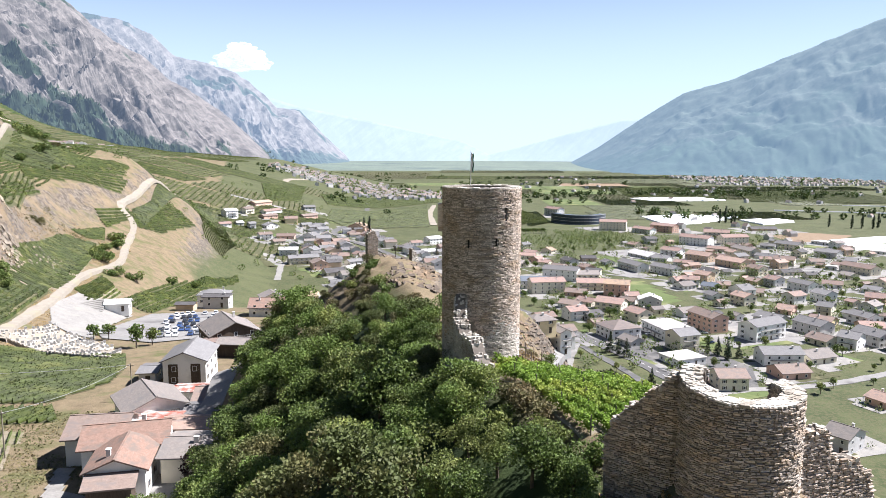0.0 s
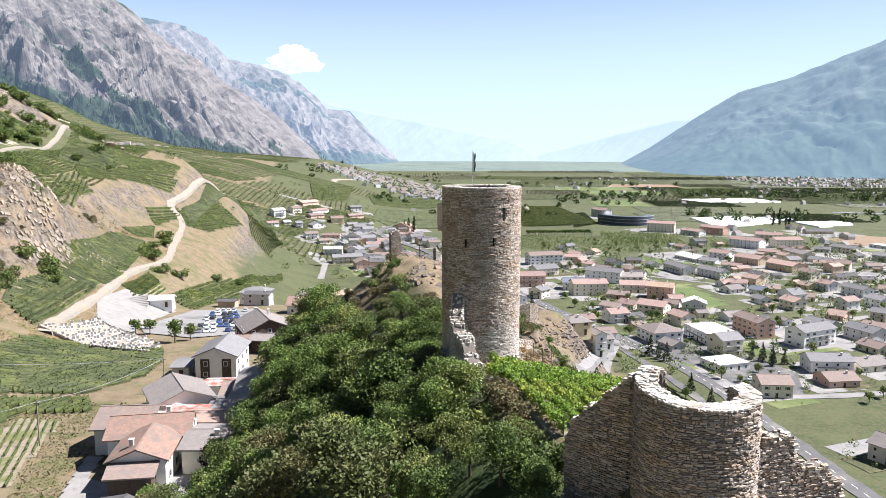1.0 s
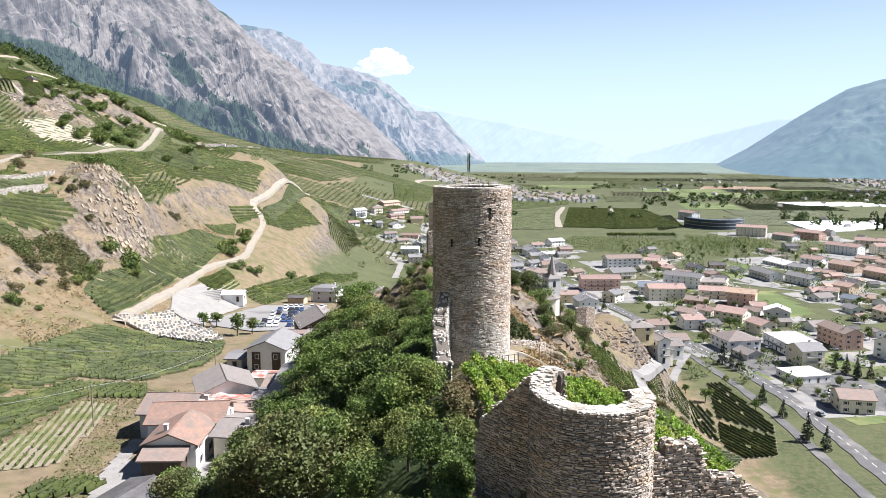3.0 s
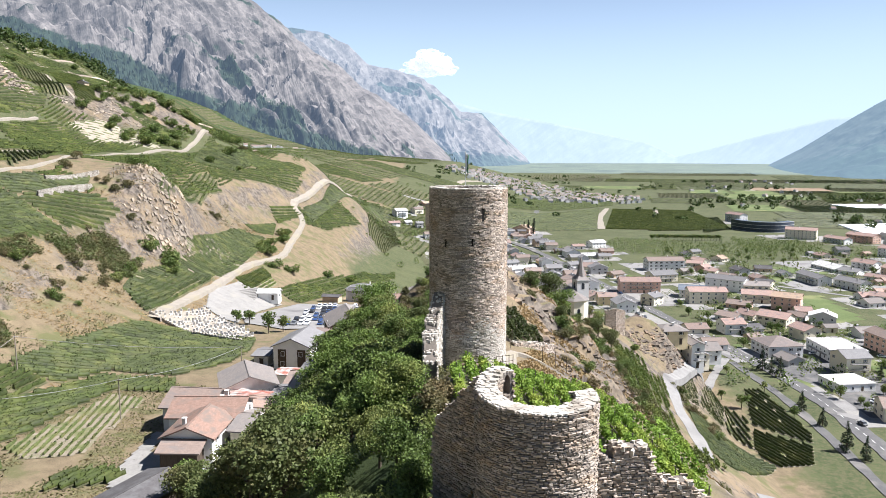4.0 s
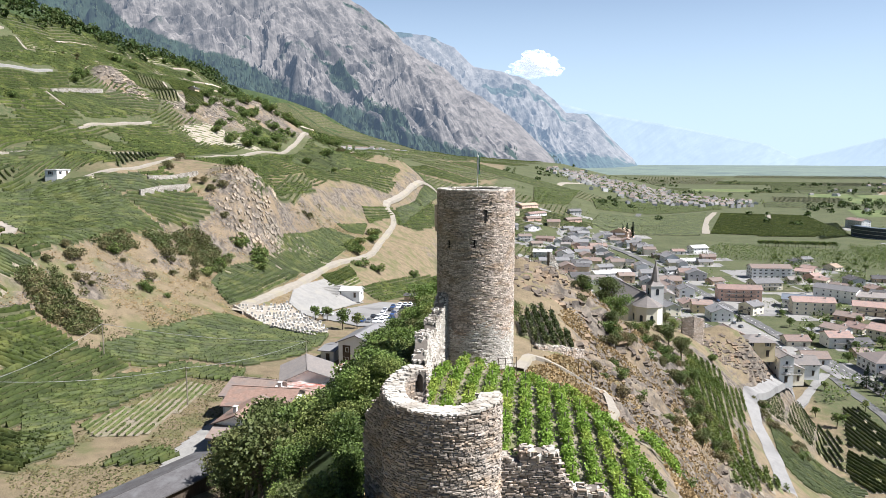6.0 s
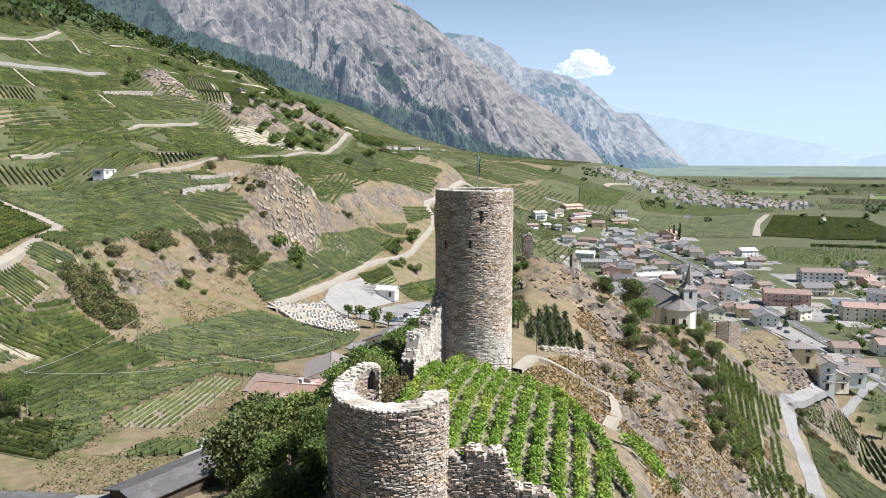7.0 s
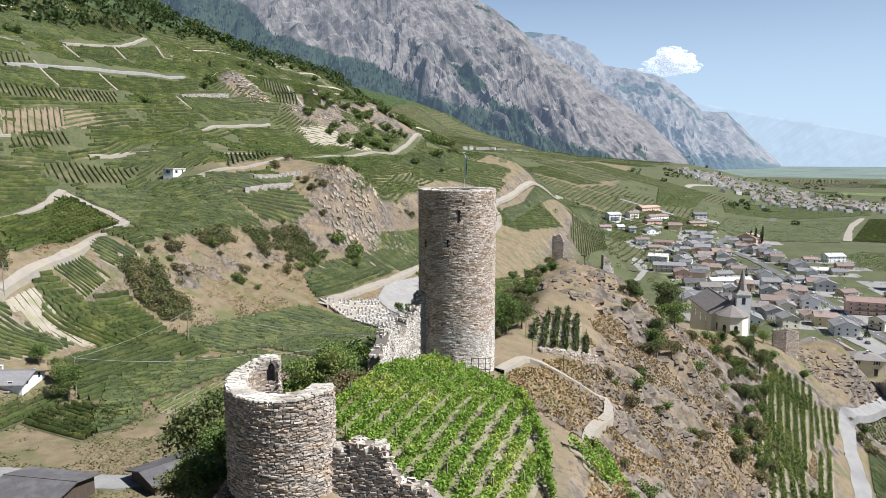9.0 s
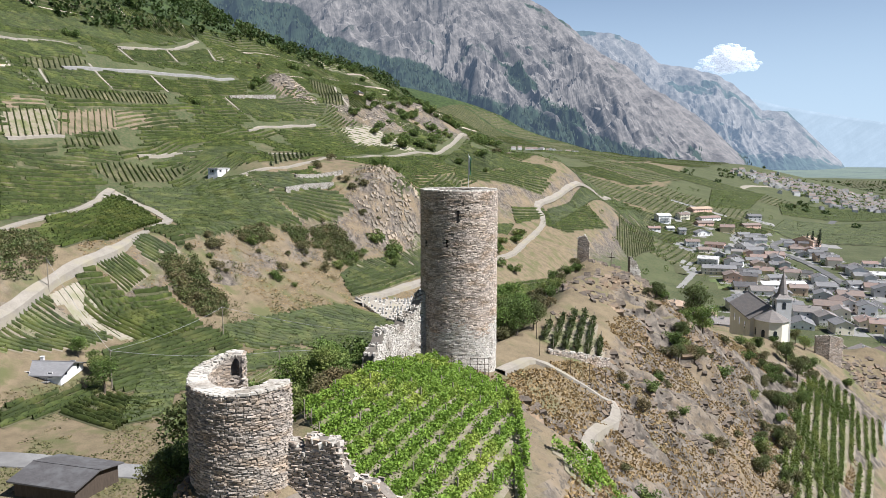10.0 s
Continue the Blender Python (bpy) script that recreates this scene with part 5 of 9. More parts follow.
# ---- roads and tracks: centre lines ----
ROADS = {
    "track_to_quarry": (TRACK, 3.6, [(-126, 200), (-134, 219), (-147, 265), (-157, 298), (-163, 326), (-169, 374), (-185, 420), (-204, 477), (-216, 500)]),
    "track_on_spur": (TRACK, 4.6, [(-216, 500), (-227, 512), (-236, 571), (-262, 700), (-294, 797)]),
    "hill_track": (TRACK, 3.0, [(-262, 351), (-277, 417), (-279, 436), (-290, 472), (-330, 560), (-360, 629)]),
    "slope_road": (TRACK, 3.2, [(-150, 78), (-171, 100), (-184, 119), (-215, 155), (-217, 160), (-199, 160), (-179, 159)]),
    "slope_road_lower": (TRACK, 3.0, [(-179, 159), (-164, 143.5), (-148.5, 124), (-140, 107), (-132, 93), (-125, 82), (-117, 66)]),
    "upper_road": (CONCRETE, 2.6, [(-316, 190), (-321, 206), (-330, 231), (-344, 266), (-354, 294), (-368, 331)]),
    "valley_lane": (PALE_ASPHALT, 5.0, [(-90, 52), (-75, 60.5), (-66, 66), (-53, 73), (-47, 84), (-44, 95)]),
    "hamlet_lane": (PALE_ASPHALT, 5.0, [(-44, 95), (-44, 110), (-45, 124), (-46, 150), (-50, 170), (-52, 190), (-58, 215), (-70, 245), (-82, 290)]),
    "main_road": (ASPHALT, 7.5, [(128, 150), (117, 226), (111, 272), (102, 324), (86, 372), (58, 440), (30, 510), (-6, 602), (-66, 745), (-118, 840), (-128, 900), (-110, 1010), (-120, 1200), (-150, 1500)]),
    "service_road": (ASPHALT, 4.0, [(112, 170), (103, 226), (97, 272), (89, 318), (76, 366)]),
    "village_road": (PALE_ASPHALT, 3.8, [(74, 372), (66, 345), (56, 305), (47, 272), (39, 247), (40, 230), (43.5, 210), (48, 175), (53, 140)]),
    "cross_road": (PALE_ASPHALT, 5.0, [(106, 300), (126, 296), (170, 303), (215, 322), (280, 350)]),
    "estate_road": (PALE_ASPHALT, 4.5, [(88, 612), (140, 590), (185, 560), (250, 520), (330, 470)]),
    "field_track_a": (TRACK, 9.0, [(-6, 990), (-14, 1180), (-8, 1370)]),
    "field_track_b": (TRACK, 7.0, [(74, 1000), (78, 1180), (80, 1360)]),
    "curved_lane": (CONCRETE, 5.0, [(-128, 560), (-135, 600), (-140, 640), (-128, 680), (-100, 700)]),
    "far_road": (TRACK, 10, [(-240, 1180), (-300, 1420), (-290, 1600), (-330, 1800)]),
    "river_road": (TRACK, 22, [(330, 2050), (420, 2200), (640, 2330), (800, 2350)]),
    "bank_lane": (TRACK, 2.6, [(-247, 187), (-251, 206), (-247, 226), (-246, 244), (-252, 284)]),
    "top_track": (TRACK, 2.6, [(-326, 140), (-336, 171), (-343, 192), (-347, 207), (-345, 215)]),
    "knob_track": (TRACK, 2.6, [(-364, 247), (-390, 293), (-412, 322), (-435, 350)]),
    "hut_track": (TRACK, 2.2, [(-212, 206), (-210, 236), (-228, 275), (-251, 314), (-260, 352)]),
    "ledge_lane": (TRACK, 2.0, [(-294, 284), (-305, 307), (-312, 332), (-321, 363)]),
    "low_lane": (TRACK, 1.5, [(-246, 134), (-249, 145), (-251, 158)]),
    "plot_lane_a": (TRACK, 1.1, [(-326, 209), (-315, 209), (-305, 210)]),
    "plot_lane_b": (TRACK, 1.1, [(-333, 248), (-325, 248), (-316, 248)]),
    "plot_lane_c": (TRACK, 1, [(-363, 246), (-355, 246), (-347, 246)]),
    "plot_lane_d": (TRACK, 1, [(-391, 295), (-379, 292), (-370, 290)]),
    "plot_lane_e": (TRACK, 1, [(-423, 350), (-412, 346), (-400, 341)]),
    "plot_lane_f": (TRACK, 1, [(-309, 176), (-301, 174), (-292, 172)]),
    "plot_lane_g": (TRACK, 1, [(-333, 298), (-322, 296), (-313, 297)]),
    "plot_lane_h": (TRACK, 1.7, [(-424, 484), (-380, 446), (-349, 418), (-333, 409)]),
    "plot_lane_i": (TRACK, 0.85, [(-224, 202), (-216, 200), (-206, 196)]),
    "plot_lane_j": (TRACK, 1, [(-211, 217), (-201, 214), (-192, 212), (-183, 213), (-174, 216)]),
    "estate_lane": (CONCRETE, 4.0, [(180, 690), (230, 650), (300, 610), (400, 560)]),
}


def along(line, step):
    """Points on a smooth line through the given ones."""
    pts = [Vector(p) for p in line]
    pts = [pts[0] * 2 - pts[1]] + pts + [pts[-1] * 2 - pts[-2]]
    out = []
    for a, b, c, d in zip(pts, pts[1:], pts[2:], pts[3:]):
        n = max(2, int((c - b).length / step))
        for k in range(n):
            t = k / n
            out.append(0.5 * ((2 * b) + (c - a) * t + (2 * a - 5 * b + 4 * c - d) * t * t + (3 * b - a - 3 * c + d) * t ** 3))
    return out + [pts[-2]]


ROAD_POINTS = []


def road(name, material, width, line):
    pts = along(line, 4 if line[0][1] < 700 else 20)
    ROAD_POINTS.extend((p.x, p.y, width) for p in pts)
    verts, faces = [], []
    for k, p in enumerate(pts):
        d = (pts[min(k + 1, len(pts) - 1)] - pts[max(k - 1, 0)]).normalized()
        w = width * (0.5 + 0.05 * math.sin(k * 1.7) + 0.04 * math.sin(k * 0.63))
        lift = (0.34 if p.x > 0 and width < 2 else 0.24) if p.y < 600 else 0.6
        z = max(gz(p.x - d.y * o, p.y + d.x * o) for o in (-w * 0.9, 0, w * 0.9)) if width < 6 else None
        for o, deep in ((-w - 0.3, 2.2), (-w, 0), (0, 0), (w, 0), (w + 0.3, 2.2)):
            x, y = p.x - d.y * o, p.y + d.x * o
            verts.append((x, y, (gz(x, y) if z is None else 0.35 * gz(x, y) + 0.65 * z) + lift - deep))
        if k:
            i = 5 * k
            faces += [(i - 5 + q, i - 4 + q, i + 1 + q, i + q) for q in range(4)]
    return tagged(part_of_mesh(name, mesh_of(name, verts, faces), material), name.replace("_", " "), "road", kind="structure")


for road_name, (road_stuff, road_width, road_line) in ROADS.items():
    road(road_name, road_stuff, road_width, road_line)


def strip_marks(name, line, offset, width, dash=0.0):
    """A painted line along the main road."""
    verts, faces = [], []
    pts = along(line, 3)
    for k in range(len(pts) - 1):
        if dash and k % 2:
            continue
        a, b = pts[k], pts[k + 1]
        d = (b - a).normalized()
        i = len(verts)
        for p in (a, b):
            for o in (offset - width, offset + width):
                x, y = p.x - d.y * o, p.y + d.x * o
                verts.append((x, y, gz(x, y) + 0.26))
        faces.append((i, i + 1, i + 3, i + 2))
    return tagged(part_of_mesh(name, mesh_of(name, verts, faces), FRAME), "white painted road line", "road", kind="structure")


strip_marks("road_line_1", ROADS["main_road"][2][:8], 0, 0.09, 1)


# ---- the upper hillside: bands of vines, with stone terraces between ----
DONE = []


def hill_patchwork():
    rnd = random.Random(77)
    wall_v, wall_f, lane_v, lane_f = [], [], [], []

    def to_xy(s, w):
        return -0.966 * s - 0.26 * w, -0.26 * s + 0.966 * w

    s = 118.0
    while s < 350:
        depth = rnd.uniform(14, 24)
        w = 20.0
        while w < 760:
            length = rnd.uniform(28, 62)
            corners = [to_xy(s + rnd.uniform(0, 2), w), to_xy(s + rnd.uniform(0, 2), w + length - 1.5), to_xy(s + depth - 1.8, w + length - 1.5), to_xy(s + depth - 1.8, w)]
            cx, cy = to_xy(s + depth / 2, w + length / 2)
            bare = any(math.hypot(cx - kx, cy - ky) < kr * 0.8 for kx, ky, kr, _ in KNOBS[:4]) or (math.hypot(cx + 185, cy - 295) < 48) or cy < 30
            taken = any(inside(x, y, poly) for x, y in corners + [(cx, cy)] for _, _, _, poly in PLOTS if abs(poly[0][0] - cx) < 160 and abs(poly[0][1] - cy) < 160)
            crossed = any(math.hypot(x - cx, y - cy) < 9 + wd for x, y, wd in ROAD_POINTS if abs(x - cx) < 20 and abs(y - cy) < 20)
            steep = s > 285 and rnd.random() < 0.12
            if not (bare or taken or crossed or steep):
                kind = rnd.choices(["lush", "dark", "thin", "posts", "young"], [52, 24, 12, 8, 4])[0]
                vineyard(kind, rnd.choice([2.2, 2.4, 2.6]), 105 + rnd.choice([0, 0, 0, 0, 88]) + rnd.uniform(-5, 5), corners, step=2.0)
                DONE.append(corners)
                if rnd.random() < 0.6:
                    a, b = corners[1], corners[2]
                    for k in range(7):
                        x, y = a[0] + (b[0] - a[0]) * k / 6, a[1] + (b[1] - a[1]) * k / 6
                        i = len(lane_v)
                        lane_v.extend([(x + 0.1, y - 0.4, gz(x + 0.1, y - 0.4) + 0.28), (x - 0.1, y + 0.7, gz(x - 0.1, y + 0.7) + 0.28)])
                        if k:
                            lane_f.append((i - 2, i, i + 1, i - 1))
                if rnd.random() < 0.4:
                    a, b = corners[0], corners[1]
                    n = 8
                    h = rnd.uniform(0.5, 1.3)
                    for k in range(n + 1):
                        x, y = a[0] + (b[0] - a[0]) * k / n + 0.9, a[1] + (b[1] - a[1]) * k / n
                        z = gz(x, y)
                        i = len(wall_v)
                        wall_v.extend([(x + 0.8, y, z - 1.2), (x + 0.45, y, z + h * rnd.uniform(0.7, 1.1)), (x - 0.6, y, z + h * 0.8)])
                        if k:
                            wall_f.extend([(i - 3, i, i + 1, i - 2), (i - 2, i + 1, i + 2, i - 1)])
            w += length
        s += depth + 1.5
    tagged(part_of_mesh("terrace_walls", mesh_of("terrace_walls", wall_v, wall_f), STONE), "dry stone terrace walls between the vine plots", "wall", kind="stuff")
    tagged(part_of_mesh("plot_paths", mesh_of("plot_paths", lane_v, lane_f), TRACK), "narrow stony paths between the vine plots", "path", kind="stuff")


hill_patchwork()


def hill_filler():
    """Small leftover plots between the larger ones, joined."""
    rnd = random.Random(79)
    rows = []
    everything = [(p, sum(q[0] for q in p) / len(p), sum(q[1] for q in p) / len(p)) for p in [k[3] for k in PLOTS] + DONE]
    s = 117.0
    while s < 345:
        w = 20.0
        while w < 640:
            x, y = -0.966 * s - 0.26 * w, -0.26 * s + 0.966 * w
            free = not any(inside(x, y, p) for p, cx, cy in everything if abs(cx - x) < 90 and abs(cy - y) < 90)
            free = free and not any(math.hypot(px - x, py - y) < 4.5 + wd / 2 for px, py, wd in ROAD_POINTS if abs(px - x) < 9)
            free = free and not any(math.hypot(x - kx, y - ky) < kr * 0.75 for kx, ky, kr, _ in KNOBS[:4]) and math.hypot(x + 185, y - 295) > 46 and y > 30
            if free and float(fbm(x, y, 30, 83, 2)) > -0.75:
                rows.append((w - 0.2, w + 5.8, s))
            w += 6.0
        s += 2.3
    tagged(part_of_mesh("hillside_vines", row_leaves(rows, -0.26, 0.966, 1.3, 0.5, 0.01, VINE_FAR, 1.25, 0.05), None), "green vine rows between the larger plots", "vineyard", "vineyards and fields", "stuff")


hill_filler()


def far_patchwork():
    """Larger plots on the fan towards the far village and on the valley floor."""
    rnd = random.Random(78)
    y = 650.0
    while y < 3050:
        tall = rnd.uniform(70, 130) * (1 + (y - 650) / 1500)
        x = -760.0 if y < 1100 else -1150.0
        while x < (-190 if y < 1040 else 420 + (y - 1040) * 0.9):
            wide = rnd.uniform(60, 150) * (1 + (y - 650) / 2500) * (1.4 if x < -420 else 1) * (2.2 if y > 2200 else 1)
            town = (1420 < y + tall / 2 < 2050 and -400 < x + wide / 2 < 130) or (y < 1300 and 130 < x + wide / 2 < 300) or (x > 820 and y > 2080)
            steep = math.hypot(x, y) > 2250 and x < -420
            if rnd.random() < 0.86 and not town and not steep and not any(inside(x + wide / 2, y + tall / 2, p[3]) for p in VINES_PLAIN):
                vineyard(rnd.choices(["field", "meadow", "ploughed"], [78, 19, 3] if x > -190 else [1, 0, 0])[0], 7.0 + (y > 1400) * 4, rnd.choice([12, 100, 95, 20]), [(x, y), (x + wide - 9, y + 4), (x + wide - 7, y + tall - 8), (x + 3, y + tall - 9)], step=3.0)
            x += wide
        y += tall


far_patchwork()

# ---- houses of the valley: x, y, turn, length, depth, storeys, roof, ridge along l(ength) or d(epth) ----
HOUSES_RIVERSIDE = [
    (156.5, 404.9, 287, 22.1, 11, 3, 'brown', 'l'),
    (127.0, 361.4, 20, 12.1, 12, 3, 'grey', 'l'),
    (128.6, 390.0, 283, 25.4, 18, 2, 'flat', 'l'),
    (100.4, 387.7, 290, 16.8, 18, 2, 'hip', 'l'),
    (179.1, 384.7, 29, 24.6, 12, 3, 'grey', 'l'),
    (119.5, 338.4, 22, 17.1, 14, 1, 'flat', 'l'),
    (165.6, 336.6, 0, 19.0, 12, 2, 'grey', 'l'),
    (185.1, 340.9, 18, 15.6, 13, 1, 'greybrown', 'l'),
    (160.8, 316.4, 10, 14.2, 12, 1, 'brown', 'l'),
    (213.7, 396.0, 293, 17.9, 12, 2, 'grey', 'l'),
    (218.0, 365.7, 309, 9.7, 12, 2, 'grey', 'l'),
    (233.5, 372.4, 294, 16.0, 13, 2, 'grey', 'l'),
    (248.7, 400.1, 349, 12.6, 12, 1, 'red', 'l'),
    (242.4, 476.8, 296, 10.1, 12, 2, 'redbrown', 'd'),
    (270.9, 520.9, 292, 18.6, 10, 2, 'grey', 'l'),
]
HOUSES_STATION = [
    (300.0, 533.4, 330, 13.2, 10, 1, 'redbrown', 'l'),
    (294.3, 469.4, 323, 11.7, 12, 2, 'red', 'l'),
    (222.2, 445.4, 318, 9.4, 12, 1, 'orange', 'l'),
    (229.0, 414.7, 311, 12.7, 12, 1, 'redbrown', 'l'),
    (245.4, 441.5, 315, 8.8, 10, 2, 'grey', 'l'),
    (253.3, 414.6, 289, 14.7, 10, 2, 'grey', 'l'),
    (201.5, 421.4, 300, 16.4, 12, 1, 'grey', 'l'),
    (187.8, 550.3, 283, 12.4, 9, 1, 'red', 'd'),
    (193.8, 538.7, 338, 11.8, 10, 2, 'red', 'l'),
    (203.8, 525.7, 321, 10.4, 10, 1, 'bluegrey', 'l'),
    (215.6, 530.7, 345, 8.8, 9, 1, 'redbrown', 'l'),
    (216.1, 498.7, 290, 14.8, 11, 2, 'grey', 'd'),
    (228.4, 502.5, 336, 9.9, 10, 1, 'brown', 'l'),
    (169.7, 614.5, 288, 31.2, 11, 2, 'grey', 'l'),
    (192.4, 595.2, 299, 25.4, 11, 2, 'grey', 'l'),
]
HOUSES_ORCHARD = [
    (201.6, 689.4, 289, 34.0, 16, 1, 'white', 'l'),
    (211.3, 667.5, 318, 15.7, 12, 1, 'grey', 'l'),
    (232.8, 702.0, 310, 20.1, 12, 2, 'red', 'l'),
    (222.9, 639.8, 322, 15.4, 9, 1, 'red', 'l'),
    (249.1, 669.1, 304, 25.2, 14, 2, 'orange', 'l'),
    (264.5, 632.0, 297, 28.1, 14, 2, 'orange', 'l'),
    (315.8, 642.1, 326, 17.3, 12, 2, 'redbrown', 'l'),
    (294.2, 589.2, 17, 19.1, 9, 1, 'dark', 'l'),
    (305.4, 575.5, 1, 10.2, 8, 1, 'dark', 'l'),
    (359.3, 598.8, 290, 30.1, 12, 2, 'redbrown', 'l'),
    (286.3, 785.5, 312, 34.0, 14, 3, 'red', 'l'),
    (291.0, 913.7, 309, 33.3, 14, 3, 'red', 'l'),
    (260.8, 899.2, 302, 29.6, 12, 2, 'red', 'l'),
    (329.5, 838.9, 338, 28.0, 14, 3, 'red', 'l'),
    (328.9, 790.5, 10, 30.8, 14, 3, 'red', 'l'),
]
HOUSES_SCHOOL = [
    (187.4, 1152.1, 299, 34.0, 14, 4, 'red', 'l'),
    (230.2, 934.7, 340, 34.0, 14, 4, 'red', 'l'),
    (78.9, 513.2, 10, 24.8, 12, 3, 'red', 'l'),
    (99.2, 566.5, 334, 28.0, 12, 3, 'grey', 'l'),
    (118.0, 561.0, 1, 17.9, 12, 2, 'greybrown', 'l'),
    (114.0, 525.1, 354, 20.6, 12, 2, 'red', 'l'),
    (128.4, 504.0, 340, 17.3, 12, 3, 'tan', 'l'),
    (134.4, 488.7, 1, 9.4, 10, 1, 'red', 'l'),
    (112.2, 453.9, 326, 17.4, 13, 2, 'red', 'l'),
    (128.0, 471.9, 327, 9.7, 9, 1, 'brown', 'l'),
    (139.7, 462.3, 347, 14.2, 11, 2, 'white', 'd'),
    (87.6, 461.5, 321, 13.3, 10, 1, 'brown', 'l'),
    (98.8, 500.7, 335, 14.2, 10, 1, 'brown', 'l'),
    (100.0, 469.8, 314, 12.2, 10, 1, 'red', 'l'),
    (92.8, 701.8, 310, 15.1, 10, 1, 'red', 'l'),
]
HOUSES_CHURCHSIDE = [
    (112.0, 720.0, 319, 12.3, 9, 1, 'tan', 'd'),
    (91.7, 654.6, 312, 13.6, 9, 1, 'red', 'd'),
    (97.3, 640.3, 322, 10.5, 9, 1, 'red', 'l'),
    (106.0, 615.9, 332, 12.7, 9, 1, 'brown', 'l'),
    (108.9, 589.2, 332, 17.0, 10, 1, 'brown', 'l'),
    (141.2, 665.5, 0, 13.2, 10, 1, 'dark', 'l'),
    (126.8, 574.7, 334, 11.6, 10, 2, 'dark', 'l'),
    (308.3, 708.1, 279, 34.0, 12, 2, 'greybrown', 'l'),
    (316.6, 679.8, 311, 19.1, 10, 1, 'grey', 'l'),
    (306.9, 661.2, 340, 9.6, 9, 1, 'red', 'l'),
    (354.0, 757.5, 321, 14.2, 10, 1, 'grey', 'l'),
    (372.5, 750.4, 302, 25.7, 12, 2, 'grey', 'l'),
    (381.7, 689.7, 303, 22.2, 12, 2, 'grey', 'l'),
    (346.6, 647.2, 0, 13.0, 10, 1, 'brown', 'l'),
    (345.4, 617.0, 319, 8.9, 8, 1, 'flat', 'l'),
]
HOUSES_CROSSROADS = [
    (379.1, 652.2, 322, 16.0, 12, 1, 'grey', 'l'),
    (290.0, 732.9, 322, 19.9, 10, 1, 'red', 'l'),
    (434.1, 785.9, 294, 31.6, 16, 1, 'flat', 'l'),
    (425.3, 930.4, 1, 33.5, 12, 1, 'dark', 'l'),
    (448.0, 717.1, 325, 13.7, 12, 1, 'white', 'l'),
    (140.5, 235.3, 305, 8.5, 12, 2, 'greybrown', 'l'),
    (181.0, 278.0, 293, 9.1, 10, 1, 'orange', 'l'),
    (126.9, 300.6, 0, 12.6, 12, 2, 'brown', 'l'),
    (-21.4, 648.6, 44, 11.5, 10, 1, 'grey', 'l'),
    (-6.0, 793.5, 38, 17.4, 12, 2, 'white', 'l'),
    (2.4, 618.7, 18, 15.1, 10, 2, 'grey', 'd'),
    (-10.4, 709.2, 21, 13.4, 10, 1, 'white', 'l'),
    (4.9, 708.8, 22, 12.4, 10, 1, 'grey', 'l'),
    (6.0, 748.3, 22, 13.1, 10, 1, 'brown', 'l'),
    (17.3, 605.5, 44, 11.7, 9, 1, 'brown', 'l'),
]
HOUSES_MEADOW_ROW = [
    (-24.6, 778.6, 23, 12.1, 9, 1, 'red', 'l'),
    (-108.6, 785.1, 23, 17.4, 14, 1, 'redbrown', 'l'),
    (-116.0, 734.4, 27, 14.9, 10, 1, 'grey', 'l'),
    (-77.1, 689.3, 31, 10.8, 9, 1, 'red', 'd'),
    (-77.1, 643.8, 43, 14.4, 9, 1, 'grey', 'l'),
    (-65.4, 611.8, 40, 34.0, 9, 1, 'white', 'l'),
    (-101.3, 910.7, 334, 25.3, 14, 2, 'tan', 'd'),
    (-66.8, 791.2, 27, 13.7, 12, 2, 'dark', 'l'),
    (-151.4, 863.3, 32, 13.6, 12, 2, 'grey', 'l'),
    (-145.3, 814.7, 325, 19.2, 10, 1, 'grey', 'd'),
    (-171.9, 802.9, 2, 19.8, 10, 1, 'redbrown', 'l'),
    (-172.8, 950.4, 48, 23.3, 10, 1, 'brown', 'l'),
    (58.1, 654.3, 19, 32.1, 13, 3, 'brown', 'l'),
    (53.3, 595.1, 31, 21.7, 13, 2, 'grey', 'l'),
    (34.9, 542.0, 12, 28.8, 12, 3, 'red', 'l'),
]
HOUSES_OLD_LANE = [
    (42.8, 499.9, 324, 10.7, 11, 2, 'grey', 'd'),
    (87.0, 682.9, 347, 13.6, 10, 1, 'red', 'l'),
    (72.4, 531.9, 356, 19.3, 13, 2, 'bluegrey', 'l'),
    (-147.1, 696.8, 9, 17.9, 11, 2, 'white', 'l'),
    (-124.4, 698.3, 336, 13.3, 11, 2, 'grey', 'd'),
    (-123.7, 647.4, 23, 27.1, 11, 2, 'grey', 'l'),
    (-152.0, 750.0, 14, 10.4, 9, 1, 'grey', 'd'),
    (-173.1, 767.6, 34, 12.5, 10, 1, 'brown', 'l'),
    (-192.2, 787.6, 32, 14.2, 10, 2, 'brown', 'l'),
    (-201.2, 850.2, 47, 15.4, 10, 1, 'grey', 'd'),
    (-217.9, 830.6, 37, 7.8, 9, 2, 'grey', 'l'),
    (-251.3, 859.6, 48, 15.9, 12, 3, 'white', 'l'),
    (-240.4, 898.7, 60, 14.6, 10, 2, 'brown', 'l'),
    (-213.4, 897.3, 50, 21.2, 10, 1, 'brown', 'l'),
    (-164.3, 885.4, 33, 13.2, 9, 1, 'grey', 'l'),
]
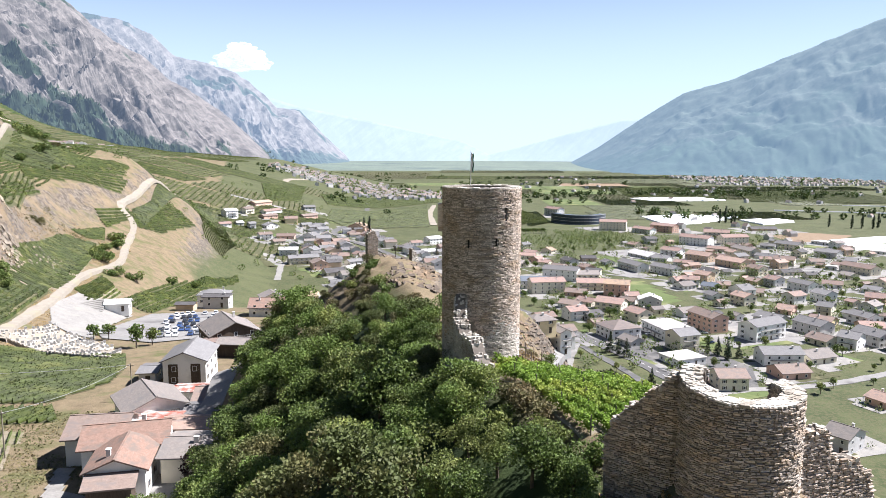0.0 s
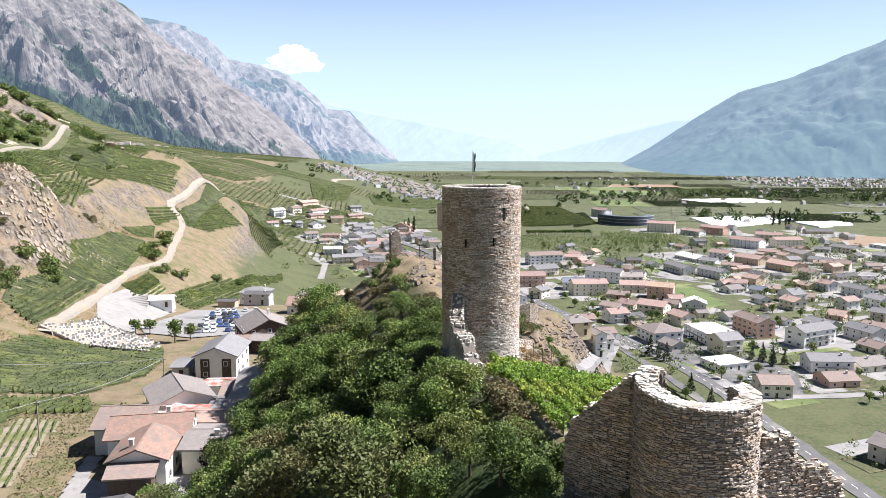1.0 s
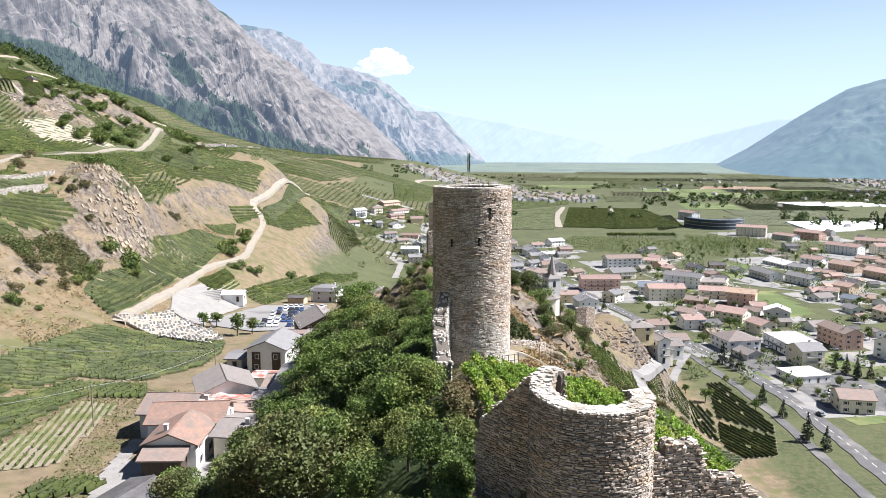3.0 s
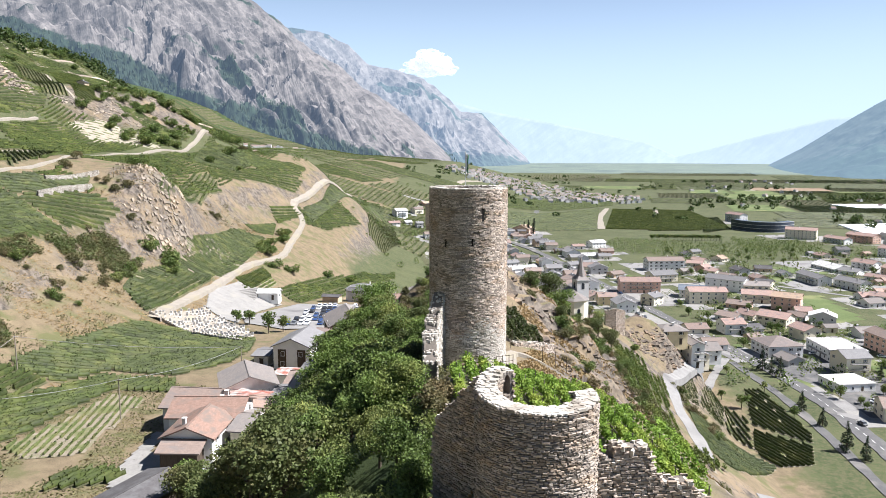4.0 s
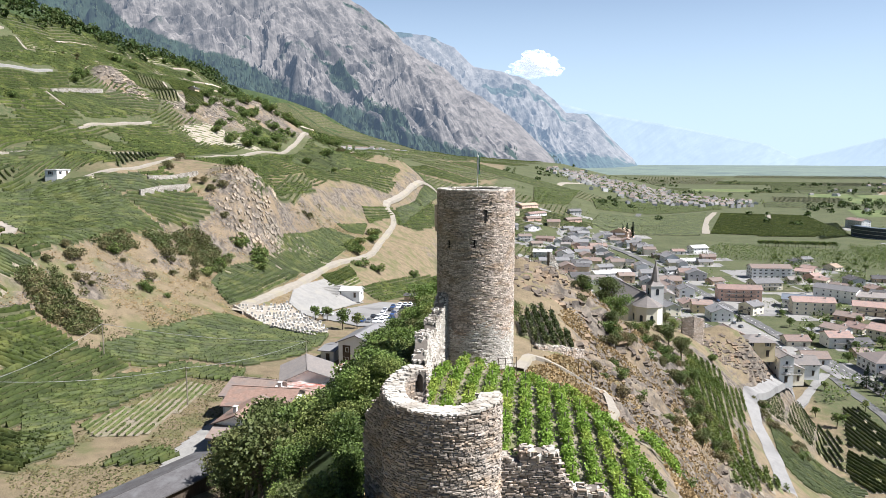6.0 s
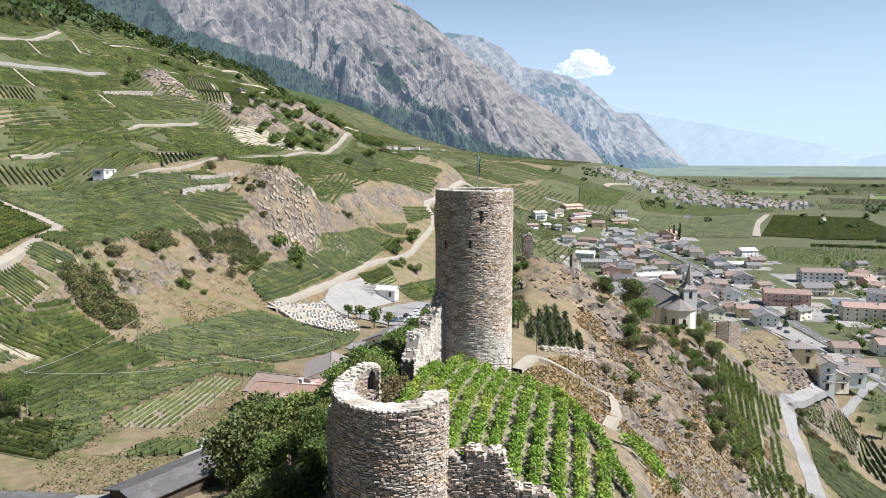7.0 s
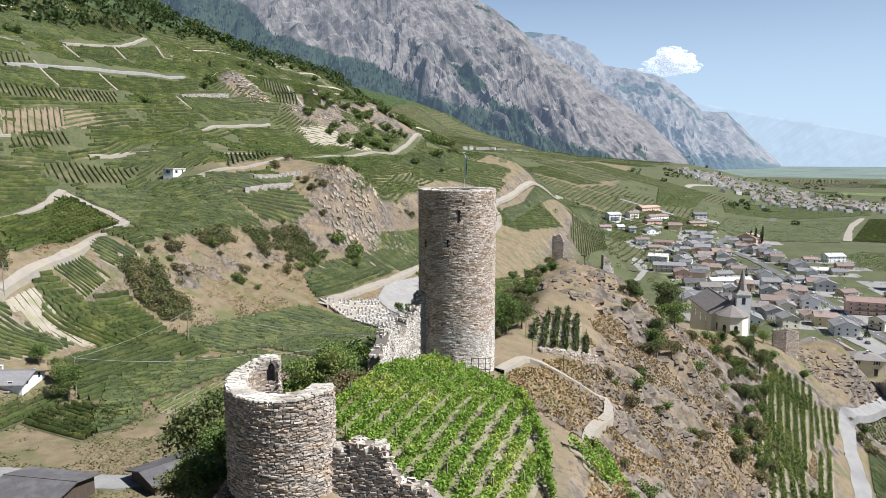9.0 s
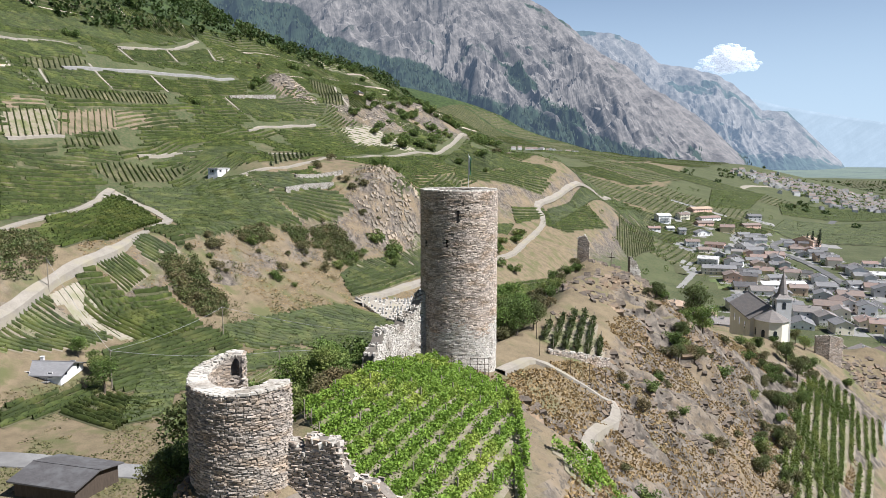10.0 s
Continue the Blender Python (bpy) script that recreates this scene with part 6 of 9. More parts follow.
HOUSES_FAN_FOOT = [
    (-183.8, 1011.0, 32, 16.6, 12, 2, 'grey', 'l'),
    (-233.2, 834.4, 38, 8.0, 9, 1, 'white', 'l'),
    (-217.0, 925.9, 66, 33.8, 10, 1, 'red', 'l'),
    (-243.3, 810.2, 39, 13.2, 9, 1, 'red', 'l'),
    (-239.2, 960.6, 65, 34.0, 12, 1, 'tan', 'l'),
]
VALLEY_HOUSES = HOUSES_RIVERSIDE + HOUSES_STATION + HOUSES_ORCHARD + HOUSES_SCHOOL + HOUSES_CHURCHSIDE + HOUSES_CROSSROADS + HOUSES_MEADOW_ROW + HOUSES_OLD_LANE + HOUSES_FAN_FOOT


def window_mesh(wide, high, shutters=False):
    """A framed window on a wall that faces -y: a frame with a dark pane set into it."""
    bm = bmesh.new()
    side = 0.46 if shutters else 0.0
    xs = [-wide / 2 - side, -wide / 2, -wide / 2 + 0.1, wide / 2 - 0.1, wide / 2, wide / 2 + side] if shutters else [-wide / 2, -wide / 2 + 0.1, wide / 2 - 0.1, wide / 2]
    zs = [0, 0.1, high - 0.1, high]
    grid = [[bm.verts.new((x, -0.06, z)) for x in xs] for z in zs]
    rear = {}
    for j in range(3):
        for i in range(len(xs) - 1):
            pane = j == 1 and i == (2 if shutters else 1)
            f = [grid[j][i], grid[j][i + 1], grid[j + 1][i + 1], grid[j + 1][i]]
            if pane:
                deep = [bm.verts.new((v.co.x, -0.005, v.co.z)) for v in f]
                for k in range(4):
                    bm.faces.new((f[k], f[(k + 1) % 4], deep[(k + 1) % 4], deep[k]))
                bm.faces.new(deep).material_index = 1
            else:
                bm.faces.new(f).material_index = 2 if shutters and i in (0, 4) else 0
    ring = grid[0] + [row[-1] for row in grid[1:]] + grid[-1][-2::-1] + [row[0] for row in grid[-2:0:-1]]
    back = [bm.verts.new((v.co.x, 0.02, v.co.z)) for v in ring]
    for k in range(len(ring)):
        q = (k + 1) % len(ring)
        bm.faces.new((ring[q], ring[k], back[k], back[q]))
    me = bpy.data.meshes.new("window")
    bm.to_mesh(me)
    bm.free()
    for m in (FRAME, GLASS, TIMBER):
        me.materials.append(m)
    return me


WINDOW_PLAIN, WINDOW_SHUTTER, WINDOW_WIDE = window_mesh(1.15, 1.35), window_mesh(1.05, 1.35, True), window_mesh(2.3, 1.9)
DOOR_MESH = None


def prism(bm, length, span, low, eave, rise, inset=0.0):
    """Walls with gables: the ridge runs along x."""
    l, s = length / 2 - inset, span / 2 - inset
    v = [bm.verts.new(p) for p in ((-l, -s, low), (l, -s, low), (l, s, low), (-l, s, low), (-l, -s, eave), (l, -s, eave), (l, s, eave), (-l, s, eave), (-l, 0, eave + rise), (l, 0, eave + rise))]
    for f in ((0, 1, 5, 4), (2, 3, 7, 6), (1, 2, 6, 9, 5), (3, 0, 4, 8, 7), (3, 2, 1, 0)):
        bm.faces.new([v[k] for k in f])


def gable_roof(bm, length, span, eave, rise, over=0.7, thick=0.24):
    l, s = length / 2 + over, span / 2 + over
    drop = rise * over / (span / 2)
    top, low = eave + rise + thick, eave - drop + thick
    for side in (-1, 1):
        pts = [(-l, 0, top), (l, 0, top), (l, side * s, low), (-l, side * s, low)]
        v = [bm.verts.new(p) for p in pts] + [bm.verts.new((x, y, z - thick)) for x, y, z in pts]
        for f in ((0, 1, 2, 3), (7, 6, 5, 4), (3, 2, 6, 7), (0, 3, 7, 4), (2, 1, 5, 6)):
            bm.faces.new([v[k] for k in f])
    box(bm, -l, -0.16, top - 0.03, l, 0.16, top + 0.07)


def hip_roof(bm, length, span, eave, rise, over=0.7, thick=0.2):
    l, s = length / 2 + over, span / 2 + over
    r = max(0.2, l - s)
    v = [bm.verts.new(p) for p in ((-l, -s, eave), (l, -s, eave), (l, s, eave), (-l, s, eave), (-l, -s, eave + thick), (l, -s, eave + thick), (l, s, eave + thick), (-l, s, eave + thick), (-r, 0, eave + rise + thick), (r, 0, eave + rise + thick))]
    for f in ((3, 2, 1, 0), (0, 1, 5, 4), (1, 2, 6, 5), (2, 3, 7, 6), (3, 0, 4, 7), (4, 5, 9, 8), (6, 7, 8, 9), (5, 6, 9), (7, 4, 8)):
        bm.faces.new([v[k] for k in f])


ROOF_WORDS = {"grey": "grey", "brown": "brown", "greybrown": "grey-brown", "red": "red", "redbrown": "red-brown", "orange": "orange", "tan": "tan", "dark": "dark", "bluegrey": "blue-grey", "white": "pale", "flat": "flat pale", "hip": "hipped grey"}


def house(x, y, turn, length, depth, storeys, roof, ridge="l", wall="white", z=None, eave=None, label="", name="house", category="house", group="houses of the valley", windows=True, balcony=None, roof_material=None, wall_material=None, rise=None, hipped=False, chimney=True):
    rnd = random.Random(int(abs(x) * 13 + abs(y) * 7))
    base = gz(x, y) if z is None else z
    eave = eave or 2.75 * storeys + 0.5
    words = label or f"{('one', 'one', 'two', 'three', 'four')[storeys]}-storey {wall} house with a {ROOF_WORDS[roof]} roof"
    owner = thing(name, words, category, group, (x, y, base), turn)
    along_x = ridge == "l"
    run, span = (length, depth) if along_x else (depth, length)
    spin = Matrix.Identity(4) if along_x else Matrix.Rotation(radians(90), 4, "Z")
    rise = rise or 0.36 * span / 2 + 0.2
    w_mat = wall_material or WALLS[wall]
    r_mat = roof_material or ROOFS[roof]
    flat = roof == "flat"
    bm = bmesh.new()
    if flat or hipped or roof == "hip":
        box(bm, -run / 2, -span / 2, -2.0, run / 2, span / 2, eave)
    else:
        prism(bm, run, span, -2.0, eave, rise)
    bmesh.ops.transform(bm, matrix=spin, verts=bm.verts)
    part("wall", bm, w_mat, owner)
    bm = bmesh.new()
    if flat:
        box(bm, -run / 2 - 0.25, -span / 2 - 0.25, eave, run / 2 + 0.25, span / 2 + 0.25, eave + 0.35)
        box(bm, -run / 2 + 0.3, -span / 2 + 0.3, eave + 0.35, run / 2 - 0.3, span / 2 - 0.3, eave + 0.42)
    elif hipped or roof == "hip":
        hip_roof(bm, run, span, eave, rise)
    else:
        gable_roof(bm, run, span, eave, rise)
    bmesh.ops.transform(bm, matrix=spin, verts=bm.verts)
    part("roof", bm, r_mat, owner, f"{ROOF_WORDS[roof]} roof")
    if chimney and not flat:
        cx, cy = run * rnd.uniform(-0.3, 0.3), span * rnd.choice([-0.16, 0.16])
        bm = bmesh.new()
        box(bm, cx - 0.35, cy - 0.3, eave, cx + 0.35, cy + 0.3, eave + rise + 0.75)
        box(bm, cx - 0.45, cy - 0.4, eave + rise + 0.75, cx + 0.45, cy + 0.4, eave + rise + 0.87)
        bmesh.ops.transform(bm, matrix=spin, verts=bm.verts)
        part("chimney", bm, WALLS["grey"], owner)
    if windows:
        mesh = rnd.choice([WINDOW_PLAIN, WINDOW_PLAIN, WINDOW_SHUTTER])
        for side, wide in enumerate((length, depth, length, depth)):
            n = max(1, int(wide / 4.2))
            off = (depth if side % 2 == 0 else length) / 2
            if y > 420 and math.sin(radians(turn + 90 * side - 90)) > 0.4:
                continue
            for level in range(storeys):
                for k in range(n):
                    u = (k + 0.5) / n * wide - wide / 2 + rnd.uniform(-0.2, 0.2)
                    if level == 0 and side in (0, 2) and k == n // 2:
                        if side == 0:
                            bm = bmesh.new()
                            box(bm, -0.55, -0.06, -0.2, 0.55, 0.03, 2.05)
                            box(bm, -0.65, -0.09, 2.05, 0.65, 0.03, 2.16)
                            d = part("door", bm, TIMBER, owner, "dark wooden door")
                            d.matrix_basis = Matrix.Rotation(radians(90 * side), 4, "Z") @ Matrix.Translation((u, -off, 0.15))
                        continue
                    if rnd.random() < 0.08:
                        continue
                    w = new("window", mesh)
                    w.parent = owner
                    w.matrix_basis = Matrix.Rotation(radians(90 * side), 4, "Z") @ Matrix.Translation((u, -off, 0.95 + 2.75 * level))
    if balcony or (balcony is None and storeys >= 2 and rnd.random() < 0.45):
        for level in range(1, storeys):
            bm = bmesh.new()
            w = length * 0.7
            box(bm, -w / 2, -depth / 2 - 1.3, 2.75 * level + 0.2, w / 2, -depth / 2 - 0.01, 2.75 * level + 0.38)
            b = part("balcony", bm, CONCRETE, owner)
            bm = bmesh.new()
            box(bm, -w / 2, -depth / 2 - 1.3, 2.75 * level + 1.28, w / 2, -depth / 2 - 1.24, 2.75 * level + 1.34)
            for k in range(int(w / 0.5) + 1):
                xx = -w / 2 + min(w - 0.05, k * 0.5)
                box(bm, xx, -depth / 2 - 1.29, 2.75 * level + 0.38, xx + 0.05, -depth / 2 - 1.25, 2.75 * level + 1.28)
            part("railing", bm, TIMBER if rnd.random() < 0.6 else RAIL, b)
    return owner


WALL_FOR = {"grey": ["white", "white", "cream", "grey"], "brown": ["white", "cream", "pink", "ochre"], "greybrown": ["cream", "white", "grey"], "red": ["white", "cream", "pink"], "redbrown": ["white", "cream", "pink", "yellow"],
            "orange": ["pink", "ochre", "cream"], "tan": ["pink", "cream"], "dark": ["grey", "ochre", "cream"], "bluegrey": ["white", "grey"], "white": ["white", "grey"], "flat": ["white", "grey"], "hip": ["cream", "white"]}
chooser = random.Random(5)
for hx, hy, ht, hl, hd, hs, hr, hg in VALLEY_HOUSES:
    house(hx, hy, ht, hl, hd, hs, hr, hg, chooser.choice(WALL_FOR[hr]))

# garages and small houses that fill the gardens between
filler = random.Random(15)
placed = [(h[0], h[1], max(h[3], h[4])) for h in VALLEY_HOUSES]
for _ in range(900):
    fx, fy = filler.uniform(70, 430), filler.uniform(300, 800)
    if fx < 95 + (fy - 300) * -0.12 or (fx > 140 and fy < 330) or (130 < fx < 180 and 460 < fy < 570):
        continue
    if fx > 330 + (fy - 450) * 0.4 or (100 < fx < 190 and 660 < fy < 800):
        continue
    if any(math.hypot(fx - px, fy - py) < 5.5 + pr * 0.62 for px, py, pr in placed) or any(math.hypot(fx - px, fy - py) < 7 + pw for px, py, pw in ROAD_POINTS if py < 900):
        continue
    size = filler.choice([5, 6, 9, 10, 11])
    placed.append((fx, fy, size))
    roof = filler.choice(["grey", "brown", "red", "redbrown", "greybrown", "orange", "dark"])
    house(fx, fy, filler.choice([-70, 20, 110, 200, -60, 30]) + filler.uniform(-8, 8), size * 1.15, size, 1 if size < 10 else filler.choice([1, 2]), roof, "l", filler.choice(WALL_FOR[roof]), chimney=size > 8)
    if len(placed) > len(VALLEY_HOUSES) + 75:
        break

# the village north of the church
north = random.Random(23)
for _ in range(700):
    fx, fy = north.uniform(-210, 30), north.uniform(470, 900)
    centre = 30 - (fy - 510) * 0.4
    if abs(fx - centre + 40) > 70 or fx < -60 - (fy - 470) * 0.3:
        continue
    if any(math.hypot(fx - px, fy - py) < 6 + pr * 0.6 for px, py, pr in placed) or any(math.hypot(fx - px, fy - py) < 6 + pw for px, py, pw in ROAD_POINTS if py < 1000):
        continue
    size = north.choice([8, 10, 11, 13])
    placed.append((fx, fy, size))
    roof = north.choice(["grey", "brown", "greybrown", "redbrown", "grey", "dark"])
    house(fx, fy, north.choice([20, 110]) + north.uniform(-8, 8), size * 1.2, size, north.choice([1, 2, 2]), roof, "l", north.choice(WALL_FOR[roof]), windows=fy < 620, balcony=False)
    if len(placed) > len(VALLEY_HOUSES) + 150:
        break

# ---- the hamlet west of the castle ----
OLD_TILES = surface("old brown roof tiles", (0.16, 0.105, 0.08), (0.29, 0.19, 0.15), 0.7, 0.85, 0.03, 3, 0.1, (0.16, 0.13, 0.11), 3.0, 0.35, stretch=(1, 1, 4))
HAMLET = "hamlet below the castle"
house(-53.5, 118.5, 14, 13, 10, 2, "brown", "l", "white", 48.3, 5.2, "long farmhouse with a brown tiled roof and chimneys", group=HAMLET, roof_material=OLD_TILES)
house(-50.6, 109.5, 12, 8.5, 10.5, 2, "brown", "d", "white", 48.2, 5.3, "farmhouse wing with a brown tiled gable roof", group=HAMLET, roof_material=OLD_TILES, balcony=False)
house(-49.9, 104.0, 12, 6.4, 5.4, 1, "brown", "l", "grey", 48.2, 3.9, "timber-fronted barn annex with a brown tiled roof", "barn", "barn", HAMLET, windows=False, wall_material=TIMBER, rise=0.9, chimney=False)
house(-61.0, 125.0, 8, 9.5, 10.5, 2, "brown", "l", "grey", 47.8, 4.6, "barn with a broad brown tiled roof", "barn", "barn", HAMLET, windows=False, chimney=False)
house(-55.6, 132.7, 5, 10, 7.2, 1, "red", "l", "grey", 47.6, 3.0, "low shed under rusted sheet metal", "shed", "shed", HAMLET, windows=False, roof_material=RUST, rise=0.5, chimney=False)
house(-41.5, 116.5, 4, 8.2, 10.5, 2, "grey", "l", "cream", 47.6, 5.0, "cream house with a grey slate roof and a terrace", group=HAMLET, roof_material=ROOFS["greybrown"], rise=1.2)
house(-45.3, 129.2, 3, 10.8, 6.2, 1, "red", "l", "grey", 47.4, 4.2, "shed with a terracotta tiled roof", "shed", "shed", HAMLET, windows=False, roof_material=ROOFS["orange"], rise=0.8, chimney=False)
house(-47.8, 141.6, 8, 6.8, 6.4, 1, "grey", "l", "grey", 46.8, 3.0, "small shed with a grey sheet roof", "shed", "shed", HAMLET, windows=False, rise=0.6, chimney=False)
house(-46.3, 150.8, 6, 11.5, 10, 1, "brown", "l", "grey", 46.4, 3.4, "barn with a dark brown tiled roof", "barn", "barn", HAMLET, windows=False, rise=1.4, chimney=False, roof_material=ROOFS["brown"])
house(-59.7, 142.8, 34, 11.5, 12.5, 2, "greybrown", "d", "white", 46.6, 4.6, "barn with a patched grey and brown roof", "barn", "barn", HAMLET, chimney=False, windows=False)
chalet = house(-63.2, 177.6, 6, 10.2, 14, 2, "grey", "d", "white", 44.6, 6.4, "white house with dark framed windows and a grey metal roof", group=HAMLET, rise=2.1, chimney=False, balcony=False)
for off in (-2.7, 2.7):
    bm = bmesh.new()
    box(bm, off - 1.15, -7.04, 0.6, off + 1.15, -6.98, 5.6)
    part("timber_panel", bm, TIMBER, chalet, "tall dark timber panel round the windows")
house(-72.5, 175.5, 6, 4, 8, 1, "grey", "l", "grey", 44.6, 3.0, "grey lean-to beside the white house", "shed", "shed", HAMLET, rise=0.5, chimney=False)
house(-55.5, 159.5, 6, 9, 5, 1, "red", "l", "white", 45.4, 2.6, "low outbuilding with a red and white roof", "shed", "shed", HAMLET, windows=False, rise=0.4, chimney=False, roof_material=RUST)
house(-66.5, 222.0, 30, 15, 17, 2, "greybrown", "d", "ochre", 42.0, 4.6, "large dark timber chalet with a broad low roof", "chalet", "house", HAMLET, wall_material=TIMBER, rise=3.4)
house(-68.3, 210.5, 8, 8, 4, 1, "redbrown", "l", "grey", 42.2, 3.3, "shed with a maroon sheet roof", "shed", "shed", HAMLET, wall_material=TIMBER, windows=False, rise=0.5, chimney=False)
house(-57.5, 205.5, -6, 13, 6, 1, "greybrown", "l", "grey", 42.3, 4.2, "timber barn with a grey tiled roof", "barn", "barn", HAMLET, wall_material=TIMBER, windows=False, rise=1.1, chimney=False)
house(-51.0, 200.5, 12, 6.5, 7.5, 2, "greybrown", "d", "ochre", 42.6, 4.8, "tall timber house with open balconies", group=HAMLET, wall_material=TIMBER, rise=1.6)
house(-46.0, 232.0, 30, 9, 12, 2, "greybrown", "d", "white", 41.0, 4.4, "white house with a grey tiled roof", group=HAMLET)
house(-56.0, 262.0, 20, 10, 12, 2, "brown", "d", "white", 37.5, 4.4, "white house with a brown tiled roof", group=HAMLET)
house(-72.0, 307.0, 5, 19, 14, 2, "brown", "l", "white", 32.0, 4.0, "wide white house with a broad brown roof", group=HAMLET, roof_material=OLD_TILES)
house(-60.0, 287.0, 20, 9, 10, 2, "brown", "d", "white", 35.0, 4.0, "white house with a pink-brown tiled roof", group=HAMLET)
house(-106.0, 338.0, 3, 12, 9, 2, "dark", "l", "grey", 28.5, 5.0, "dark grey house with a flat-pitched roof", group=HAMLET, rise=0.7)
house(-117.0, 326.0, 3, 8, 6, 1, "dark", "l", "ochre", 29.5, 2.6, "garden shed with a dark roof", "shed", "shed", HAMLET, windows=False, rise=0.6, chimney=False)
house(-116.0, 365.0, 5, 15, 11, 2, "grey", "l", "white", 24.5, 4.6, "white house with a grey hipped roof", group=HAMLET, hipped=True)
house(-88.0, 372.0, 25, 12, 10, 2, "greybrown", "d", "cream", 21.5, 5.0, "cream house with a grey gable roof", group=HAMLET)
house(-74.0, 392.0, 10, 14, 11, 3, "tan", "l", "yellow", 15.5, 7.5, "yellow three-storey house with a tan hipped roof", group=HAMLET, hipped=True)
house(-52.0, 372.0, 10, 10, 9, 2, "tan", "d", "cream", 20.0, 4.6, "cream house with a tan roof", group=HAMLET)
house(-34.0, 340.0, 15, 11, 10, 2, "greybrown", "l", "white", 24.0, 4.6, "white house with a grey-brown roof", group=HAMLET)
house(-132.0, 290.0, 12, 9, 6, 1, "white", "l", "white", 37.0, 3.2, "white chapel-like building with a red door", "chapel", "building", HAMLET, chimney=False)
house(-111.0, 83.0, 34, 14.5, 9, 2, "grey", "l", "white", 50.6, 4.4, "white bungalow with a dark grey roof and chimneys", group=HAMLET, rise=1.5)
house(-47.0, 83.5, 82, 19, 7.5, 1, "dark", "l", "grey", 49.7, 2.5, "long timber shed with a dark sheet roof", "shed", "shed", HAMLET, windows=False, wall_material=TIMBER, rise=0.9, chimney=False)
house(-56.0, 62.5, 22, 11, 9, 1, "dark", "l", "grey", 51.0, 2.6, "low timber building with a dark sheet roof by the lane", "shed", "shed", HAMLET, windows=False, wall_material=TIMBER, rise=0.9, chimney=False)
house(-221.0, 211.0, 108, 9, 5, 1, "flat", "l", "white", None, 2.6, "small white vineyard hut on the hillside", "hut", "hut", "huts", windows=True)
house(-352.0, 440.0, 108, 8, 5, 1, "dark", "l", "ochre", None, 2.4, "small dark-roofed hut on the rocky knob", "hut", "hut", "huts", windows=False)

# ---- houses at the foot of the church rock ----
OLD = "old village"
house(40.3, 279.5, 20, 11, 9, 2, "greybrown", "l", "yellow", 31.0, 5.0, "pale yellow house with a slate roof on the rock", group=OLD, hipped=True)
house(49.0, 283.0, 20, 5, 12, 3, "greybrown", "d", "white", 22.0, 9.0, "tall narrow white house at the bend", group=OLD)
house(12.5, 312.0, 25, 7, 9, 2, "brown", "d", "white", 27.0, 5.0, "white gabled house with a brown roof", group=OLD)
house(24.0, 318.0, 30, 9, 11, 2, "greybrown", "d", "cream", 24.0, 5.0, "stone house with a grey-brown roof", group=OLD)
house(31.5, 306.0, 25, 8, 12, 2, "brown", "d", "ochre", 26.0, 6.0, "old stone house with a weathered brown roof", group=OLD)
house(36.0, 322.0, 25, 9, 13, 2, "grey", "d", "white", 18.0, 7.0, "white house with a grey slate roof", group=OLD)
house(45.0, 308.0, 30, 9, 11, 2, "grey", "l", "white", 17.0, 6.0, "white house with a steep grey roof", group=OLD)
house(54.0, 330.0, 25, 10, 12, 2, "greybrown", "d", "cream", 9.0, 5.0, "cream house with a broad grey-brown roof", group=OLD)
house(62.0, 352.0, 20, 10, 12, 2, "greybrown", "l", "white", 6.0, 5.0, "white house with a grey-brown roof", group=OLD)
house(50.0, 362.0, 20, 11, 12, 2, "redbrown", "l", "cream", 5.0, 5.0, "cream house with a red-brown roof", group=OLD)
house(70.0, 392.0, 15, 12, 11, 1, "brown", "l", "white", None, None, "white bungalow with a brown roof", group=OLD)
house(48.0, 398.0, 20, 11, 12, 2, "grey", "d", "white", None, None, "white house with a grey roof", group=OLD)
house(64.0, 425.0, 20, 12, 10, 1, "redbrown", "l", "cream", None, None, "cream bungalow with a red-brown roof", group=OLD)
house(84.0, 430.0, 20, 12, 11, 2, "red", "l", "white", None, None, "white house with a red roof", group=OLD)


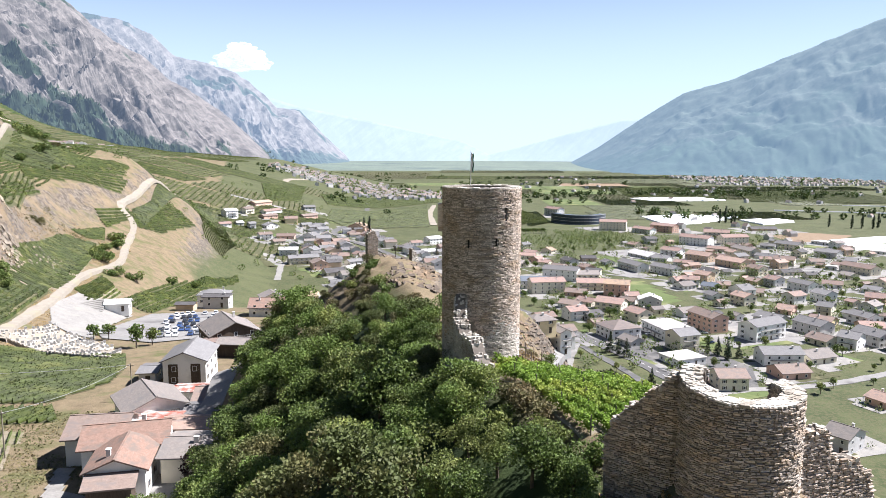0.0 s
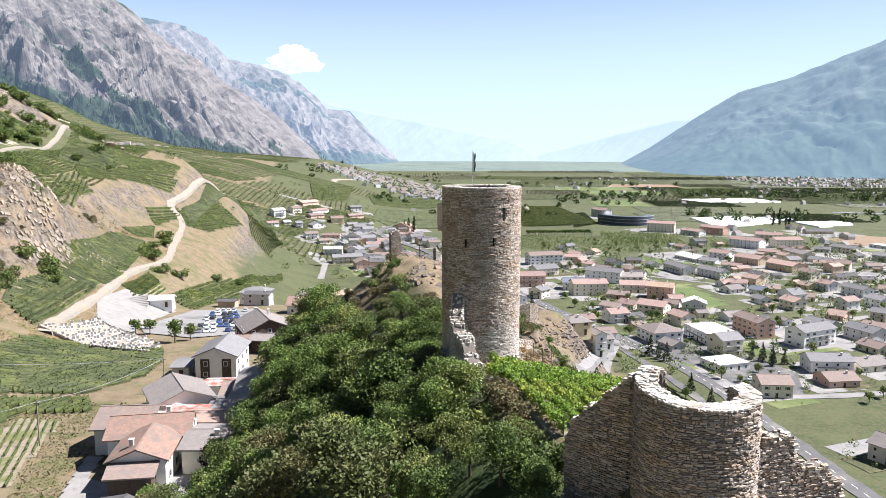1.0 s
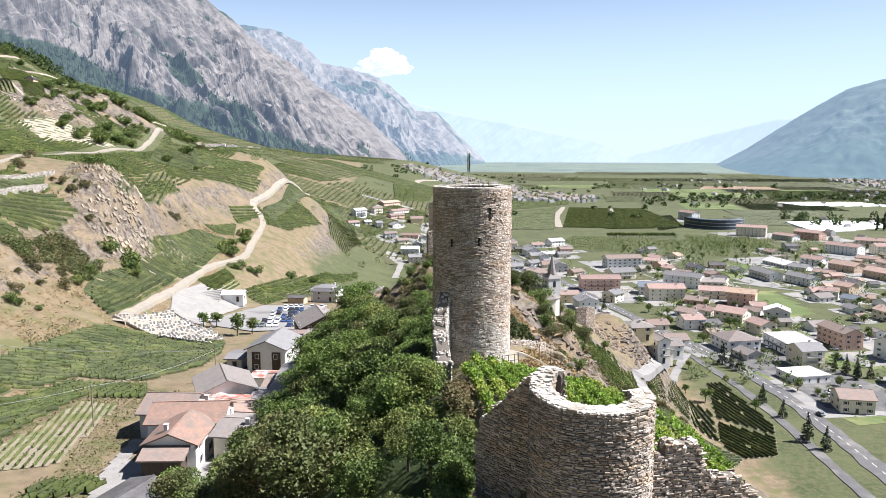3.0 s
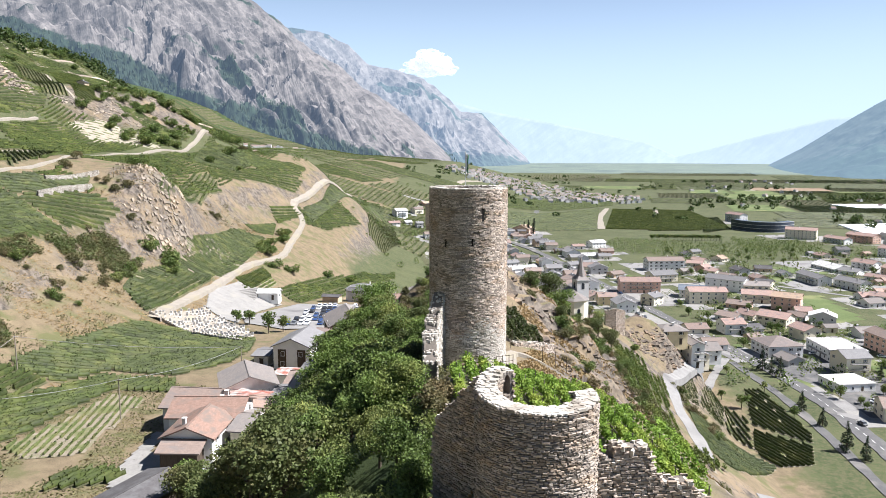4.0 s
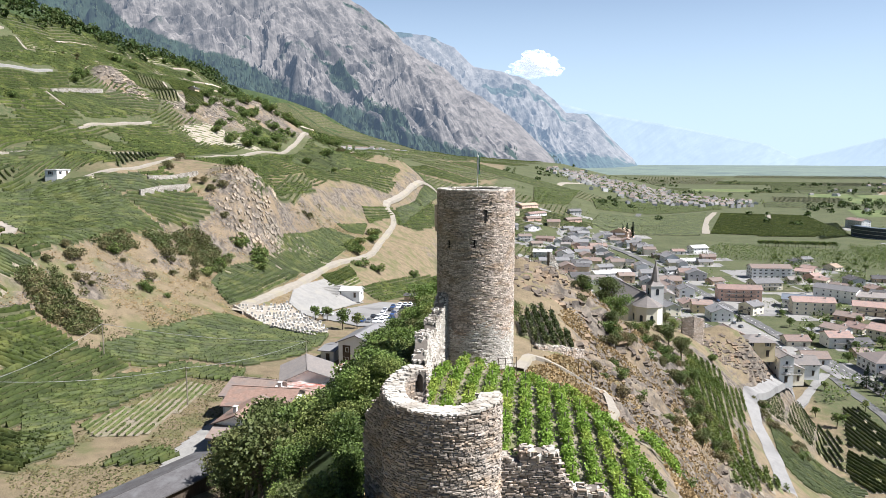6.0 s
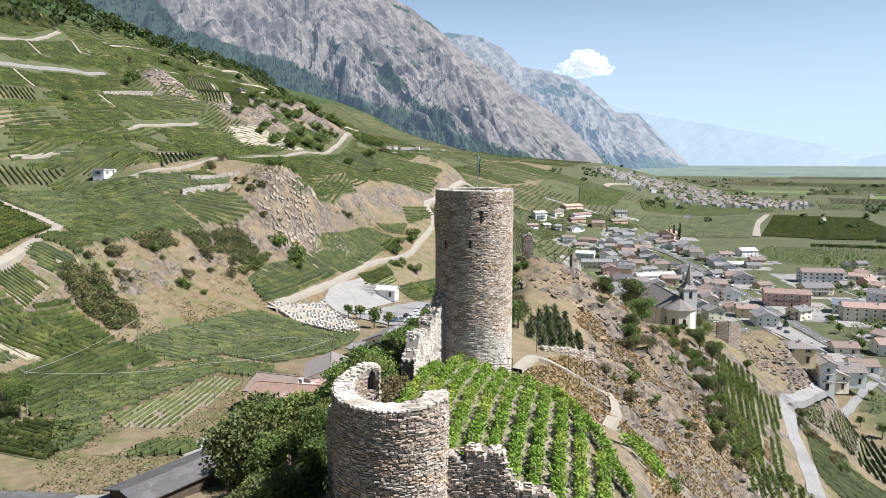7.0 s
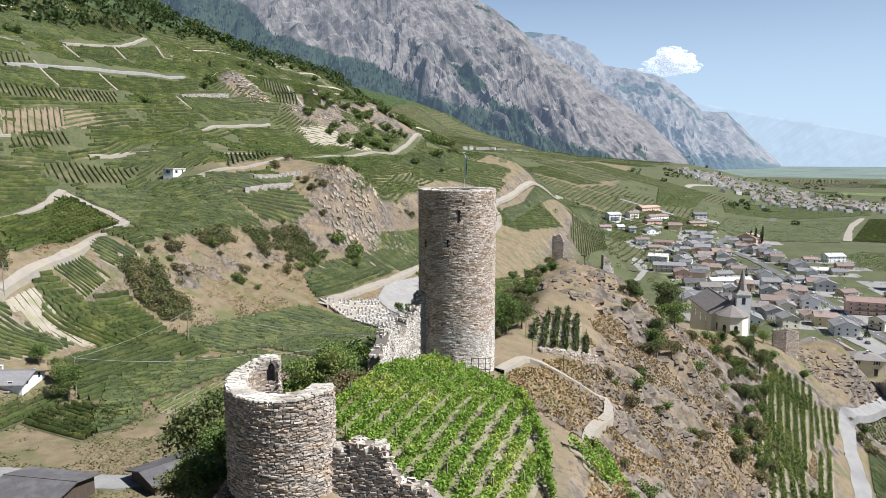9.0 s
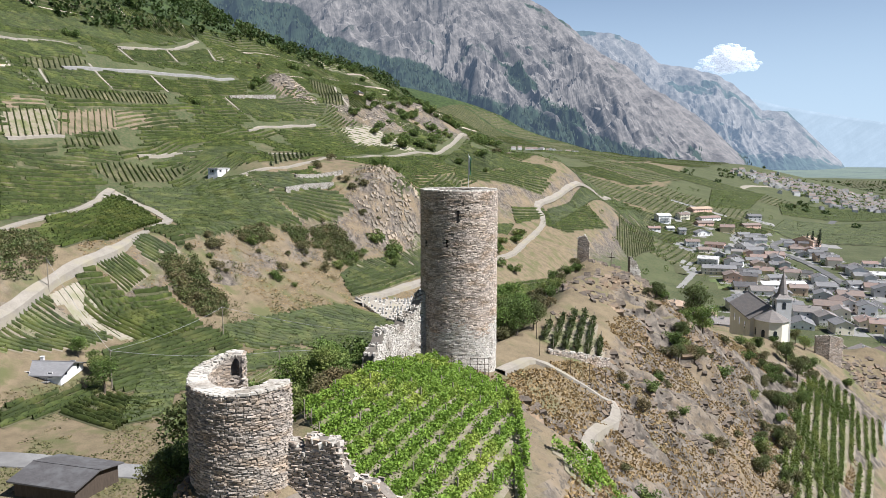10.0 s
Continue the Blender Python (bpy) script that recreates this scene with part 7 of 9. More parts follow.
def church():
    x, y, z = 6.5, 236.0, 47.5
    c = thing("church", "pale rendered church with a slate roof and a pointed stone spire", "church", at=(x, y, z), turn=-62)
    bm = bmesh.new()
    prism(bm, 24, 11, -3, 7.0, 3.6)
    part("nave", bm, WALLS["cream"], c).location = (-12, 0, 0)
    bm = bmesh.new()
    gable_roof(bm, 24, 11, 7.0, 3.6, 0.5)
    part("nave_roof", bm, ROOFS["greybrown"], c, "slate roof").location = (-12, 0, 0)
    bm = bmesh.new()
    bmesh.ops.create_cone(bm, cap_ends=True, segments=8, radius1=4.6, radius2=4.6, depth=10.5, matrix=Matrix.Translation((1.5, 0, 2.2)) @ Matrix.Rotation(radians(22.5), 4, "Z"))
    part("apse", bm, WALLS["cream"], c)
    bm = bmesh.new()
    bmesh.ops.create_cone(bm, cap_ends=True, segments=8, radius1=5.2, radius2=0.1, depth=2.8, matrix=Matrix.Translation((1.5, 0, 8.8)) @ Matrix.Rotation(radians(22.5), 4, "Z"))
    part("apse_roof", bm, ROOFS["greybrown"], c)
    tower = bmesh.new()
    box(tower, -2.1, -2.1, 0, 2.1, 2.1, 13.2)
    box(tower, -2.3, -2.3, 13.2, 2.3, 2.3, 13.5)
    t = part("bell_tower", tower, WALLS["grey"], c)
    t.location = (-0.5, 3.2, 0)
    bm = bmesh.new()
    bmesh.ops.create_cone(bm, cap_ends=True, segments=4, radius1=3.15, radius2=1.15, depth=1.6, matrix=Matrix.Translation((0, 0, 14.3)) @ Matrix.Rotation(radians(45), 4, "Z"))
    bmesh.ops.create_cone(bm, cap_ends=True, segments=8, radius1=1.55, radius2=0.05, depth=6.6, matrix=Matrix.Translation((0, 0, 18.0)))
    part("spire", bm, ROOFS["greybrown"], t, "pointed grey spire")
    for k in range(4):
        bm = bmesh.new()
        box(bm, -0.5, -2.14, 10.4, 0.5, -2.08, 12.0)
        bmesh.ops.create_cone(bm, cap_ends=True, segments=16, radius1=0.5, radius2=0.5, depth=0.06, matrix=Matrix.Translation((0, -2.11, 12.0)) @ Matrix.Rotation(radians(90), 4, "X"))
        part("bell_opening", bm, GLASS, t).matrix_basis = Matrix.Rotation(radians(90 * k), 4, "Z")
    for px, py, turn in ((-6, -5.5, 0), (-12, -5.5, 0), (-18, -5.5, 0), (1.5, -4.32, 0), (4.6, -3.0, 45), (5.75, 0, 90)):
        bm = bmesh.new()
        box(bm, -0.5, -0.04, 0, 0.5, 0.04, 1.7)
        bmesh.ops.create_cone(bm, cap_ends=True, segments=16, radius1=0.5, radius2=0.5, depth=0.08, matrix=Matrix.Translation((0, 0, 1.7)) @ Matrix.Rotation(radians(90), 4, "X"))
        part("arched_window", bm, GLASS, c).matrix_basis = pose(px, py, 2.6, 0, 0, turn)
    return c


church()


def curved_block():
    """The dark curved hotel front on the plain."""
    b = thing("curved_building", "long curved building with a dark glazed front", "building", at=(207, 1010, 0.6))
    bm = bmesh.new()
    outer, inner = [], []
    for k in range(25):
        a = radians(200 + k * 5.2)
        outer.append((70 * math.cos(a) * 0.62, 70 * math.sin(a) + 62))
        inner.append((56 * math.cos(a) * 0.62, 56 * math.sin(a) + 62))
    ring = outer + inner[::-1]
    low = [bm.verts.new((x, y, -1)) for x, y in ring]
    high = [bm.verts.new((x, y, 13)) for x, y in ring]
    for k in range(len(ring)):
        q = (k + 1) % len(ring)
        bm.faces.new((low[k], low[q], high[q], high[k]))
    for k in range(24):
        bm.faces.new((high[k], high[k + 1], high[len(ring) - 2 - k], high[len(ring) - 1 - k]))
    part("front", bm, surface("blue-black glazing", (0.035, 0.045, 0.065), (0.06, 0.075, 0.10), 3, 0.3), b)
    for level in (0, 4.4, 8.8, 13.0):
        bm = bmesh.new()
        for k in range(24):
            (x0, y0), (x1, y1) = outer[k], outer[k + 1]
            v = [bm.verts.new(p) for p in ((x0 * 1.008, y0 - 0.4, level), (x1 * 1.008, y1 - 0.4, level), (x1 * 1.008, y1 - 0.4, level + 0.5), (x0 * 1.008, y0 - 0.4, level + 0.5))]
            bm.faces.new(v)
        part("band", bm, WALLS["grey"], b)
    return b


curved_block()

# ---- trees and shrubs ----
def crown_points(rng, clumps, n):
    """Points near the skins of several rounded clumps (x, y, z, radius)."""
    clumps = np.asarray(clumps)
    weight = clumps[:, 3] ** 2
    pick = rng.choice(len(clumps), n, p=weight / weight.sum())
    d = rng.normal(size=(n, 3))
    d[:, 2] += 0.25
    d /= np.linalg.norm(d, axis=1)[:, None]
    r = clumps[pick, 3] * (1 - 0.45 * rng.random(n) ** 2.2) * (1 + 0.12 * rng.normal(size=n))
    return clumps[pick, :3] + d * r[:, None] * np.array([1, 1, 0.85])


def limb(bm, a, b, ra, rb, sides=7):
    d = Vector(b) - Vector(a)
    m = Matrix.Translation(Vector(a)) @ d.to_track_quat("Z", "Y").to_matrix().to_4x4() @ Matrix.Translation((0, 0, d.length / 2))
    bmesh.ops.create_cone(bm, cap_ends=True, segments=sides, radius1=ra, radius2=rb, depth=d.length, matrix=m)


def make_tree(name, label, height, radius, leaves, size, seed, material, category="tree", group="trees", base=0.3, kind="round"):
    """One tree with trunk and crown, kept far below ground as the pattern for copies."""
    rng = np.random.default_rng(seed)
    tree = thing(name, label, category, group, (0, 0, -400))
    bm = bmesh.new()
    clumps = []
    if kind == "round":
        count = 13
        for k in range(count):
            a = rng.uniform(0, math.tau)
            f = rng.uniform(0.15, 0.78)
            z = height * rng.uniform(base + 0.12, 0.86)
            w = radius * f * math.sqrt(max(0.1, 1 - ((z / height - 0.58) / 0.5) ** 2))
            clumps.append((w * math.cos(a), w * math.sin(a), z, radius * rng.uniform(0.3, 0.5)))
        clumps.append((0, 0, height * 0.8, radius * 0.5))
        limb(bm, (0, 0, -1.0), (0.1, 0.05, height * 0.55), 0.035 * height, 0.018 * height)
        for x, y, z, r in clumps[:6]:
            limb(bm, (0.05, 0.02, height * rng.uniform(base, 0.5)), (x, y, z), 0.013 * height, 0.005 * height, 5)
    elif kind == "bush":
        for k in range(9):
            a = rng.uniform(0, math.tau)
            w = radius * rng.uniform(0.1, 0.75)
            clumps.append((w * math.cos(a), w * math.sin(a), height * rng.uniform(0.2, 0.62), radius * rng.uniform(0.28, 0.46)))
        for x, y, z, r in clumps[:5]:
            limb(bm, (0, 0, -0.5), (x, y, z), 0.02 * height, 0.008 * height, 5)
    elif kind == "cone":
        for k in range(16):
            f = k / 15
            for q in range(3):
                a = rng.uniform(0, math.tau)
                w = radius * (1 - f) * 0.7
                clumps.append((w * math.cos(a), w * math.sin(a), height * (0.1 + 0.87 * f), radius * (0.42 - 0.3 * f)))
        limb(bm, (0, 0, -1), (0, 0, height * 0.95), 0.03 * height, 0.004 * height)
    elif kind == "column":
        for k in range(14):
            f = k / 13
            a = rng.uniform(0, math.tau)
            w = radius * 0.3
            clumps.append((w * math.cos(a), w * math.sin(a), height * (0.08 + 0.84 * f), radius * (0.75 - 0.5 * abs(f - 0.4))))
        limb(bm, (0, 0, -1), (0, 0, height * 0.8), 0.02 * height, 0.006 * height)
    part("trunk", bm, BARK, tree)
    points = crown_points(rng, clumps, leaves)
    points[:, 2] = np.maximum(points[:, 2], 0.1)
    part_of_mesh("crown", leaf_mesh("crown", points, size * rng.uniform(0.6, 1.3, leaves), material, seed), None, tree)
    return tree


def plant(pattern, x, y, scale=1.0, turn=None, sink=0.0, rnd=random.Random(3), tall=1.0):
    m = pose(x, y, gz(x, y) - sink, 0, 0, rnd.uniform(0, 360) if turn is None else turn)
    made = clone(pattern, m)
    made.matrix_basis = m @ Matrix.Diagonal((scale, scale, scale * tall, 1))
    return made


OAKS = [make_tree("broadleaf_tree", "broad green deciduous tree on the castle slope", 8.5, 3.6, 3400, 0.29, 11 + k, (LEAF, LEAF_LIGHT, LEAF, LEAF_OLIVE)[k], group="castle wood") for k in range(4)]
SHRUBS = [make_tree("shrub", "dusty green shrub on the dry slope", 2.6, 1.9, 800, 0.23, 21 + k, (LEAF_DRY, LEAF, LEAF_DRY)[k], "shrub", "shrubs", kind="bush") for k in range(3)]
BUSHES = [make_tree("bush", "round dark green bush on the dry slope", 5.0, 4.2, 1100, 0.5, 31 + k, LEAF, "bush", "hillside bushes", kind="bush") for k in range(2)]
GARDEN = [make_tree("garden_tree", "green garden tree among the houses", 6.5, 2.8, 420, 0.62, 41 + k, LEAF, group="garden trees") for k in range(3)]
PINES = [make_tree("conifer", "dark conifer beside the road", 11, 2.6, 800, 0.5, 51, LEAF_PINE, group="conifers", kind="cone")]
POPLARS = [make_tree("poplar", "tall slim poplar on the plain", 22, 2.6, 420, 1.2, 61, LEAF_PINE, group="poplars", kind="column")]
PLUM = make_tree("copper_tree", "dark red-leaved plum tree beside the house", 6.5, 2.9, 1200, 0.36, 71, LEAF_PLUM, group="garden trees")

woods = random.Random(101)


def above_shed(x, y):
    """The wooded flank ends above the long shed and the lane."""
    return (x + 3.4) * 0.72 + (y - 48.7) * 0.695 > 1.5 or x > 8


# the wood on the castle's west flank
spots = []
for _ in range(6000):
    x, y = woods.uniform(-46, 16), woods.uniform(27, 152)
    d = crest_distance(x, y)
    if d > -1.2 or d < -44 or gz(x, y) < 47.5:
        continue
    if (x < -34 and 92 < y < 130) or (x < -37 and 130 < y < 160) or math.hypot(x - 4.9, y - 80.9) < 6.2 or (y < 46 and x > 9.5) or (d > -3 and 76 > y > 62):
        continue
    if (y > 126 and d > -3.5) or not above_shed(x, y):
        continue
    low_growth = d > -5 or (y > 124 and d > -16)
    gap = 2.0 if d > -5 else (2.9 if d > -11 else 4.3)
    if any((x - px) ** 2 + (y - py) ** 2 < (0.5 * (gap + pg)) ** 2 for px, py, pg in spots):
        continue
    spots.append((x, y, gap))
    if low_growth:
        plant(SHRUBS[woods.randrange(3)], x, y, woods.uniform(0.7, 1.1), rnd=woods)
    elif d > -11:
        plant(OAKS[woods.randrange(4)], x, y, woods.uniform(0.48, 0.66), rnd=woods, sink=0.3)
    else:
        plant(OAKS[woods.randrange(4)], x, y, woods.uniform(0.78, 1.12), rnd=woods, sink=0.4)
    if len(spots) > 330:
        break

# shrubs on the dry eastern flank and along the crest
for _ in range(1500):
    x, y = woods.uniform(0, 60), woods.uniform(36, 250)
    d = crest_distance(x, y)
    dense = float(vnoise(x, y, 16, 88))
    if d < 7 or d > 48 or dense < 0.1 or any(inside(x, y, p[3]) for p in VINES_FOOT_OF_ROCK) or (y < 80 and d < 22) or woods.random() < 0.55:
        continue
    plant(SHRUBS[woods.randrange(3)], x, y, woods.uniform(0.35, 1.0) * (1.4 if y > 150 else 0.9), rnd=woods)
for x, y, k in ((-1, 97, 0.75), (1.5, 100, 0.7), (-3, 103, 0.8), (2, 104, 0.55), (-2, 92, 0.7), (-5, 98, 0.8), (6, 166, 1.0), (9, 163, 0.85), (4, 172, 0.7), (20, 206, 0.8), (16, 212, 0.7), (24, 190, 0.6), (22, 180, 0.5), (12, 245, 0.6), (15, 243, 0.55), (-12, 47, 0.9), (3.5, 61, 0.62), (1.5, 59, 0.7), (0.5, 63, 0.7)):
    if above_shed(x, y):
        plant(OAKS[woods.randrange(4)], x, y, k, rnd=woods, sink=0.4)
for x, y, k in ((4, 152, 0.8), (7.5, 156, 0.9), (-14, 150, 0.6), (13, 222, 0.9), (9, 230, 0.7), (27, 240, 0.9), (25, 165, 0.8), (28, 168, 0.9), (23, 172, 0.8)):
    plant(BUSHES[0], x, y, k * 0.6, rnd=woods)

# a belt of darker scrub between the dry slope and the steep vineyard
for x, y in [(11.7, 205.8), (14.2, 223.3), (16.7, 190.8), (19.3, 199.1), (20.9, 172.6), (22.9, 180.6), (25.2, 145.0), (27.3, 148.9), (28.0, 135.9), (29.8, 137.5), (12.2, 146.0), (14.2, 144.4), (11.6, 140.7), (3.0, 148.2), (-96.2, 576.2)]:
    for _ in range(4):
        plant(SHRUBS[woods.choice([0, 1, 2])], x + woods.gauss(0, 2.0), y + woods.gauss(0, 4.0), woods.uniform(0.5, 1.2), rnd=woods)
    plant(OAKS[3], x + woods.gauss(0, 1.5), y + woods.gauss(0, 2.5), woods.uniform(0.3, 0.5), rnd=woods, sink=0.3)
for x, y, k in ((23.0, 38.6, 0.42), (24.4, 39.2, 0.5), (25.8, 40.2, 0.45), (21.6, 37.6, 0.36), (27.4, 40.8, 0.5), (29, 42, 0.6), (20.2, 34.6, 0.5), (13.2, 37.2, 0.8), (12.0, 39.4, 0.9), (10.4, 42.2, 0.9), (11.6, 35.5, 0.9), (15.2, 33.4, 0.8), (9.2, 45.2, 0.95), (8.2, 48.5, 0.9), (24, 35, 0.5), (27, 36.5, 0.6)):
    plant(SHRUBS[woods.randrange(3)], x, y, k, rnd=woods)

# bushes on the hillside
for x, y, k in ((-162, 262, 1.4), (-166, 268, 1.5), (-170, 259, 1.2), (-158, 256, 0.9), (-172, 365, 1.6), (-178, 372, 1.4), (-182, 385, 1.3), (-186, 410, 1.5), (-192, 425, 1.5), (-160, 232, 1.1), (-205, 300, 1.2), (-211, 320, 1.1),
                (-158, 345, 1.4), (-152, 352, 1.2), (-150, 395, 1.0), (-145, 420, 1.1), (-275, 500, 1.7), (-280, 505, 1.2), (-250, 470, 1.0), (-262, 452, 1.4), (-300, 470, 1.5), (-306, 480, 1.6), (-295, 430, 1.6), (-285, 415, 1.5), (-292, 405, 1.3), (-288, 440, 1.7), (-318, 560, 2.0), (-325, 575, 2.0), (-310, 550, 1.6), (-340, 600, 2.0), (-348, 620, 2.2), (-352, 640, 2.0)):
    plant(BUSHES[woods.randrange(2)], x, y, k * woods.uniform(0.85, 1.15), rnd=woods, tall=woods.uniform(0.8, 1.15))
for x, y in ((-358, 339), (-364, 350), (-440, 450), (-437, 464), (-493, 543), (-496, 563), (-504, 587), (-488, 523), (-484, 584), (-452, 593), (-348, 496), (-340, 517), (-304, 405), (-296, 413), (-288, 420), (-308, 415), (-287, 452), (-310, 261), (-360, 218)):
    plant(BUSHES[woods.randrange(2)], x, y, woods.uniform(1.1, 1.9), rnd=woods)
for _ in range(2600):
    x, y = woods.uniform(-420, -95), woods.uniform(70, 640)
    s = -0.966 * x - 0.26 * y
    scrub = float(vnoise(x, y, 26, 91)) + 0.4 * float(vnoise(x, y, 9, 92))
    bank = 86 < s < 116 and 120 < y < 270
    knob = any(math.hypot(x - kx, y - ky) < kr * 1.0 for kx, ky, kr, _ in KNOBS[:4])
    if not (bank or knob or (86 < s < 330 and scrub > 0.82)) or ((bank or knob) and scrub < 0.12):
        continue
    if any(inside(x, y, p[3]) for p in PLOTS) or any(math.hypot(x - px, y - py) < 4 for px, py, pw in ROAD_POINTS):
        continue
    if knob:
        plant(BUSHES[woods.randrange(2)], x, y, woods.uniform(0.6, 1.5), rnd=woods)
    else:
        plant(SHRUBS[woods.randrange(3)], x, y, woods.uniform(0.7, 1.9), rnd=woods)

# gardens of the valley and the hamlet
for _ in range(900):
    x, y = woods.uniform(60, 420), woods.uniform(290, 820)
    if any(math.hypot(x - px, y - py) < pr * 0.72 for px, py, pr in placed) or any(math.hypot(x - px, y - py) < pw * 0.5 + 2 for px, py, pw in ROAD_POINTS if py < 900) or (135 < x < 185 and 455 < y < 570):
        continue
    if x > 340 + (y - 450) * 0.4 or woods.random() < (0.35 if y < 520 else 0.62):
        continue
    plant(GARDEN[woods.randrange(3)], x, y, woods.uniform(0.35, 1.0), rnd=woods)
far_gardens = []
for _ in range(700):
    x, y = woods.uniform(-330, 40), woods.uniform(560, 1150)
    if x > -60 + (820 - y) * 0.45 or any(math.hypot(x - px, y - py) < pr * 0.72 for px, py, pr in placed) or any(math.hypot(x - px, y - py) < pw for px, py, pw in ROAD_POINTS if py < 1300) or woods.random() < 0.5:
        continue
    far_gardens.append((x, y, woods.uniform(2.5, 7), woods.uniform(1.4, 3)))
for x, y, k in ((-94, 217, 1.15), (-91, 222, 0.9), (-113, 229, 0.85), (-109, 231, 0.85), (-40, 126, 0.7), (-37, 108, 0.8), (-33, 102, 0.9), (-35, 114, 0.7), (-68, 150, 0.6), (-66, 146, 0.5), (-104, 92, 0.75), (-97, 90, 0.95), (-112, 92, 0.6), (-30, 92, 0.9), (-28, 84, 0.9), (-33, 76, 0.9), (-36, 97, 0.8), (-42, 170, 0.9), (-40, 182, 1.0), (-34, 190, 1.0), (-36, 200, 1.0), (-30, 210, 1.0), (-28, 222, 1.0), (-36, 160, 0.9), (-34, 148, 0.9)):
    if x < -60 or above_shed(x, y):
        plant(GARDEN[woods.randrange(3)] if y > 120 else OAKS[woods.randrange(4)], x, y, k, rnd=woods)
copy_thing(PLUM, pose(-38.5, 109.5, gz(-38.5, 109.5), 0, 0, 20))
for x, y, k in ((88, 355, 1.0), (91, 350, 0.8), (94, 346, 0.9), (99, 262, 1.0), (103, 255, 0.8), (97, 285, 0.7), (93, 300, 0.8), (137, 352, 0.7), (141, 349, 0.9), (145, 347, 0.8), (150, 345, 0.7), (143, 341, 0.8), (36, 470, 0.7), (-58, 640, 0.9)):
    plant(PINES[0], x, y, k, rnd=woods)
for x, y, k in ((-95, 905, 0.85), (-88, 905, 0.95), (-100, 905, 0.7)):
    plant(POPLARS[0], x, y, k, rnd=woods)
for k in range(24):
    plant(GARDEN[k % 3], 55 + k * 3.4, 880 + k * 0.6, 1.1, rnd=woods)
for x, y in ((410, 1035), (420, 1040), (428, 1036), (436, 1044), (560, 960), (575, 962), (586, 955), (600, 966), (540, 980)):
    plant(POPLARS[0], x, y, woods.uniform(0.8, 1.2), rnd=woods)
for pattern in OAKS + SHRUBS + BUSHES + GARDEN + PINES + POPLARS + [PLUM]:
    for child in list(pattern.children):
        bpy.data.objects.remove(child)
    bpy.data.objects.remove(pattern)


def far_woods(name, label, spots_at, leaves, size, material, seed):
    """Far woods as one mass of foliage: for each tree (x, y, height, radius)."""
    rng = np.random.default_rng(seed)
    pts, sizes = [], []
    for x, y, h, r in spots_at:
        z = gz(x, y)
        d = rng.normal(size=(leaves, 3))
        d /= np.linalg.norm(d, axis=1)[:, None]
        p = np.array([x, y, z + h * 0.52]) + d * np.array([r, r, h * 0.5]) * (0.75 + 0.3 * rng.random((leaves, 1)))
        pts.append(p)
        sizes.append(np.full(leaves, size) * rng.uniform(0.6, 1.3, leaves) * r / 3)
    me = leaf_mesh(name, np.concatenate(pts), np.concatenate(sizes), material, seed)
    return tagged(part_of_mesh(name, me, None), label, "wood", kind="stuff")


far_woods("garden_trees", "trees in the gardens of the far houses", far_gardens, 60, 1.0, LEAF, 4)
hill = []
while len(hill) < 1900:
    x, y = woods.uniform(-800, -300), woods.uniform(60, 1100)
    s = -0.966 * x - 0.26 * y
    if s + 0.09 * max(400 - y, 0) + 18 * float(fbm(x, y, 80, 31, 3)) > 332 and s < 620:
        hill.append((x, y, woods.uniform(7, 12), woods.uniform(3, 5)))
far_woods("hilltop_wood", "dense green wood above the vineyards", hill, 46, 1.7, LEAF_WOOD, 5)
belt = []
for _ in range(5200):
    x, y = woods.uniform(150, 2200), woods.uniform(1000, 2700)
    river = abs(y - (1500 + 0.32 * (x - 300) + 140 * math.sin(x / 260)))
    hedge = abs((y - 0.1 * x) % 330 - 160)
    if (river < 60 and x < 1500) or (hedge < 9 and float(vnoise(x, y, 120, 71)) > -0.2) or (1080 < y < 1180 and 330 < x < 1100 and woods.random() < 0.6):
        belt.append((x, y, woods.uniform(7, 15), woods.uniform(4, 7)))
far_woods("riverside_trees", "belts of trees along the river and the fields", belt, 34, 2.0, LEAF_WOOD, 6)
orchard = []
for i in range(34):
    for j in range(14):
        x, y = -10 + i * 5.2 + j * 2.0, 760 + j * 9 - i * 0.8
        if not any(math.hypot(x - px, y - py) < 16 for px, py, pr in placed):
            orchard.append((x + woods.uniform(-1, 1), y + woods.uniform(-1, 1), 3.4, 2.2))
        orchard.append((150 + i * 4.0 + woods.uniform(-1, 1), 800 + j * 8.0 + woods.uniform(-1, 1), 3.2, 2.0)) if i < 20 else None
far_woods("orchard", "rows of low green fruit trees on the plain", orchard, 34, 0.9, LEAF, 7)
edge = []
for _ in range(900):
    x, y = woods.uniform(-420, 300), woods.uniform(1150, 2900)
    if float(vnoise(x, y, 90, 55)) > 0.45:
        edge.append((x, y, woods.uniform(5, 9), woods.uniform(3, 6)))
far_woods("field_trees", "scattered trees between the far fields", edge, 26, 2.2, LEAF_WOOD, 8)


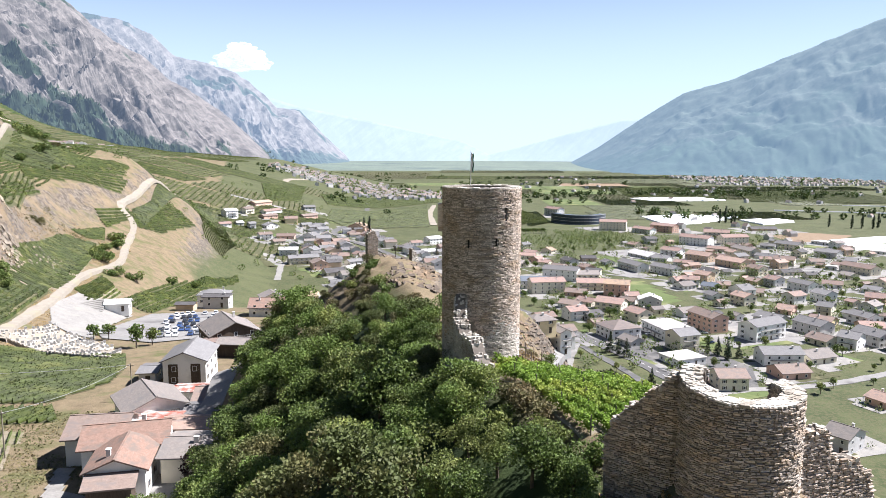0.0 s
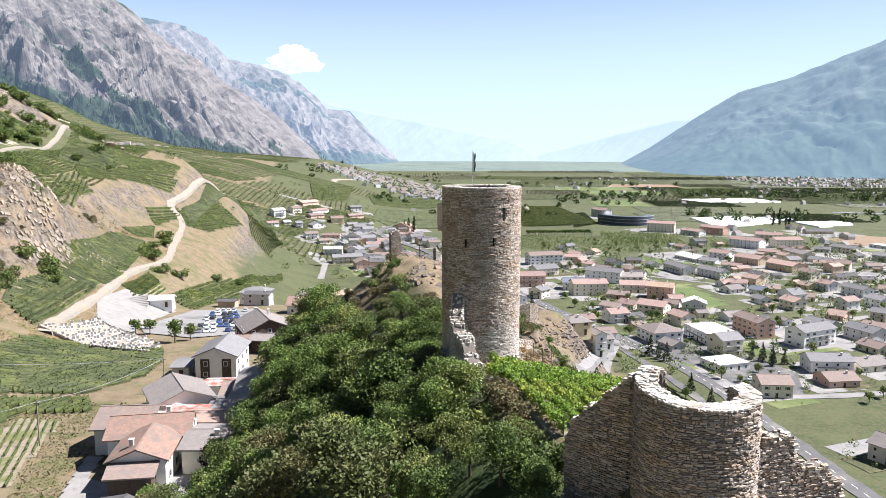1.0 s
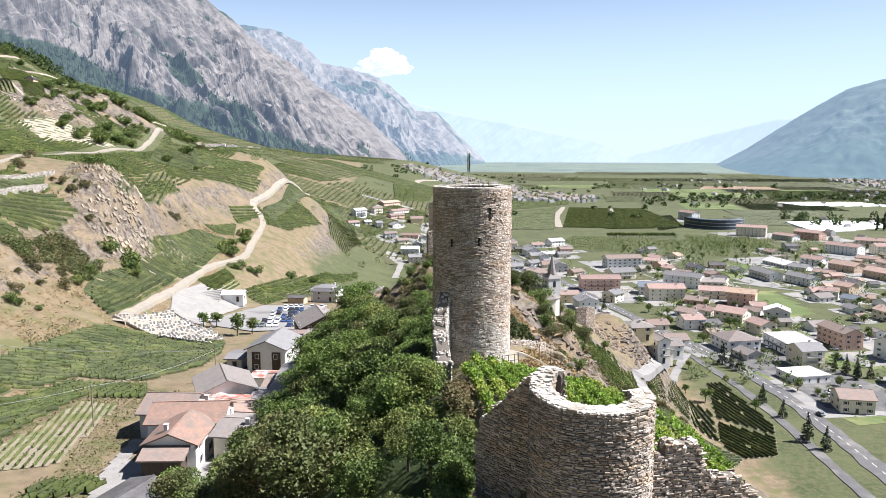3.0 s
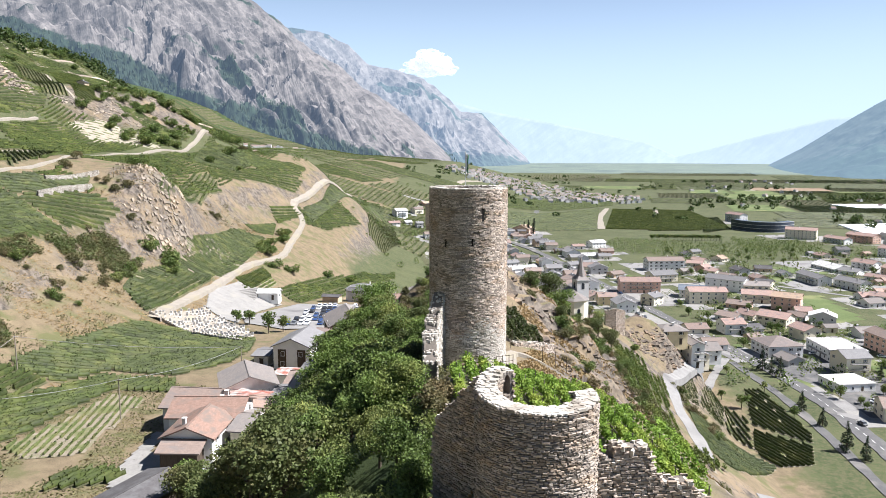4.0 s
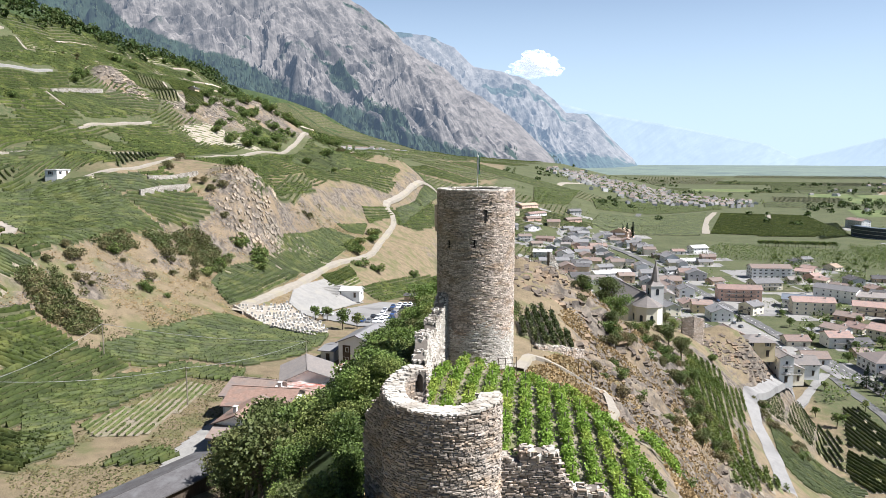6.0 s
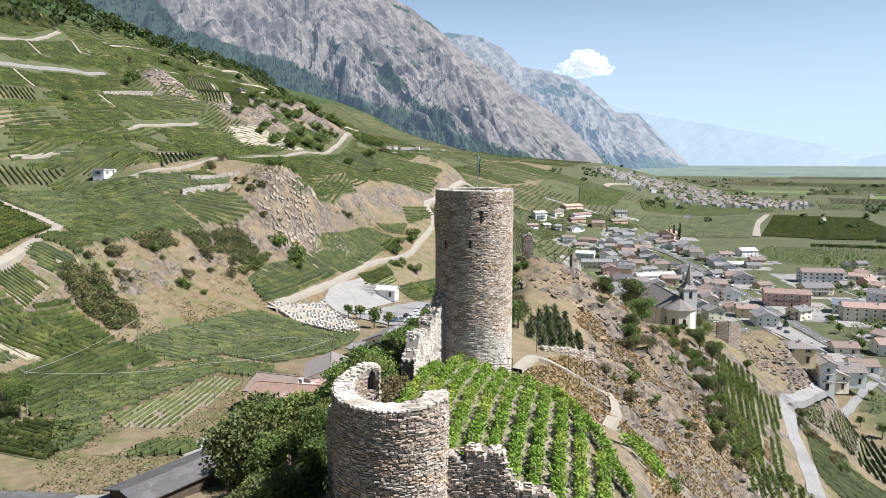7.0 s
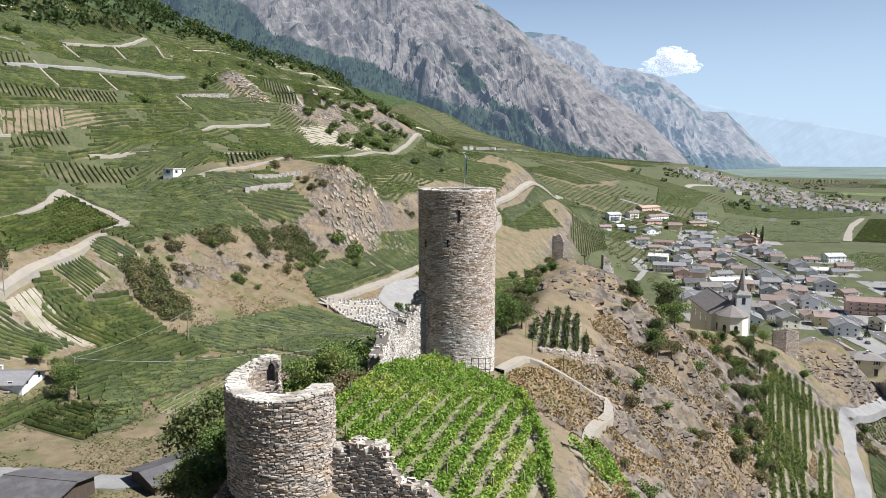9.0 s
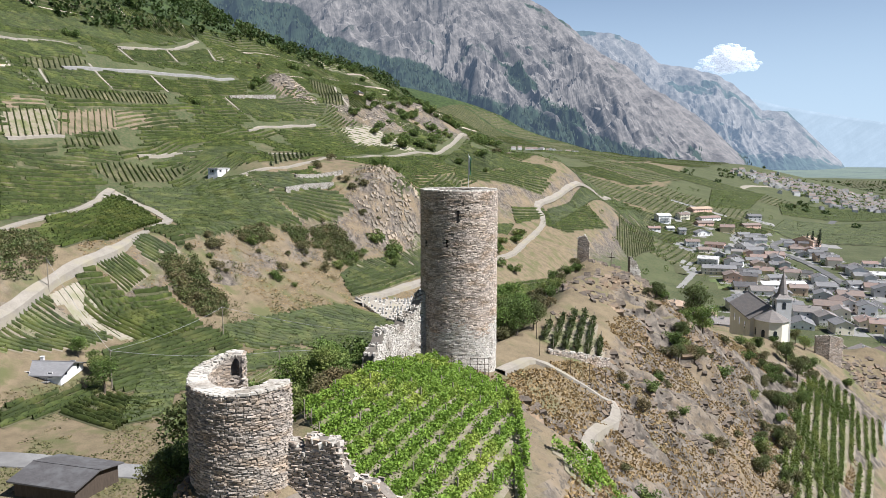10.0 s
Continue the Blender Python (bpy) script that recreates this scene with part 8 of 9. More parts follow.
# scrub on the bank between the vineyards and at the road's elbow
SCRUB = [[(-145.0, 133.8), (-153.9, 153.4), (-164.1, 190.3), (-174.6, 236.9), (-166.5, 240.4), (-155.4, 227.6), (-161.8, 219.7), (-160.1, 194.3), (-153.4, 171.3), (-144.9, 153.9), (-123.3, 142.0), (-124.5, 133.7), (-139.1, 132.4)], [(-161.7, 96.5), (-165.1, 106.9), (-139.9, 101.3), (-133.8, 90.1), (-133.3, 84.8)]]
for poly, n, seed in ((SCRUB[0], 1500, 14), (SCRUB[1], 240, 15)):
    for stuff, share in ((LEAF_DRY, 0.4), (LEAF_OLIVE, 0.6)):
        found = []
        for _ in range(16000):
            x, y = woods.uniform(min(p[0] for p in poly), max(p[0] for p in poly)), woods.uniform(min(p[1] for p in poly), max(p[1] for p in poly))
            if inside(x, y, poly) and len(found) < n * share and float(fbm(x, y, 14, 85, 3)) > -0.4:
                h = woods.uniform(0.7, 2.6)
                found.append((x, y, h, h * woods.uniform(0.5, 0.8)))
        far_woods("scrub", "dense dusty scrub on the dry bank", found, 46, 1.0, stuff, seed)
banks = []
for _ in range(13000):
    x, y = woods.uniform(-400, -100), woods.uniform(110, 560)
    s = -0.966 * x - 0.26 * y
    near_quarry = 110 < y < 400 and 72 < s < 122
    knob = any(math.hypot(x - kx, y - ky) < kr * 1.15 for kx, ky, kr, _ in KNOBS[:4])
    if (near_quarry or knob) and float(fbm(x, y, 16, 87, 3)) > 0.05 and not any(inside(x, y, p[3]) for p in PLOTS) and not any(math.hypot(x - px, y - py) < 4 for px, py, pw in ROAD_POINTS if abs(px - x) < 5):
        h = woods.uniform(0.7, 2.4)
        banks.append((x, y, h, h * woods.uniform(0.5, 0.9)))
far_woods("slope_scrub", "low scrub scattered over the dry slopes", banks[:2800], 28, 0.8, LEAF_DRY, 16)
shrubs = []
for px, py, pr in placed:
    for _ in range(9):
        a, d = woods.uniform(0, 6.28), pr * woods.uniform(0.75, 1.15)
        x, y = px + d * math.cos(a), py + d * math.sin(a)
        if not any(math.hypot(x - qx, y - qy) < qr * 0.6 for qx, qy, qr in placed if abs(qx - x) < 20) and not any(math.hypot(x - qx, y - qy) < qw * 0.5 + 0.8 for qx, qy, qw in ROAD_POINTS if abs(qx - x) < 9):
            h = woods.uniform(0.9, 3.2)
            shrubs.append((x, y, h, h * woods.uniform(0.45, 0.75)))
far_woods("garden_shrubs", "green hedges and shrubs in the gardens", shrubs, 26, 1.1, LEAF, 17)


town_trees = []
for _ in range(5000):
    x, y = woods.uniform(62, 430), woods.uniform(300, 900)
    if x > 350 + (y - 450) * 0.4 or float(fbm(x, y, 60, 57, 2)) < -0.15 or (135 < x < 185 and 455 < y < 570):
        continue
    if any(math.hypot(x - px, y - py) < pr * 0.7 for px, py, pr in placed if abs(px - x) < 20) or any(math.hypot(x - px, y - py) < pw * 0.5 + 2 for px, py, pw in ROAD_POINTS if abs(px - x) < 12):
        continue
    h = woods.uniform(2.5, 8)
    town_trees.append((x, y, h, h * woods.uniform(0.3, 0.45)))
far_woods("street_trees", "green trees standing among the houses", town_trees[:620], 46, 1.0, LEAF, 18)


def gardens():
    """Yards and lawns about the houses of the valley."""
    rnd = random.Random(41)
    sheets = {"lawns": (MEADOW, []), "paved_yards": (PALE_ASPHALT, []), "gravel_yards": (CONCRETE, []), "dry_plots": (SOIL_GREEN, [])}
    for px, py, pr in placed:
        for key, share, wide in (("lawns", 0.6, 1.2), ("paved_yards", 1.0, 1.6), ("gravel_yards", 0.95, 1.3), ("dry_plots", 0.4, 1.1)):
            if rnd.random() < share:
                a = rnd.choice([20, 110, 200, 290]) + rnd.uniform(-6, 6)
                d = pr * rnd.uniform(0.3, 0.7)
                sheets[key][1].append((px + d * math.cos(radians(a)), py + d * math.sin(radians(a)), pr * wide * rnd.uniform(0.5, 0.8), pr * wide * rnd.uniform(0.35, 0.6), 20 + rnd.uniform(-5, 5)))
    for level, (key, (stuff, spots_at)) in enumerate(sheets.items()):
        verts, faces = [], []
        for n, (x, y, l, w, turn) in enumerate(spots_at):
            c, s = math.cos(radians(turn)), math.sin(radians(turn))
            i = len(verts)
            lift = 0.10 + 0.025 * level + 0.004 * (n % 5)
            for q in range(5):
                for r in range(5):
                    u, v = l * (q / 2 - 1), w * (r / 2 - 1)
                    gx, gy = x + u * c - v * s, y + u * s + v * c
                    verts.append((gx, gy, gz(gx, gy) + lift))
            faces.extend([(i + q * 5 + r, i + q * 5 + r + 5, i + q * 5 + r + 6, i + q * 5 + r + 1) for q in range(4) for r in range(4)])
        tagged(part_of_mesh(key, mesh_of(key, verts, faces), stuff), {"lawns": "mown lawns about the houses", "paved_yards": "asphalt yards before the houses", "gravel_yards": "pale paved yards before the houses", "dry_plots": "vegetable plots and rough grass"}[key], "garden", kind="stuff")


gardens()

# ---- vine rows seen close: every row a mass of leaves ----
def leaf_rows(name, label, poly, bearing, spacing, height, half, per_metre, size, material, soil, posts=True, group="vineyards and fields"):
    segments, c, s = rows_in(poly, bearing, spacing)
    rng = np.random.default_rng(int(abs(poly[0][0] * 10 + poly[0][1])))
    owner = thing(name, label, "vineyard", group)
    sv, sf = [], []
    for a, b, v in segments:
        n = max(2, int((b - a) / 1.0))
        for k in range(n + 1):
            u = a + (b - a) * k / n
            for w in (v - spacing * 0.5, v + spacing * 0.5):
                x, y = u * c - w * s, u * s + w * c
                sv.append((x, y, gz(x, y) + 0.10))
            if k:
                i = len(sv) - 4
                sf.append((i, i + 2, i + 3, i + 1))
        count = int((b - a) * per_metre)
        u = rng.uniform(a, b, count)
        lumps = 0.75 + 0.35 * np.sin(u * 2.1 + v * 3) * np.sin(u * 0.9 + v)
        w = v + rng.normal(size=count) * half * 0.55 * lumps
        x, y = u * c - w * s, u * s + w * c
        ground_z = ground_at(x, y)
        z = ground_z + height * (0.12 + 0.88 * rng.beta(1.6, 1.15, count)) * lumps ** 0.5
        row = part_of_mesh("vine_row", leaf_mesh("vine_row", np.stack([x, y, z], 1), size * rng.uniform(0.6, 1.3, count), material, int(abs(v) * 10) + 7, 0.5), None, owner)
        row["kind"] = "stuff"
        if posts:
            bm = bmesh.new()
            for k in range(int((b - a) / 5) + 1):
                q = min(b, a + k * 5)
                px, py = q * c - v * s, q * s + v * c
                box(bm, px - 0.04, py - 0.04, gz(px, py) - 0.2, px + 0.04, py + 0.04, gz(px, py) + height * 1.12)
            part("stakes", bm, POST, row)["kind"] = "stuff"
    part_of_mesh("soil", mesh_of("soil", sv, sf), soil, owner, smooth=True)["kind"] = "stuff"
    return owner


leaf_rows("castle_vineyard", "bright green vineyard rows on the terrace between the towers", [(19.5, 46.5), (11.0, 51.0), (7.6, 60), (5.6, 67), (6.2, 74.5), (9.5, 75.2), (13.6, 75.6), (18, 71), (24.5, 62), (28.5, 52), (28.2, 46.5), (24, 45)], 106, 1.6, 1.4, 0.5, 210, 0.2, VINE, SOIL)
leaf_rows("small_vineyard", "small plot of trimmed vine rows behind a stone wall", VINES_FOOT_OF_ROCK[0][3], -68, 1.5, 1.7, 0.42, 110, 0.25, VINE_DARK, SOIL)
for _, spacing, bearing, poly in VINES_FOOT_OF_ROCK[1:5]:
    leaf_rows("steep_vineyard", "steep vineyard of tall green rows above the road", poly, bearing, spacing, 1.6, 0.5, 60, 0.32, VINE_STEEP, SOIL, posts=False)
for _, spacing, bearing, poly in VINES_FOOT_OF_ROCK[5:]:
    leaf_rows("staked_vineyard", "staked vineyard rows on a stony slope", poly, bearing, spacing, 1.4, 0.4, 40, 0.34, VINE_DARK, SOIL, posts=False)
leaf_rows("small_vineyard", "steep patch of vines below the terrace", [(25.3, 66.0), (26.1, 68.1), (27.3, 87.3), (29.4, 64.1)], 37, 1.5, 1.5, 0.45, 90, 0.24, VINE, SOIL, posts=False)
leaf_rows("hedge_row", "line of vines along the terrace's edge", [(12.2, 77.6), (13.0, 78.0), (19.2, 71.6), (29.3, 55.8), (28.6, 55.2), (18.4, 71.0)], -54, 0.9, 1.7, 0.4, 120, 0.22, VINE, SOIL, posts=False)


# ---- rock ----
def outcrop(x, y, n, size, seed, dip=26, strike=48, material=ROCK, label="grey-brown outcrop of tilted schist slabs"):
    """Angular slabs that dip together, half sunk in the slope."""
    rnd = random.Random(seed)
    verts, faces = [], []
    for k in range(n):
        px, py = x + rnd.gauss(0, size * 1.2), y + rnd.gauss(0, size * 1.2)
        l, w, h = size * rnd.uniform(0.2, 0.6) * rnd.choice([0.6, 1.0]), size * rnd.uniform(0.14, 0.42), size * rnd.uniform(0.1, 0.3)
        m = pose(px, py, gz(px, py) + h * rnd.uniform(-0.95, 0.0), dip + rnd.uniform(-12, 12), rnd.uniform(-10, 10), strike + rnd.uniform(-18, 18))
        base = len(verts)
        for sx in (-1, 1):
            for sy in (-1, 1):
                for sz in (-1, 1):
                    p = m @ Vector((sx * l * rnd.uniform(0.55, 1), sy * w * rnd.uniform(0.55, 1), sz * h * rnd.uniform(0.7, 1)))
                    verts.append(tuple(p))
        faces += [tuple(base + q for q in f) for f in ((0, 1, 3, 2), (4, 6, 7, 5), (0, 4, 5, 1), (2, 3, 7, 6), (0, 2, 6, 4), (1, 5, 7, 3))]
    ob = part_of_mesh("rock_outcrop", mesh_of("rock_outcrop", verts, faces), material)
    return tagged(ob, label, "rock", "rocks", "stuff")


crag = random.Random(12)
for k in range(150):
    y = crag.uniform(76, 235)
    near = min(range(len(CREST) - 1), key=lambda q: abs(CREST[q][1] - y))
    x = CREST[near][0] + crag.uniform(4, 38)
    if any(inside(x, y, p[3]) for p in VINES_FOOT_OF_ROCK) or (y < 86 and x < 15) or float(fbm(x, y, 22, 44, 2)) < -0.15:
        continue
    outcrop(x, y, crag.randrange(12, 30), crag.uniform(0.7, 2.3), k)
for x, y, n, size in ((-6, 140, 40, 2.0), (-3, 146, 40, 2.2), (-8, 134, 30, 1.8), (-10, 156, 30, 1.8), (0, 154, 40, 2.4), (3, 160, 40, 2.4), (6, 168, 36, 2.2), (-4, 162, 30, 2.0), (10, 176, 30, 2.2), (2, 176, 30, 2.0), (30, 262, 40, 2.4), (36, 266, 40, 2.4), (28, 254, 36, 2.2), (44, 270, 30, 2.0), (40, 262, 36, 2.2), (24, 262, 30, 2.4), (18, 256, 30, 2.0)):
    outcrop(x, y, n, size, int(n * x + y), 32, 25)
for x, y, n, size in ((18, 36.5, 60, 0.7), (21, 37.5, 60, 0.7), (15.5, 36.8, 50, 0.7), (22.5, 39.5, 40, 0.6), (25, 41.5, 40, 0.5), (13.8, 38.5, 40, 0.7), (20, 35, 50, 0.9), (24, 37, 40, 0.9), (28, 41, 40, 0.8), (16.5, 35, 40, 0.8)):
    outcrop(x, y, n, size, int(n * x), 15, 10, label="rubble and bedrock at the broken tower's foot")
for kx, ky, kr, kh in KNOBS[:4]:
    for q in range(5):
        outcrop(kx + crag.uniform(-0.5, 0.5) * kr + 8, ky + crag.uniform(-0.6, 0.6) * kr, 26, 3.6, int(kx + q), 30, 80, QUARRY_ROCK, label="brown rocky knob above the vineyards")
for k in range(16):
    outcrop(-184 + crag.uniform(-14, 14), crag.uniform(262, 325), 30, 3.4, 900 + k, 60, 100, QUARRY_ROCK, label="bare rock of the old quarry face")

# ---- dry grass on the castle rock ----
def grass(name, label, n, seed, x0, y0, x1, y1, size, cover, plots=VINES_FOOT_OF_ROCK, material=STRAW, flat=0.1):
    """Tufts strewn over a stretch of land where cover(x, y) holds."""
    rng = np.random.default_rng(seed)
    x, y = rng.uniform(x0, x1, n), rng.uniform(y0, y1, n)
    ok = cover(x, y)
    x, y = x[ok], y[ok]
    ok = np.array([not any(inside(px, py, p[3]) for p in plots if abs(p[3][0][0] - px) < 70 and abs(p[3][0][1] - py) < 90) for px, py in zip(x, y)])
    x, y = x[ok], y[ok]
    s = size * rng.uniform(0.5, 1.3, len(x))
    me = leaf_mesh(name, np.stack([x, y, ground_at(x, y) + s * 0.28], 1), s, material, seed, flat)
    tagged(part_of_mesh(name, me, None), label, "grass", kind="stuff")


def dry_place(x, y):
    d, _ = crest_line(x, y)
    return (d > 3) & (d < 44) & (fbm(x, y, 7, 66, 3) > -0.15) & ~((y < 76) & (d < 20))


grass("dry_grass", "straw-coloured dry grass on the rocky slope", 150000, 1, 4, 44, 62, 200, 0.36, dry_place)
grass("ruin_grass", "dry tufts about the broken tower's foot", 6000, 2, 10, 30, 32, 46, 0.26, lambda x, y: (np.hypot((x - 17.7) / 3.6, (y - 40.1) / 3.2) > 1) & (fbm(x, y, 3, 67, 3) > 0.0))


def dry_bank(x, y):
    s = -0.966 * x - 0.26 * y
    return (s > 66) & (s < 122) & (fbm(x, y, 12, 68, 3) > -0.25)


grass("bank_grass", "dry grass on the bank above the lower vineyards", 60000, 3, -215, 110, -95, 420, 0.6, dry_bank, PLOTS, flat=2.5)
grass("meadow_grass", "dry stony meadow beside the hamlet", 26000, 4, -104, 56, -46, 150, 0.4, lambda x, y: fbm(x, y, 9, 69, 3) > -0.35, PLOTS, LEAF_DRY, 1.2)


# ---- paths, fences, posts about the tall tower ----
road("castle_path", TRACK, 1.2, [(9.8, 82.5), (9.0, 88), (8.8, 92.0), (12.4, 94.2), (15.9, 98.1), (17.9, 97.6), (19.6, 91.5), (19.8, 86), (21.5, 81), (25.5, 71)])


def fence_panel():
    f = thing("metal_fence", "rusty metal fence beside the tall tower", "fence", at=(9.7, 78.2, gz(9.7, 78.2)), turn=35)
    for x in (-1.0, -0.2, 0.6, 1.1):
        bm = bmesh.new()
        box(bm, x - 0.03, -0.03, -0.3, x + 0.03, 0.03, 1.9)
        part("post", bm, TIMBER, f)
    for z in (0.5, 1.15, 1.8):
        bm = bmesh.new()
        box(bm, -1.0, -0.015, z, 1.1, 0.015, z + 0.05)
        part("rail", bm, TIMBER, f)
    return f


fence_panel()
post = thing("iron_post", "tall rusty iron post beside the path", "post", "posts by the path", (12.1, 96.1, gz(12.1, 96.1)))
bm = bmesh.new()
bmesh.ops.create_cone(bm, cap_ends=True, segments=8, radius1=0.05, radius2=0.04, depth=2.6, matrix=Matrix.Translation((0, 0, 1.1)))
part("shaft", bm, TIMBER, post)
for x, y in ((13.6, 98.6), (15.0, 100.6), (3.9, 101.5), (7.8, 95.5)):
    copy_thing(post, pose(x, y, gz(x, y)))
rubble_wall("terrace_wall", "dry stone wall below the small vineyard", [(7.6, 98.2, gz(7.6, 98.2) + 0.5), (10.2, 102.5, gz(10.2, 102.5) + 0.9), (12.2, 107.5, gz(12.2, 107.5) + 1.3)], 0.6, 66.0)
rubble_wall("old_wall", "stub of an old wall on the church rock", [(17.2, 246.5, 49.0), (20.5, 248.0, 49.5), (23.5, 251.5, 48.2)], 1.0, 38.0)
rubble_wall("tower_stub", "ruined stone pillar on the summit of the rock", [(-15.5, 153.5, 84.6), (-14.2, 154.2, 85.2), (-13.4, 154.6, 83.6)], 1.3, 78.0)
rubble_wall("ruined_stub", "pale broken wall on the rock's edge", [(-6.2, 159.5, 80.6), (-5.4, 160.6, 79.6), (-4.8, 161.6, 77.4)], 0.9, 74.0, stone=PALE_STONE)
cross = thing("summit_cross", "slim metal cross on the rock", "cross", at=(-9.5, 157.5, gz(-9.5, 157.5)))
bm = bmesh.new()
box(bm, -0.06, -0.06, -0.4, 0.06, 0.06, 3.4)
part("upright", bm, TIMBER, cross)
bm = bmesh.new()
box(bm, -0.9, -0.05, 2.3, 0.9, 0.05, 2.42)
part("arm", bm, TIMBER, cross)


# ---- power line ----
def power_pole(x, y, height=9.0):
    p = thing("utility_pole", "weathered wooden utility pole among the vines", "pole", "utility poles", (x, y, gz(x, y)))
    bm = bmesh.new()
    bmesh.ops.create_cone(bm, cap_ends=True, segments=8, radius1=0.15, radius2=0.1, depth=height + 1, matrix=Matrix.Translation((0, 0, height / 2 - 0.5)))
    part("shaft", bm, POST, p)
    bm = bmesh.new()
    box(bm, -0.8, -0.06, height - 0.6, 0.8, 0.06, height - 0.48)
    part("crossarm", bm, POST, p)
    return Vector((x, y, gz(x, y) + height - 0.4))


def wire(a, b, sag):
    c = bpy.data.curves.new("wire", "CURVE")
    c.dimensions, c.bevel_depth, c.bevel_resolution = "3D", 0.035, 1
    sp = c.splines.new("POLY")
    sp.points.add(16)
    for k in range(17):
        t = k / 16
        p = a.lerp(b, t)
        sp.points[k].co = (p.x, p.y, p.z - sag * 4 * t * (1 - t), 1)
    c.materials.append(RAIL)
    tagged(new("power_cable", c), "thin pale overhead cable between poles", "cable", "overhead cables")


heads = [power_pole(x, y) for x, y in ((-131.4, 95), (-98.5, 92.5), (-78.0, 123.0), (-70.0, 158.0), (-113.6, 133.0))]
for a, b in ((0, 1), (1, 2), (2, 3), (1, 4), (4, 3)):
    wire(heads[a], heads[b], 1.2)


# ---- cemetery, terrace and car park ----
def slab(name, label, poly, material, lift, kind="structure", category="pavement", rows=14):
    """A paved area draped on the land."""
    segments, c, s = rows_in(poly, 100, 0.5)
    verts, faces = [], []
    for a, b, v in segments:
        for k in range(rows + 1):
            u = a + (b - a) * k / rows
            for w in (v - 0.26, v + 0.26):
                x, y = u * c - w * s, u * s + w * c
                verts.append((x, y, gz(x, y) + lift))
            if k:
                i = len(verts) - 4
                faces.append((i, i + 2, i + 3, i + 1))
    return tagged(part_of_mesh(name, mesh_of(name, verts, faces), material, smooth=True), label, category, kind=kind)


CEMETERY = [(-129, 203), (-133, 240), (-112, 228), (-95, 208), (-94, 199), (-116, 203)]
slab("pavement_cemetery", "pale gravel of the cemetery", CEMETERY, TRACK, 0.30)
slab("pavement_terrace", "bright concrete terrace beside the cemetery", [(-133, 241), (-147, 266), (-153, 300), (-141, 300), (-128, 294), (-121, 246), (-114, 232)], CONCRETE, 0.30)
slab("car_park", "pale asphalt car park below the cemetery", [(-125, 306), (-100, 318), (-76, 236), (-92, 225), (-112, 233), (-120, 246)], PALE_ASPHALT, 0.32)
slab("yard", "concrete yard before the farmhouse", [(-56, 92), (-43, 95), (-44, 118), (-48, 103), (-60, 108), (-63, 118), (-66, 118), (-60, 100)], CONCRETE, 0.26)
slab("forecourt", "pale asphalt forecourt beside the main road", [(96, 352), (112, 330), (118, 296), (140, 300), (150, 330), (132, 375), (112, 405), (96, 395)], ASPHALT, 0.2)
slab("church_square", "pale square beside the main road", [(20, 470), (44, 430), (60, 400), (70, 402), (48, 450), (26, 500)], CONCRETE, 0.3)

def amphitheatre():
    """Curved concrete steps that rise towards the track."""
    steps = thing("amphitheatre", "bright curved concrete seating steps beside the cemetery", "steps", at=(-131, 270, gz(-131, 270)))
    for k in range(7):
        r0, r1, top = 7.5 + k * 1.35, 8.85 + k * 1.35, 0.55 + 0.42 * k
        bm = bmesh.new()
        rows = []
        for q in range(29):
            a = radians(115 + q * 4.6)
            rows.append([bm.verts.new((r * math.cos(a), r * math.sin(a) * 1.5, z)) for r, z in ((r0, -2.0), (r0, top), (r1, top), (r1, -2.0))])
        for p, q in zip(rows, rows[1:]):
            for j in range(3):
                bm.faces.new((p[j], q[j], q[j + 1], p[j + 1]))
        for row, flip in ((rows[0], 1), (rows[-1], -1)):
            bm.faces.new(row[::flip])
        part("step", bm, CONCRETE, steps)
    return steps


amphitheatre()

grave = thing("gravestone", "pale stone grave with an upright headstone", "gravestone", "graves", (0, 0, -400))
bm = bmesh.new()
box(bm, -0.45, -1.0, -0.2, 0.45, 1.0, 0.28)
part("slab", bm, PALE_STONE, grave)
bm = bmesh.new()
box(bm, -0.42, 0.85, 0.1, 0.42, 1.05, 1.15)
bmesh.ops.bevel(bm, geom=bm.edges[:], offset=0.05, segments=2, affect="EDGES")
part("headstone", bm, WALLS["grey"], grave)
yard_rnd = random.Random(31)
count = 0
for i in range(26):
    for j in range(22):
        x, y = -134 + i * 1.75 + yard_rnd.uniform(-0.2, 0.2), 198 + j * 2.1 + yard_rnd.uniform(-0.2, 0.2)
        if inside(x, y, CEMETERY) and (i % 5) and (j % 6) and yard_rnd.random() < 0.72 and count < 170:
            clone(grave, pose(x, y, gz(x, y) + 0.3, 0, 0, 12 + yard_rnd.uniform(-4, 4)))
            count += 1
for child in list(grave.children):
    bpy.data.objects.remove(child)
bpy.data.objects.remove(grave)
for ledge in ([(-199.6, 235.4), (-201.1, 250.9), (-203.9, 270.3)], [(-191.3, 222.5), (-193.1, 236.4), (-194.3, 254.2)], [(-334.4, 301.8), (-347.0, 329.6), (-351.1, 352.8)]):
    rubble_wall("ledge_wall", "pale dry stone wall along a vineyard terrace", [(x + 1.5, y, gz(x, y) + 1.3) for x, y in ledge], 0.7, min(gz(x + 2.5, y) for x, y in ledge) - 1.0, stone=PALE_STONE)
rubble_wall("cemetery_wall", "pale wall round the cemetery", [(-93.5, 198.5, gz(-93.5, 198.5) + 1.3), (-116, 202.0, gz(-116, 202) + 1.3), (-129.5, 202.5, gz(-129.5, 202.5) + 1.3)], 0.4, 39.0, stone=PALE_STONE)


